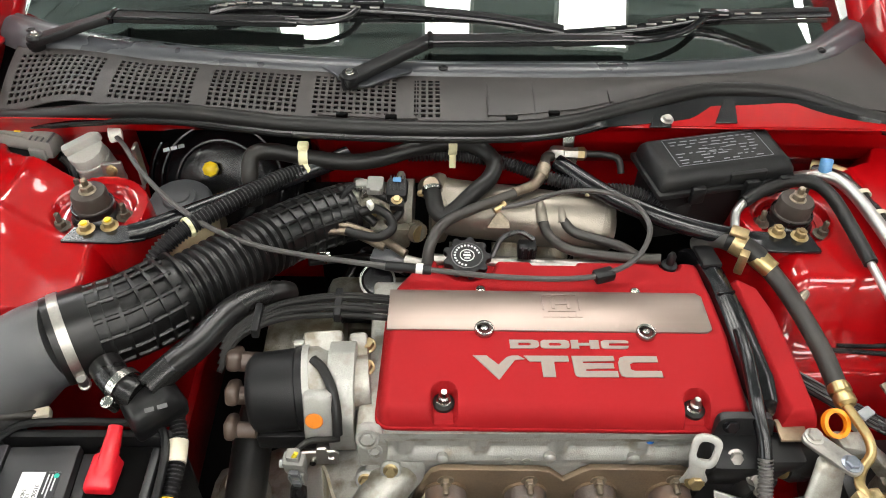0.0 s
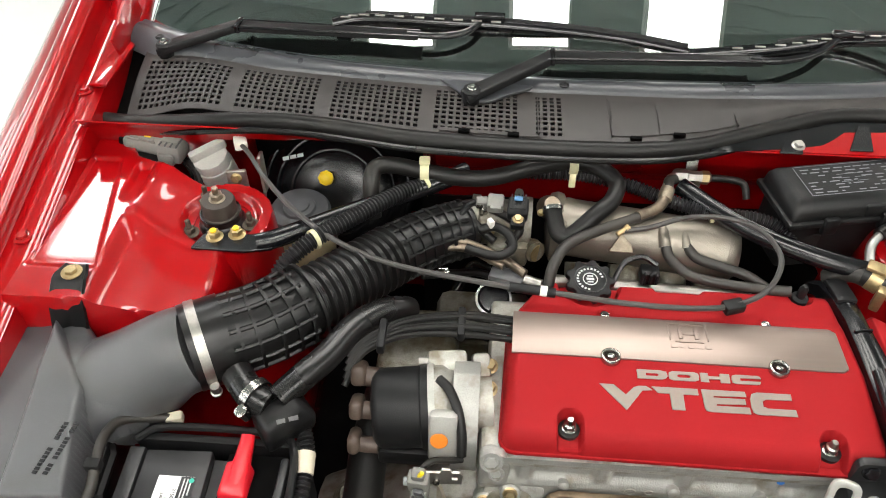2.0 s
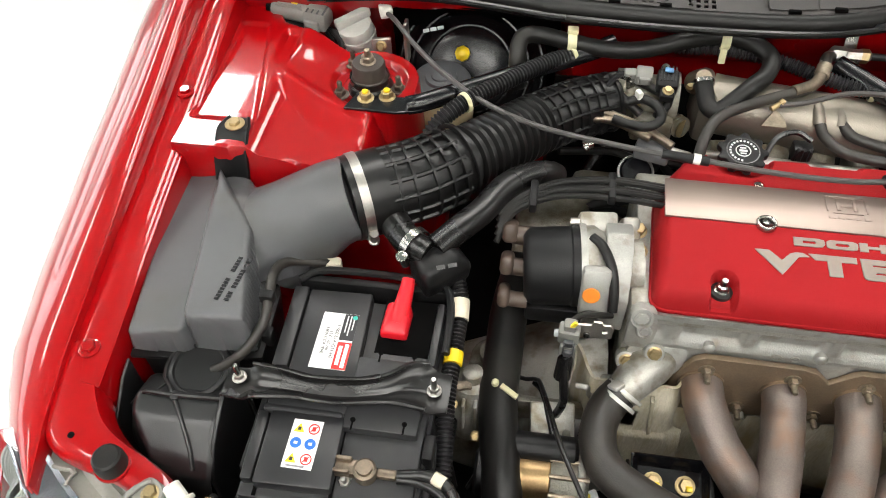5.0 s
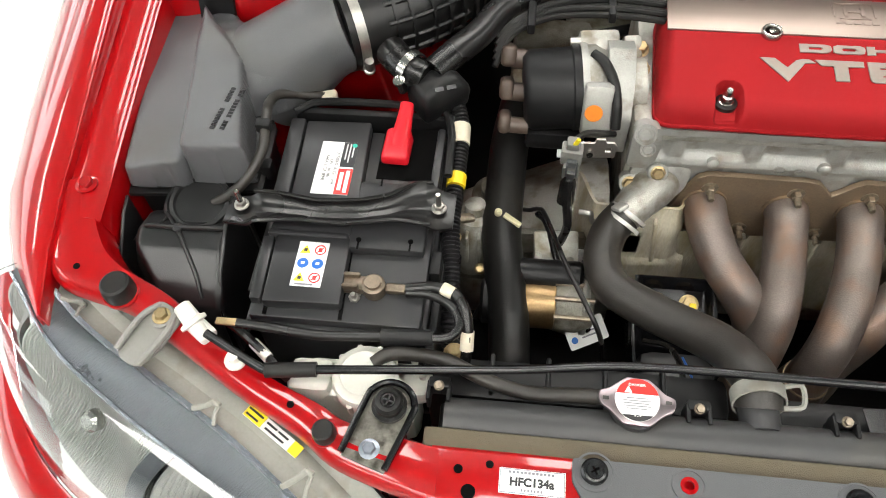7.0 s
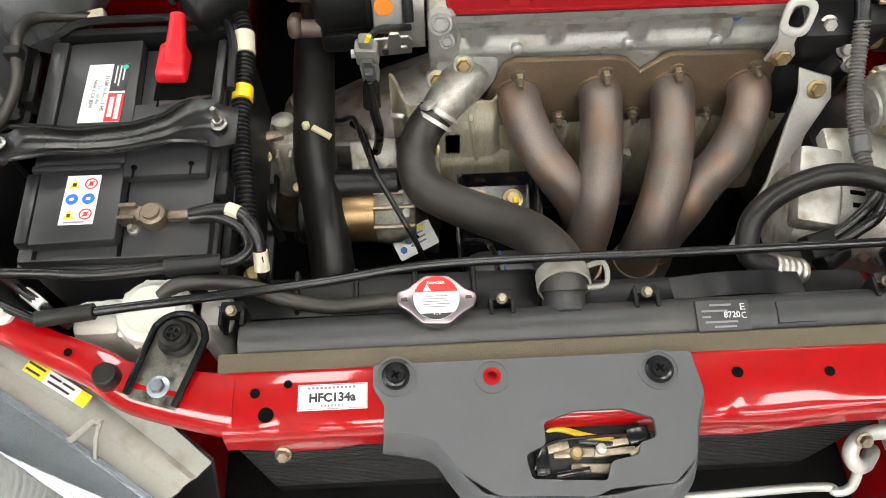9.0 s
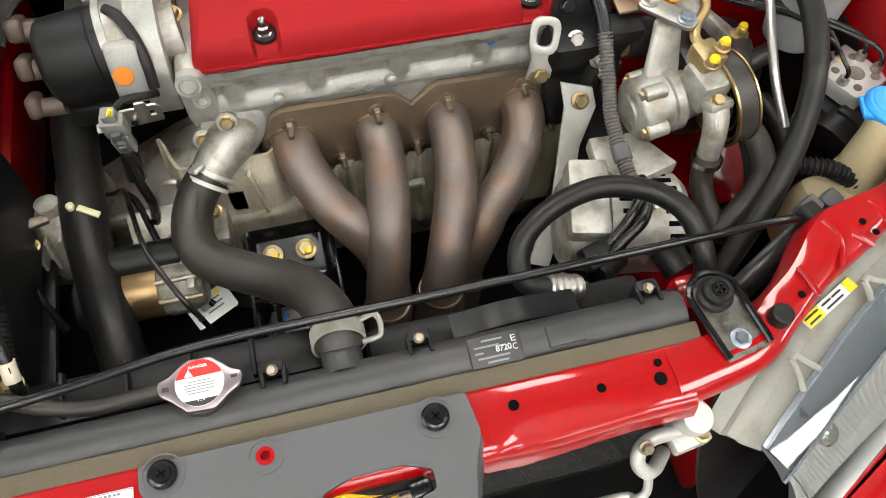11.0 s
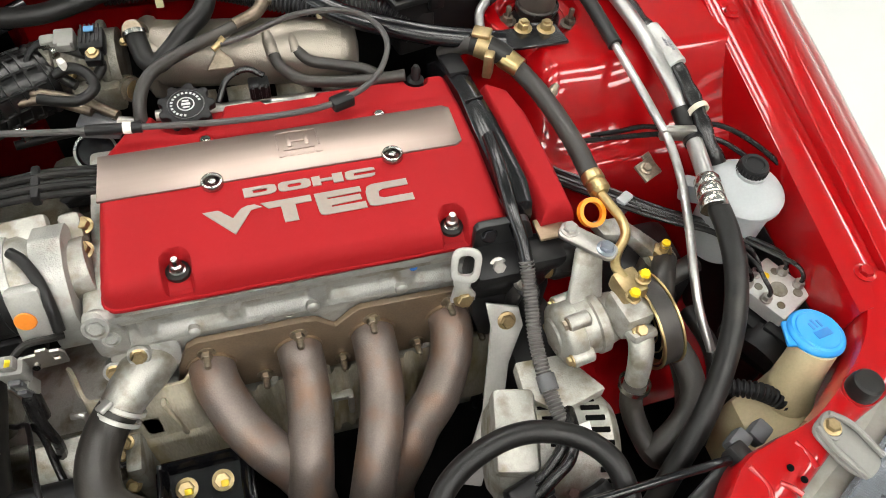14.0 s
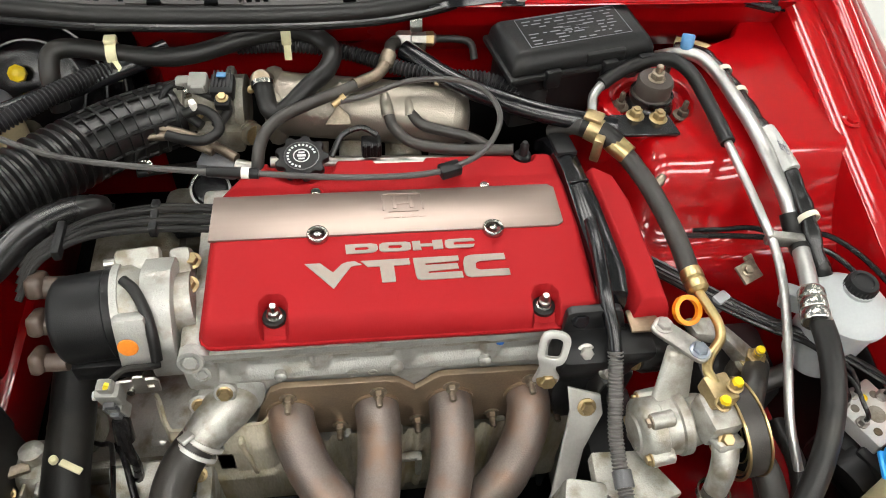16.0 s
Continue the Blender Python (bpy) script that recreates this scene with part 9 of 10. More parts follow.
part("lower_casting", bevel_all(loft([[(0.352, 0.47, 0.70), (0.45, 0.46, 0.70), (0.45, 0.53, 0.70), (0.352, 0.53, 0.70)], [(0.352, 0.462, 0.65), (0.445, 0.455, 0.65), (0.445, 0.53, 0.65), (0.352, 0.53, 0.65)], [(0.37, 0.465, 0.58), (0.43, 0.465, 0.58), (0.43, 0.53, 0.58), (0.37, 0.53, 0.58)]]), 0.008, 2), black_semi, mt)
part("web_rib", box((0.40, 0.456, 0.68), (0.008, 0.02, 0.07), 0.003, turn=(8, 0, 20)), black_semi, mt)
part("web_rib", box((0.425, 0.452, 0.68), (0.008, 0.02, 0.06), 0.003, turn=(8, 0, -12)), black_semi, mt)
part("arm", box((0.43, 0.465, 0.755), (0.05, 0.035, 0.025), 0.006), black_plastic, mt)
part("front_face", bevel_all(prism(rounded([(0.352, 0.80), (0.352, 0.70), (0.37, 0.68), (0.425, 0.69), (0.43, 0.75), (0.415, 0.80)], 0.010, 3), -0.496, -0.486, 0, 2, Matrix(((1, 0, 0, 0), (0, 0, -1, 0), (0, 1, 0, 0), (0, 0, 0, 1)))), 0.004, 2), black_semi, mt)
part("face_bolt", moved(hexbolt(0.0085, 0.006, 1.2), along((0.368, 0.486, 0.786), (0, -0.9, 0.4))), black_gloss, mt)
part("sight_hole", lathe([(0.0095, 0), (0.0095, 0.002), (0.0065, 0.0025)], 20, along((0.402, 0.460, 0.72), (0, -1, 0.3))), alu_head, mt)
part("bush_washer", lathe([(0.0155, 0), (0.0155, 0.0022), (0.011, 0.003)], 24, along((0.436, 0.462, 0.735), (-1, -0.35, 0.15))), gold_pipe, mt, "gold zinc washer")
part("bush_head", moved(hexbolt(0.009, 0.008), along((0.4335, 0.4605, 0.735), (-1, -0.35, 0.15))), zinc, mt, "yellow zinc bolt")
part("bush_housing", lathe([(0.010, -0.004), (0.021, -0.002), (0.024, 0.004), (0.024, 0.022), (0.020, 0.026), (0.008, 0.027)], 30, along((0.441, 0.466, 0.737), (1, 0.1, -0.1))), black_plastic, mt, "black rubber bush housing")
part("tab", box((0.445, 0.487, 0.773), (0.035, 0.03, 0.005), 0.002), flange_steel, mt, "rusty tab")
part("rubber_bush", lathe([(0.022, 0), (0.023, 0.01), (0.019, 0.03)], 20, along((0.447, 0.468, 0.742), (1, -0.2, 0.1))), rubber, mt)
part("bush_bolt", lathe([(0.013, 0), (0.013, 0.006), (0.010, 0.007), (0.010, 0.016)], 16, along((0.438, 0.466, 0.742), (-1, 0.2, 0))), gold_pipe, mt, "gold zinc bolt")
for q in ((0.405, 0.452, 0.726), (0.375, 0.462, 0.755), (0.418, 0.448, 0.705)):
    part("bolt", moved(hexbolt(0.008, 0.007), along(q, (0, -0.8, 0.6))), steel, mt)
tcv = thing("timing_cover", (0.42, 0.6, 0.5), "black plastic lower timing belt cover beside the engine", "timing cover")
part("cover", box((0.425, 0.60, 0.53), (0.075, 0.25, 0.42), 0.02), black_semi, tcv)
part("lower_cover", box((0.43, 0.44, 0.51), (0.08, 0.12, 0.23), 0.02), black_semi, tcv)
part("cover_rim", box((0.388, 0.60, 0.53), (0.008, 0.27, 0.43), 0.004), black_plastic, tcv)
part("cover_bolt", moved(hexbolt(0.006, 0.006), along((0.43, 0.472, 0.63), (0, -1, 0.2))), zinc, tcv)
hs = thing("manifold_stay", (0.37, 0.42, 0.6), "bent silver steel manifold stay", "stay bracket")
part("strip", bevel_all(loft([[(0.362, 0.448, 0.70), (0.402, 0.44, 0.69), (0.402, 0.444, 0.688), (0.362, 0.452, 0.698)], [(0.365, 0.428, 0.675), (0.405, 0.424, 0.672), (0.405, 0.429, 0.671), (0.365, 0.433, 0.674)], [(0.358, 0.405, 0.635), (0.384, 0.40, 0.63), (0.384, 0.405, 0.628), (0.358, 0.41, 0.633)], [(0.342, 0.36, 0.59), (0.365, 0.352, 0.585), (0.365, 0.357, 0.583), (0.342, 0.365, 0.588)], [(0.30, 0.30, 0.53), (0.325, 0.292, 0.525), (0.325, 0.297, 0.523), (0.30, 0.305, 0.528)]]), 0.001, 1), pipe_matt, hs)
part("stay_bolt", moved(hexbolt(0.0085, 0.007), along((0.384, 0.430, 0.682), (0, -0.8, 0.6))), zinc, hs)

alt = thing("alternator", (0.40, 0.29, 0.54), "silver grey alternator with vent slots and wiring", "alternator")
AXA = Vector((1, -0.22, 0)).normalized()
CA = Vector((0.325, 0.305, 0.618))
part("housing", lathe([(0.045, 0), (0.056, 0.008), (0.058, 0.02), (0.058, 0.05), (0.062, 0.052), (0.062, 0.095), (0.060, 0.10), (0.060, 0.135), (0.05, 0.145), (0.03, 0.148)], 40, along(CA, AXA)), cast_alu, alt)
for k in range(11):
    a = math.radians(15 + 14 * k)
    out_ = Vector((0, -math.cos(a), math.sin(a)))
    for d0 in (0.070, 0.120):
        part("vent_slot", moved(box((0, 0, 0), (0.006, 0.022, 0.004), 0.001), Matrix.Translation(CA + AXA * d0 + out_ * 0.0605) @ Matrix((AXA.cross(out_).to_4d(), AXA.to_4d(), out_.to_4d(), (0, 0, 0, 1))).transposed().to_3x3().to_4x4()), gap_black, alt)
part("terminal_cover", box((0.349, 0.297, 0.672), (0.048, 0.092, 0.034), 0.007, turn=(12, 0, -13)), alu_clean, alt, "bright terminal cover")
part("label", moved(box((0, 0, 0), (0.03, 0.05, 0.001), 0), along((0.418, 0.262, 0.672), (0.05, -0.55, 0.83))), paper, alt, "worn pale data label")
part("top_bracket", bevel_all(prism([(0.375, 0.375), (0.435, 0.372), (0.468, 0.318), (0.405, 0.302), (0.372, 0.332)], 0.66, 0.682, 0), 0.004, 2), cast_alu, alt, "flat grey adjuster casting")
part("plug", box((0.345, 0.232, 0.665), (0.05, 0.028, 0.025), 0.005, turn=(20, 0, 15)), black_plastic, alt)
part("plug", lathe([(0.014, 0), (0.014, 0.03), (0.010, 0.034)], 16, along((0.365, 0.228, 0.655), (-0.8, -0.5, 0.1))), black_plastic, alt)
for d in (0.0, 0.012):
    part("lead", sweep([(0.352, 0.236 - d, 0.672), (0.37, 0.245 - d, 0.688), (0.39, 0.262 - d * 1.5, 0.70), (0.405, 0.282 - d, 0.70), (0.412, 0.30, 0.69)], 0.0065, 10, 5), rubber_shiny, alt)
for q in ((0.40, 0.232, 0.632), (0.42, 0.228, 0.632)):
    part("bolt", moved(hexbolt(0.007, 0.007), along(q, (0, -0.7, 0.7))), blue_zinc if q[0] > 0.41 else steel, alt)
part("lower_pipe", ribbed([(0.30, 0.225, 0.62), (0.33, 0.215, 0.60), (0.35, 0.2, 0.57)], 0.014, 0.008, 0.0015, 14), steel, alt)

lm = thing("wiring_loom", (0.42, 0.4, 0.73), "grey black ribbed wiring conduit dropping to the alternator", "wiring loom", "wiring looms")
part("conduit", ribbed([(0.4035, 0.452, 0.770), (0.4035, 0.442, 0.761), (0.401, 0.415, 0.741), (0.396, 0.375, 0.718), (0.3955, 0.33, 0.703), (0.399, 0.288, 0.694), (0.41, 0.262, 0.68)], 0.0082, 0.0042, 0.0007, 14), conduit_grey, lm)
part("collar", sweep([(0.3957, 0.34, 0.706), (0.396, 0.322, 0.7015)], 0.0108, 12, 2), grey_plastic, lm)
lp = hose("bypass_hose", [(0.425, 0.155, 0.68), (0.424, 0.172, 0.72), (0.419, 0.212, 0.742), (0.402, 0.24, 0.746), (0.375, 0.258, 0.747), (0.34, 0.267, 0.747), (0.305, 0.264, 0.744), (0.268, 0.25, 0.738), (0.242, 0.228, 0.728), (0.238, 0.20, 0.712), (0.26, 0.19, 0.70), (0.285, 0.19, 0.69)], 0.0118, rubber, "black rubber hose looping over the alternator", "rubber hose", 16)
part("sleeve", ribbed([(0.262, 0.19, 0.70), (0.30, 0.189, 0.685)], 0.0135, 0.008, 0.001, 14), steel, lp)
solo("hose_fitting", join(lathe([(0.018, 0), (0.018, 0.03), (0.014, 0.034)], 16, along((0.415, 0.185, 0.68), (-0.3, 0.9, 0.2)))), black_plastic, "black plastic hose fitting", "hose fitting")
hose("lower_pump_hose", [(0.50, 0.314, 0.69), (0.498, 0.302, 0.655), (0.505, 0.27, 0.63), (0.52, 0.245, 0.615), (0.555, 0.262, 0.62), (0.575, 0.305, 0.645), (0.578, 0.355, 0.665), (0.575, 0.40, 0.67), (0.60, 0.44, 0.67), (0.65, 0.455, 0.68)], 0.0135, rubber_warm, "black rubber return hose curving under the pump", "rubber hose", 16)
hose("heater_return_hose", [(0.60, 0.455, 0.70), (0.583, 0.43, 0.71), (0.570, 0.40, 0.70), (0.567, 0.36, 0.685), (0.575, 0.325, 0.675), (0.570, 0.29, 0.665), (0.545, 0.265, 0.65), (0.51, 0.25, 0.62)], 0.0155, rubber_warm, "brown black rubber hose bending behind the pulley", "rubber hose", 16)
hose("washer_hose", [(0.62, 0.40, 0.66), (0.62, 0.34, 0.665), (0.60, 0.29, 0.66), (0.57, 0.25, 0.62)], 0.011, rubber, "black rubber hose beside the washer neck", "rubber hose", 14)
part("conduit", ribbed([(0.60, 0.29, 0.675), (0.64, 0.27, 0.68), (0.68, 0.25, 0.66)], 0.010, 0.006, 0.0012, 12), black_plastic, thing("wiring_loom", (0.64, 0.27, 0.68), "black ribbed conduit near the washer tank", "wiring loom", "wiring looms"))

# mount arm with the yellow tipped stud
arm_ = thing("engine_mount", (0.58, 0.48, 0.6), "cast aluminium engine mount with a zinc stud", "engine mount")
part("web", bevel_all(loft([[(0.505, 0.50, 0.755), (0.515, 0.478, 0.75), (0.515, 0.478, 0.735), (0.505, 0.50, 0.74)], [(0.55, 0.505, 0.745), (0.555, 0.478, 0.738), (0.555, 0.478, 0.715), (0.55, 0.505, 0.722)], [(0.605, 0.48, 0.705), (0.60, 0.452, 0.70), (0.60, 0.452, 0.67), (0.605, 0.48, 0.675)]]), 0.005, 2), alu_clean, arm_)
part("boss", lathe([(0.022, -0.05), (0.022, 0.0), (0.018, 0.004)], 24, pose(0.597, 0.462, 0.70)), cast_dirty, arm_)
nut = part("stud_nut", moved(hexbolt(0.0125, 0.012, 1.3, 0.012), pose(0.597, 0.462, 0.704)), zinc, arm_, "zinc stud nut")
part("paint_tip", lathe([(0.0065, 0.02), (0.005, 0.027)], 10, pose(0.597, 0.462, 0.7045)), yellow, nut)
part("rubber", lathe([(0.045, 0), (0.048, 0.04), (0.04, 0.06)], 24, pose(0.597, 0.47, 0.59)), rubber, arm_)
part("mount_body", box((0.60, 0.495, 0.60), (0.11, 0.11, 0.13), 0.02), black_semi, arm_, "black rubber mount body")

# pressure hose from the pump to the back
ph = hose("pressure_hose", [(0.395, 0.775, 0.80), (0.415, 0.762, 0.825), (0.432, 0.745, 0.832), (0.448, 0.735, 0.830), (0.470, 0.715, 0.822), (0.490, 0.675, 0.812), (0.502, 0.63, 0.805), (0.509, 0.58, 0.80), (0.511, 0.54, 0.795), (0.512, 0.525, 0.793)], 0.0122, rubber_warm, "worn brown black power steering hose with gold fittings", "pressure hose", 16)
part("elbow_sleeve", sweep([(0.425, 0.752, 0.835), (0.445, 0.738, 0.835), (0.465, 0.722, 0.827)], 0.0145, 14, 4), rubber, ph)
part("crimp", lathe([(0.0135, 0), (0.0145, 0.006), (0.0135, 0.03)], 18, along((0.458, 0.728, 0.828), (0.62, -0.75, -0.2))), gold_pipe, ph, "gold crimp sleeve")
part("crimp", lathe([(0.0125, 0), (0.0135, 0.004), (0.0135, 0.012), (0.0115, 0.014), (0.013, 0.018), (0.013, 0.026), (0.009, 0.03)], 18, along((0.5115, 0.538, 0.795), (0.1, -0.98, -0.1))), gold_pipe, ph, "gold crimp sleeve")
part("clip", join(box((0.436, 0.748, 0.852), (0.024, 0.02, 0.006), 0.002, turn=(0, 0, -30)), box((0.438, 0.718, 0.825), (0.012, 0.016, 0.035), 0.002, turn=(0, 0, -30)), ring((0.438, 0.743, 0.834), (0.7, -0.5, -0.1), 0.0146, 0.016, 0.002)), zinc, ph, "gold zinc clip")
part("steel_pipe", sweep([(0.513, 0.51, 0.792), (0.519, 0.49, 0.79), (0.524, 0.468, 0.788), (0.520, 0.448, 0.786), (0.503, 0.43, 0.783), (0.495, 0.414, 0.78), (0.50, 0.398, 0.777)], 0.0058, 14, 6), gold_pipe, ph, "gold bent pipe")
part("side_sensor", lathe([(0.006, 0), (0.007, 0.02), (0.004, 0.03)], 10, along((0.497, 0.658, 0.80), (0.6, 0.5, 0.4))), rust_stud, ph)

# air conditioning pipes
ac = thing("ac_pipe", (0.64, 0.6, 0.8), "thick aluminium air conditioning pipe with a black hose", "ac pipe", "ac pipes")
part("pipe", sweep([(0.575, 0.905, 0.822), (0.59, 0.888, 0.84), (0.605, 0.878, 0.848), (0.622, 0.862, 0.85), (0.632, 0.82, 0.852), (0.638, 0.74, 0.853), (0.642, 0.68, 0.848), (0.652, 0.625, 0.828), (0.658, 0.59, 0.81)], 0.0095, 16, 6), pipe_alu, ac)
part("grommet", sweep([(0.655, 0.60, 0.815), (0.657, 0.575, 0.803), (0.654, 0.55, 0.803)], 0.0125, 16, 4), rubber, ac)
part("pipe", sweep([(0.655, 0.555, 0.803), (0.645, 0.515, 0.805), (0.637, 0.485, 0.806)], 0.0105, 16, 4), pipe_alu, ac)
part("ferrule", lathe([(0.013, 0), (0.0155, 0.004), (0.0155, 0.012), (0.0135, 0.014), (0.016, 0.018), (0.016, 0.028), (0.0145, 0.03), (0.0165, 0.034), (0.0165, 0.044), (0.015, 0.046)], 22, along((0.6385, 0.492, 0.806), (-0.25, -0.95, -0.02))), chrome, ac, "bright crimped ferrule")
part("hose", sweep([(0.634, 0.462, 0.805), (0.633, 0.42, 0.796), (0.627, 0.375, 0.777), (0.610, 0.33, 0.752), (0.585, 0.29, 0.725), (0.55, 0.25, 0.695), (0.51, 0.215, 0.65), (0.47, 0.18, 0.60)], 0.0132, 18, 7), rubber, ac, "thick black rubber hose")
part("valve_cap", lathe([(0.008, 0), (0.0095, 0.004), (0.0095, 0.02), (0.008, 0.022)], 12, along((0.603, 0.88, 0.852), (0.15, 0.55, 0.8))), dull_blue, ac, "blue valve cap")
ac = thing("ac_pipe", (0.6, 0.6, 0.8), "thin aluminium air conditioning pipe with a rubber sleeve", "ac pipe", "ac pipes")
part("pipe", sweep([(0.448, 0.785, 0.825), (0.452, 0.805, 0.838), (0.47, 0.825, 0.843)], 0.0065, 12, 5), pipe_alu, ac)
part("sleeve", sweep([(0.466, 0.822, 0.843), (0.50, 0.842, 0.85), (0.545, 0.856, 0.855), (0.575, 0.852, 0.856), (0.592, 0.825, 0.854), (0.598, 0.77, 0.85), (0.602, 0.70, 0.843)], 0.0095, 14, 6), rubber, ac, "black rubber sleeve")
part("pipe", sweep([(0.602, 0.705, 0.843), (0.606, 0.64, 0.835), (0.613, 0.59, 0.822), (0.622, 0.555, 0.805), (0.620, 0.51, 0.79), (0.606, 0.45, 0.775), (0.592, 0.40, 0.76), (0.586, 0.36, 0.74), (0.592, 0.32, 0.71)], 0.0055, 12, 6), pipe_alu, ac)
part("pipe_clip", box((0.637, 0.566, 0.808), (0.045, 0.012, 0.018), 0.003, turn=(0, 0, -12)), steel, ac)

wl = thing("wiring_loom", (0.65, 0.7, 0.83), "black taped wiring loom with a white printed tag", "wiring loom", "wiring looms")
part("loom", sweep([(0.600, 0.905, 0.835), (0.628, 0.878, 0.845), (0.643, 0.80, 0.85), (0.652, 0.72, 0.848), (0.662, 0.66, 0.842), (0.668, 0.60, 0.828), (0.672, 0.54, 0.80), (0.69, 0.52, 0.77), (0.70, 0.53, 0.73)], 0.0105, 12, 6, wave=lambda s: 0.0012 * math.sin(s * 160)), rubber_shiny, wl)
tag = part("tag", sweep([(0.6535, 0.71, 0.852), (0.6585, 0.68, 0.849), (0.664, 0.645, 0.844)], 0.0116, 12, 4), tag_film, wl, "white wrapped printed tag")
part("print", bars([(-0.03 + 0.006 * k, -0.0262 + 0.006 * k, 0.003) for k in range(9)] + [(-0.026 + 0.006 * k, -0.0222 + 0.006 * k, -0.003) for k in range(7)], pose(0.6575, 0.675, 0.8605, -9, -10, -102), 0.0038, 0.0006), ink_grey, tag)
for q in ((0.6445, 0.785, 0.85), (0.6395, 0.83, 0.85), (0.670, 0.585, 0.822)):
    part("band", ring(q, (0.1, -0.95, -0.1), 0.0118, 0.007, 0.0016, 18), tape, wl, "pale tape band")
solo("ground_strap", sweep([(0.61, 0.93, 0.83), (0.64, 0.91, 0.835), (0.66, 0.905, 0.83)], 0.008, 8, 5, squash=0.5), zinc, "small braided ground strap", "ground strap")

# steering fluid reservoir, hydraulic unit, washer tank
pr_ = thing("steering_reservoir", (0.69, 0.47, 0.66), "milky steering fluid reservoir with a black cap", "fluid reservoir")
part("bowl", lathe([(0.036, -0.11), (0.040, -0.09), (0.0425, -0.024), (0.044, -0.014), (0.0475, -0.012), (0.0485, -0.009), (0.0485, -0.003), (0.046, 0.0), (0.040, 0.005), (0.020, 0.012), (0.004, 0.012)], 44, pose(0.692, 0.480, 0.789)), milky, pr_)
part("neck", lathe([(0.018, 0), (0.018, 0.012)], 20, pose(0.700, 0.490, 0.793)), milky, pr_)
part("cap", lathe([(0.0175, 0), (0.0175, 0.013), (0.016, 0.016), (0.0115, 0.0165), (0.0105, 0.0145), (0.003, 0.0145)], 32, pose(0.701, 0.492, 0.800)), black_plastic, pr_, "black round cap")
part("cap_knurl", join(*[box((0.701 + 0.0175 * math.cos(k * 0.2618), 0.492 + 0.0175 * math.sin(k * 0.2618), 0.807), (0.0016, 0.0016, 0.011), 0) for k in range(24)]), black_plastic, pr_)
for k in range(6):
    part("rib", moved(box((0.030, 0, 0), (0.03, 0.002, 0.003), 0.0006), pose(0.692, 0.480, 0.797, 0, 0, 60 * k + 200) @ pose(0, 0, 0, 0, 16, 0)), milky, pr_)
part("moulded_print", bars([(-0.012, 0.012, 0.006), (-0.010, 0.010, 0.0), (-0.012, 0.012, -0.006)], pose(0.688, 0.457, 0.7965, 10, 0, 10), 0.0028, 0.0006), white_nylon, pr_)
part("side_pad", box((0.64, 0.505, 0.77), (0.03, 0.02, 0.03), 0.004, turn=(0, 0, -30)), milky, pr_)

ab = thing("brake_modulator", (0.71, 0.36, 0.6), "silver brake hydraulic unit with thin black lines", "hydraulic unit")
MA = pose(0.712, 0.380, 0.698, 0, 0, 26)
part("block", moved(box((0, 0, 0), (0.064, 0.068, 0.024), 0.003), MA), alu_white, ab)
part("motor", moved(join(box((-0.012, -0.02, -0.05), (0.075, 0.085, 0.07), 0.012), box((-0.03, -0.04, -0.03), (0.03, 0.04, 0.05), 0.005), box((0.0, -0.05, -0.02), (0.05, 0.02, 0.03), 0.004)), MA), black_plastic, ab, "black motor housing")
part("motor_ring", moved(lathe([(0.035, 0), (0.035, 0.03)], 24), MA @ pose(-0.055, -0.035, -0.05, 0, 70, 0)), black_plastic, ab)
for x, y, r in ((0.0, -0.005, 0.011), (-0.02, 0.018, 0.005), (0.024, 0.018, 0.005), (0.018, -0.028, 0.006), (-0.022, -0.024, 0.005)):
    part("bore", moved(lathe([(r, 0), (r, 0.0012)], 18), MA @ pose(x * 0.8, y * 0.8, 0.0118)), cast_dirty, ab)
part("paint_dot", moved(lathe([(0.0045, 0), (0.0045, 0.001)], 14), MA @ pose(0.005, 0.018, 0.012)), yellow, ab, "yellow paint dot")
ports = [(-0.024, 0.026), (-0.004, 0.028), (0.024, -0.016), (-0.025, -0.002), (0.025, 0.008)]
far = [(0.545, 0.585, 0.72), (0.55, 0.57, 0.715), (0.555, 0.56, 0.71), (0.56, 0.55, 0.705), (0.55, 0.53, 0.70), (0.565, 0.54, 0.70)]
for (x, y), (fx, fy, fz) in zip(ports, far):
    q = (MA @ Vector((x, y, 0.012)))
    part("port_nut", moved(hexbolt(0.0065, 0.008, 1.1), Matrix.Translation(q)), steel, ab)
    o = 0.007 * ports.index((x, y))
    part("brake_line", sweep([q[:], (q.x, q.y, q.z + 0.016), (q.x - 0.005, q.y + 0.012, q.z + 0.026), (q.x * 0.6 + 0.4 * 0.665, q.y * 0.6 + 0.4 * (0.452 + o * 0.7), 0.742), (0.655, 0.455 + o * 0.7, 0.740), (0.61, 0.488 + o * 0.8, 0.736), (0.56, 0.53 + o, 0.732), (0.50, 0.59 + o, 0.725), (0.45, 0.65 + o, 0.71)], 0.0028, 8, 6), rubber_shiny, ab, "thin black brake line")
part("line_holder", box((0.572, 0.536, 0.722), (0.022, 0.014, 0.034), 0.003, turn=(0, 0, 30)), milky, ab, "pale nylon line holder")
part("brake_line", sweep([(0.545, 0.61, 0.78), (0.58, 0.605, 0.785), (0.62, 0.60, 0.79), (0.66, 0.57, 0.795), (0.70, 0.555, 0.79), (0.73, 0.52, 0.78), (0.76, 0.46, 0.765), (0.765, 0.42, 0.74)], 0.0035, 8, 6), rubber_shiny, ab)
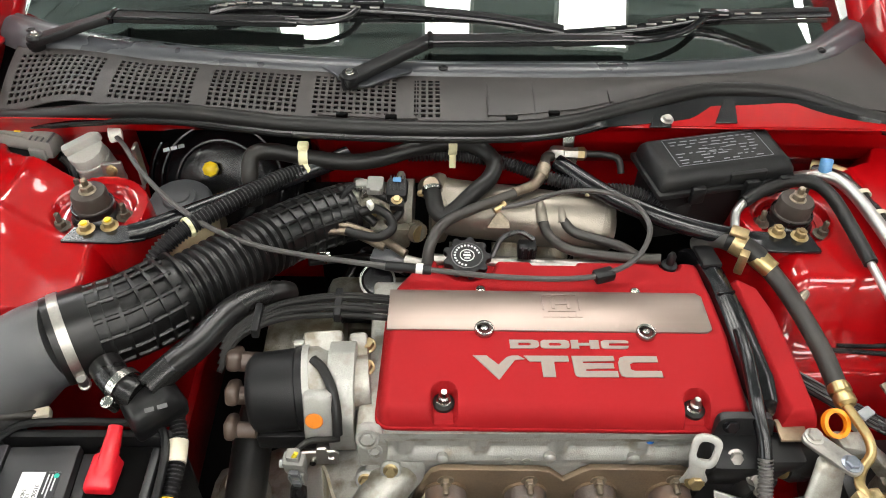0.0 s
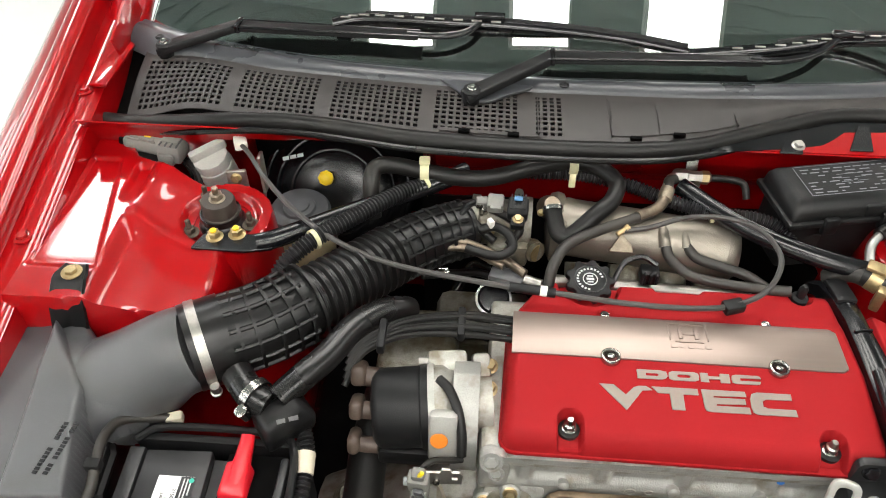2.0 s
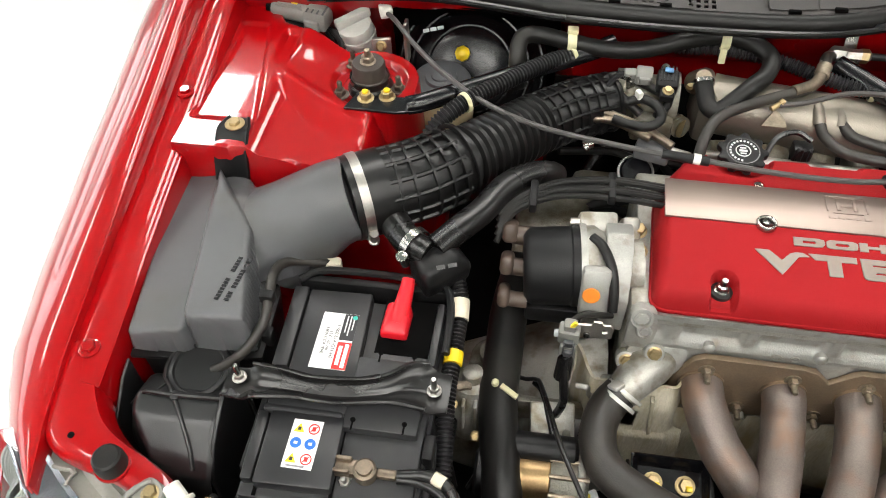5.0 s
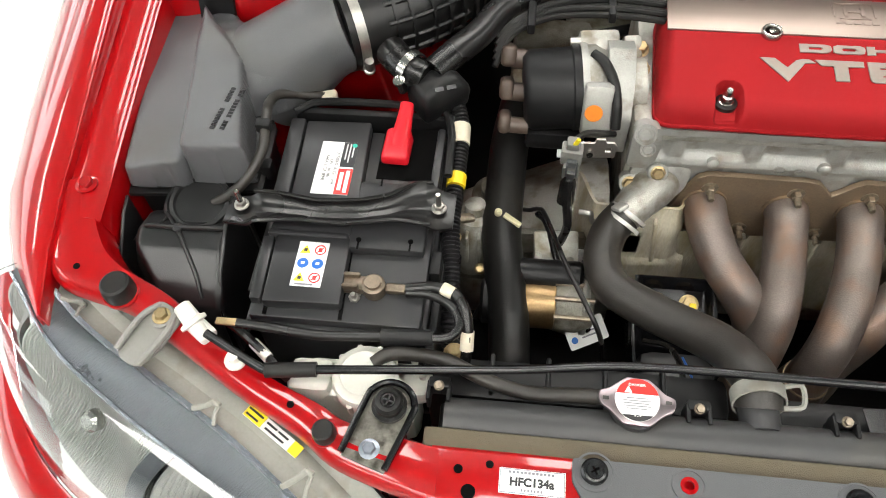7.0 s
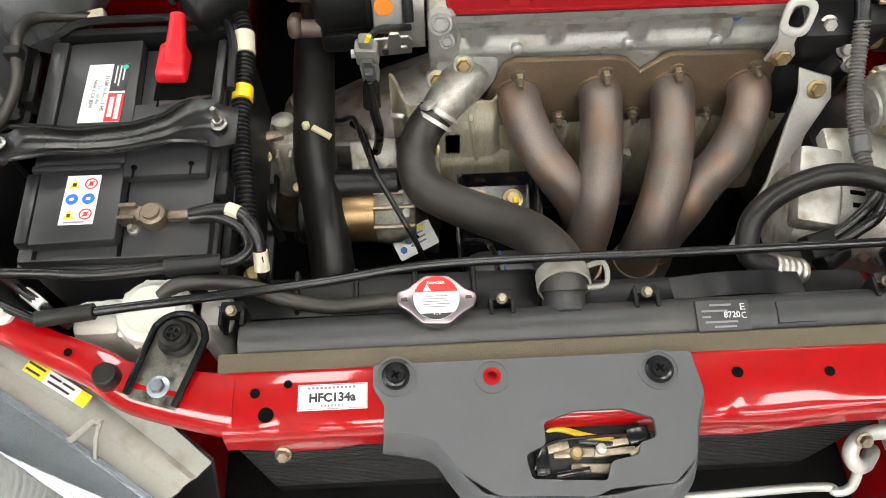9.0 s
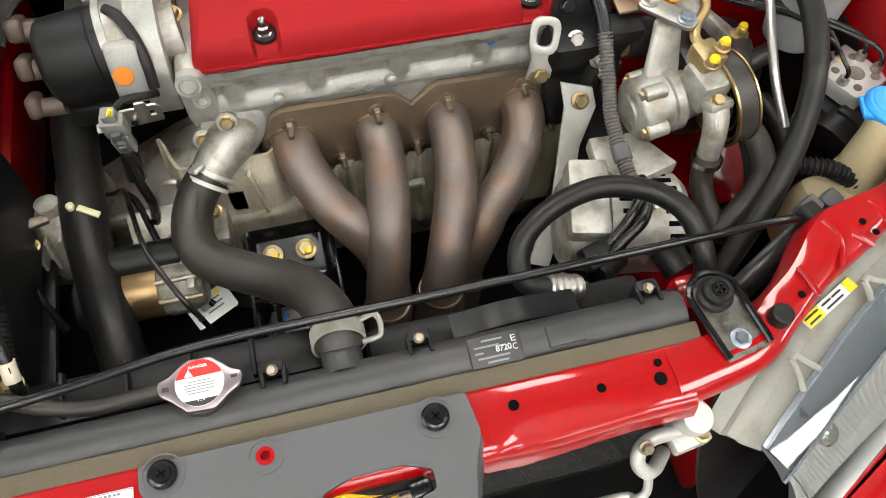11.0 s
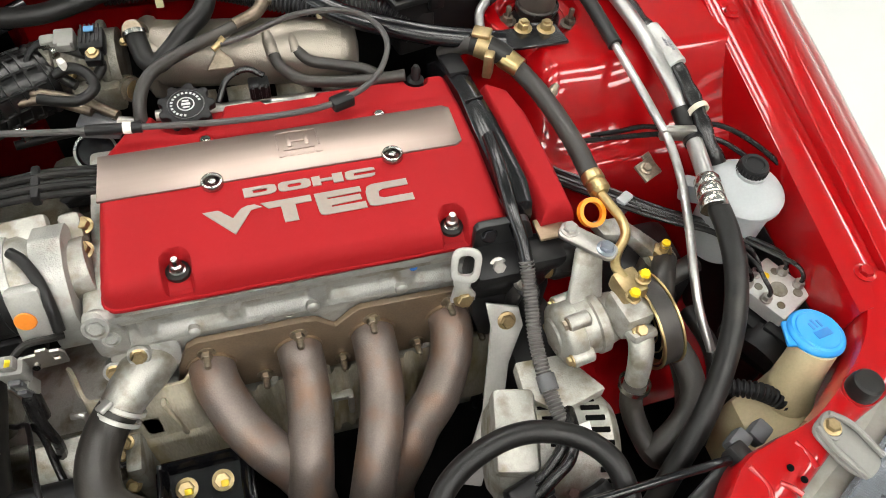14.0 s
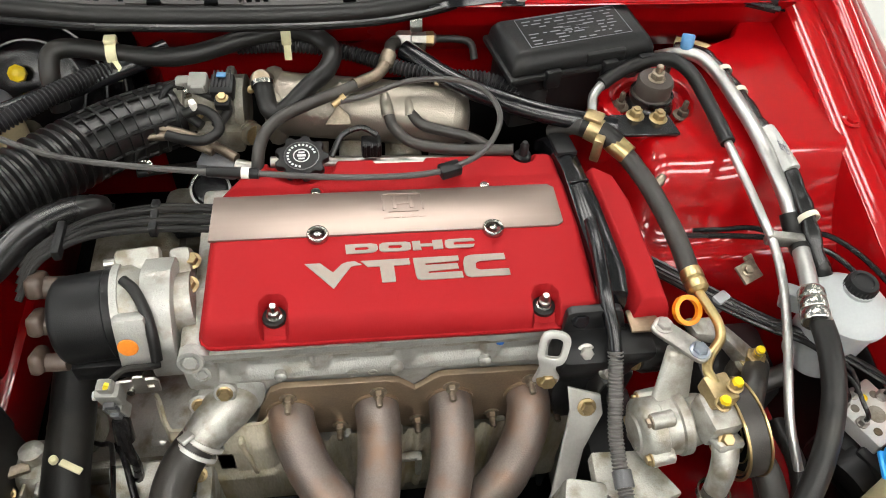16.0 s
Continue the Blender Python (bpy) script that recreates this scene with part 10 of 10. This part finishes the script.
part("brake_line", sweep([(0.51, 0.60, 0.785), (0.56, 0.597, 0.785), (0.61, 0.59, 0.787), (0.65, 0.58, 0.792), (0.70, 0.575, 0.80), (0.745, 0.53, 0.79), (0.77, 0.46, 0.775), (0.772, 0.40, 0.74)], 0.0035, 8, 6), rubber_shiny, ab)
solo("line_bracket", box((0.768, 0.44, 0.762), (0.03, 0.02, 0.006), 0.002, turn=(0, 70, 0)), tape, "small pale bracket on the wing", "bracket")
solo("panel_bracket", join(box((0.612, 0.562, 0.762), (0.014, 0.03, 0.003), 0.001, turn=(35, 0, 25)), box((0.603, 0.552, 0.765), (0.03, 0.025, 0.004), 0.001, turn=(20, 0, 25)), moved(hexbolt(0.006, 0.005), pose(0.60, 0.552, 0.768, 20))), rust_stud, "small rusty bracket with a bolt on the red wing", "bracket")

ws = thing("washer_tank", (0.68, 0.28, 0.5), "cream washer tank neck with a bright blue cap", "washer tank")
part("neck", lathe([(0.045, -0.2), (0.040, -0.12), (0.028, -0.07), (0.0245, -0.03), (0.0245, 0.0)], 28, pose(0.694, 0.286, 0.742, -12, 6, 0)), cream_plastic, ws)
bc = part("cap", lathe([(0.030, -0.004), (0.0325, -0.002), (0.0335, 0.002), (0.0325, 0.005), (0.0295, 0.0075), (0.026, 0.0075), (0.025, 0.0085), (0.003, 0.010)], 44, pose(0.699, 0.297, 0.742, -6, 6, 0)), blue_cap, ws, "bright blue flip cap")
part("lip", moved(box((0, 0, 0), (0.034, 0.014, 0.007), 0.003), pose(0.670, 0.304, 0.743, -6, 6, 70)), blue_cap, bc)
part("emblem", moved(join(box((0, -0.006, 0), (0.022, 0.010, 0.001), 0.0004), box((-0.006, 0.006, 0), (0.003, 0.010, 0.001), 0), box((0, 0.008, 0), (0.003, 0.012, 0.001), 0), box((0.006, 0.006, 0), (0.003, 0.010, 0.001), 0)), pose(0.700, 0.298, 0.7518, -6, 6, 10)), blue_dark, bc, "darker blue moulded washer symbol")
part("tank", box((0.66, 0.235, 0.60), (0.10, 0.10, 0.12), 0.02), cream_plastic, ws)
for q in ((0.60, 0.22, 0.70), (0.57, 0.215, 0.705)):
    solo("lamp_connector", box(q, (0.026, 0.02, 0.02), 0.004, turn=(10, 0, 30)), pad_grey, "grey headlamp wiring connector", "connector", "lamp connectors")
solo("lamp_duct", sweep([(0.47, 0.15, 0.68), (0.50, 0.165, 0.70), (0.54, 0.185, 0.705), (0.58, 0.2, 0.69)], 0.015, 14, 5, squash=0.6), black_semi, "black plastic duct behind the lamp", "duct")

# ---- starter, lower hose and tag on the gearbox side ----
lh = hose("lower_radiator_hose", [(-0.21, 0.63, 0.67), (-0.222, 0.56, 0.645), (-0.224, 0.50, 0.625), (-0.224, 0.43, 0.61), (-0.214, 0.36, 0.60), (-0.205, 0.30, 0.58), (-0.20, 0.23, 0.53), (-0.20, 0.18, 0.45)], 0.0265, rubber, "thick black rubber lower radiator hose", "radiator hose", 20)
part("clip_tongue", box((-0.211, 0.432, 0.636), (0.026, 0.008, 0.004), 0.001, turn=(-10, 18, -25)), ivory, lh, "pale clip tongue")
part("clip_knob", lathe([(0.005, 0), (0.005, 0.006), (0.003, 0.008)], 12, pose(-0.230, 0.44, 0.637)), ivory, lh)
sm = thing("starter_motor", (-0.16, 0.35, 0.5), "starter motor with a gold passivated barrel", "starter motor")
part("barrel", lathe([(0.030, 0), (0.032, 0.004), (0.032, 0.045), (0.028, 0.05)], 28, along((-0.195, 0.345, 0.575), (1, 0, 0))), copper, sm)
part("nose", lathe([(0.030, 0), (0.034, 0.006), (0.034, 0.03), (0.026, 0.05)], 24, along((-0.150, 0.345, 0.575), (1, 0, 0))), cast_dirty, sm)
part("solenoid", lathe([(0.020, 0), (0.020, 0.09), (0.016, 0.095)], 22, along((-0.21, 0.375, 0.60), (1, 0, 0))), black_plastic, sm)
part("end_bell", lathe([(0.026, 0), (0.031, 0.004), (0.031, 0.05)], 26, along((-0.245, 0.345, 0.575), (1, 0, 0))), black_plastic, sm)
for k in range(4):
    part("through_bolt", lathe([(0.0035, 0), (0.0035, 0.05)], 8, along((-0.15, 0.345 + 0.034 * math.cos(0.6 + 0.7 * k) * -1, 0.575 + 0.034 * math.sin(0.6 + 0.7 * k)), (1, 0, 0))), rust_stud, sm)
part("end_rib", box((-0.11, 0.345, 0.575), (0.01, 0.05, 0.07), 0.004), cast_alu, sm)
tg = thing("dipstick_tag", (-0.11, 0.34, 0.54), "white printed tag hanging on a bent pipe", "tag")
part("pipe", sweep([(-0.178, 0.472, 0.60), (-0.165, 0.455, 0.602), (-0.150, 0.41, 0.59), (-0.135, 0.37, 0.57), (-0.118, 0.345, 0.55), (-0.10, 0.332, 0.535)], 0.0045, 10, 6), rubber_shiny, tg)
t2 = part("tag", prism(rounded([(-0.028, -0.017), (0.028, -0.017), (0.028, 0.017), (-0.028, 0.017)], 0.003, 2), 0, 0.0012, 0, 1, pose(-0.103, 0.330, 0.535, 28, 0, 28)), paper, tg, "white card tag")
part("print", bars([(-0.01, 0.015, 0.006), (-0.012, 0.016, 0.0), (-0.008, 0.014, -0.006)], pose(-0.103, 0.330, 0.5365, 28, 0, 28), 0.0022, 0.0004), ink_grey, t2)
part("dot", moved(lathe([(0.0045, 0), (0.0045, 0.0006)], 14), pose(-0.103, 0.330, 0.5365, 28, 0, 28) @ pose(-0.019, -0.006, 0)), label_blue, t2)
part("dot", moved(lathe([(0.004, 0), (0.004, 0.0006)], 14), pose(-0.103, 0.330, 0.5365, 28, 0, 28) @ pose(0.014, 0.011, 0)), label_yellow, t2)
sl = thing("shift_mechanism", (-0.27, 0.50, 0.56), "stained cast shift mechanism on the gearbox", "shift mechanism")
part("turret", lathe([(0.034, -0.08), (0.032, 0.0), (0.026, 0.012), (0.014, 0.016), (0.014, 0.03), (0.008, 0.034)], 22, pose(-0.262, 0.455, 0.60, -8, 0, 0)), cast_alu, sl)
for k in range(4):
    part("fin", box((-0.262 + 0.016 * k - 0.024, 0.425, 0.585), (0.005, 0.03, 0.05), 0.002, turn=(-8, 0, 0)), cast_alu, sl)
part("lever", join(box((-0.285, 0.435, 0.625), (0.05, 0.014, 0.008), 0.003, turn=(0, 8, 20)), lathe([(0.010, 0), (0.010, 0.016)], 16, pose(-0.305, 0.43, 0.618))), rust_stud, sl)
part("cable_end", sweep([(-0.31, 0.43, 0.63), (-0.30, 0.40, 0.62), (-0.285, 0.36, 0.60), (-0.27, 0.33, 0.55)], 0.005, 8, 5), rubber, sl)
for q in ((-0.24, 0.428, 0.612), (-0.285, 0.42, 0.605), (-0.25, 0.395, 0.57)):
    part("bolt", moved(hexbolt(0.006, 0.006, 1.3), along(q, (0, -0.5, 0.85))), zinc, sl, "yellow zinc bolt")
part("drain_pipe", sweep([(-0.235, 0.40, 0.57), (-0.23, 0.38, 0.585), (-0.235, 0.35, 0.58), (-0.25, 0.33, 0.55)], 0.006, 8, 5), black_plastic, sl)
part("casing_web", box((-0.15, 0.425, 0.585), (0.06, 0.05, 0.012), 0.004, turn=(30, 0, 5)), cast_alu, sl)
part("casing_web", box((-0.13, 0.41, 0.55), (0.012, 0.05, 0.07), 0.004, turn=(0, 0, 5)), cast_alu, sl)
part("clip_bracket", sweep([(-0.125, 0.455, 0.633), (-0.11, 0.452, 0.635), (-0.105, 0.45, 0.62), (-0.08, 0.447, 0.62)], 0.004, 8, 4, squash=0.5), steel, sl)
mb = thing("front_mount", (0.0, 0.33, 0.42), "glossy black front engine mount bracket with yellow marked bolts", "mount bracket")
def cradle(u, v):
    """Pressed black tray with a raised rim, falling away to the front."""
    x, y = -0.046 + 0.102 * u, 0.392 - 0.125 * v
    edge = max(step(0.012, 0.002, x + 0.046), step(0.012, 0.002, 0.056 - x), step(0.384, 0.391, y))
    return (x, y, 0.573 - 0.012 * v - 0.13 * step(0.45, 1.0, v) * v + 0.016 * edge * (1 - 0.6 * v))


part("bracket", sheet(cradle, 48, 44, 0.003), black_gloss, mb)
part("bracket_side", box((0.055, 0.33, 0.53), (0.005, 0.12, 0.09), 0.002, turn=(0, 4, 0)), black_gloss, mb)
part("bracket_side", box((-0.045, 0.33, 0.53), (0.005, 0.12, 0.09), 0.002, turn=(0, -4, 0)), black_gloss, mb)
for x in (-0.017, 0.024):
    b = part("bolt", moved(hexbolt(0.0095, 0.01), along((x, 0.363, 0.572), (0, -0.35, 0.93))), zinc, mb, "zinc bolt with yellow paint")
    part("paint", moved(box((0.003, -0.004, 0.008), (0.009, 0.008, 0.012), 0.002), along((x, 0.363, 0.572), (0, -0.35, 0.93))), yellow, b)
part("lower_bracket", box((0.01, 0.26, 0.50), (0.10, 0.10, 0.10), 0.02), black_semi, mb)
b = thing("wire_lead", (0.0, 0.23, 0.6), "thin blue and black sensor leads", "wire")
part("lead", sweep([(-0.015, 0.20, 0.67), (-0.012, 0.23, 0.66), (-0.018, 0.27, 0.63), (-0.04, 0.29, 0.60)], 0.0035, 8, 5), rubber_shiny, b)
part("lead", sweep([(-0.008, 0.195, 0.68), (-0.004, 0.215, 0.67), (-0.006, 0.25, 0.645)], 0.0014, 6, 5), label_blue, b)
solo("ground_bolt", moved(hexbolt(0.008, 0.008, 1.5), pose(-0.262, 0.205, 0.70)), zinc, "yellow zinc ground bolt", "bolt")
hose("dipstick_tube", [(-0.205, 0.478, 0.600), (-0.190, 0.468, 0.612), (-0.177, 0.462, 0.624), (-0.168, 0.444, 0.634), (-0.142, 0.348, 0.668), (-0.113, 0.288, 0.664), (-0.098, 0.268, 0.64), (-0.09, 0.262, 0.60)], 0.0032, rubber_shiny, "thin bent black tube beside the gearbox", "tube", 10)
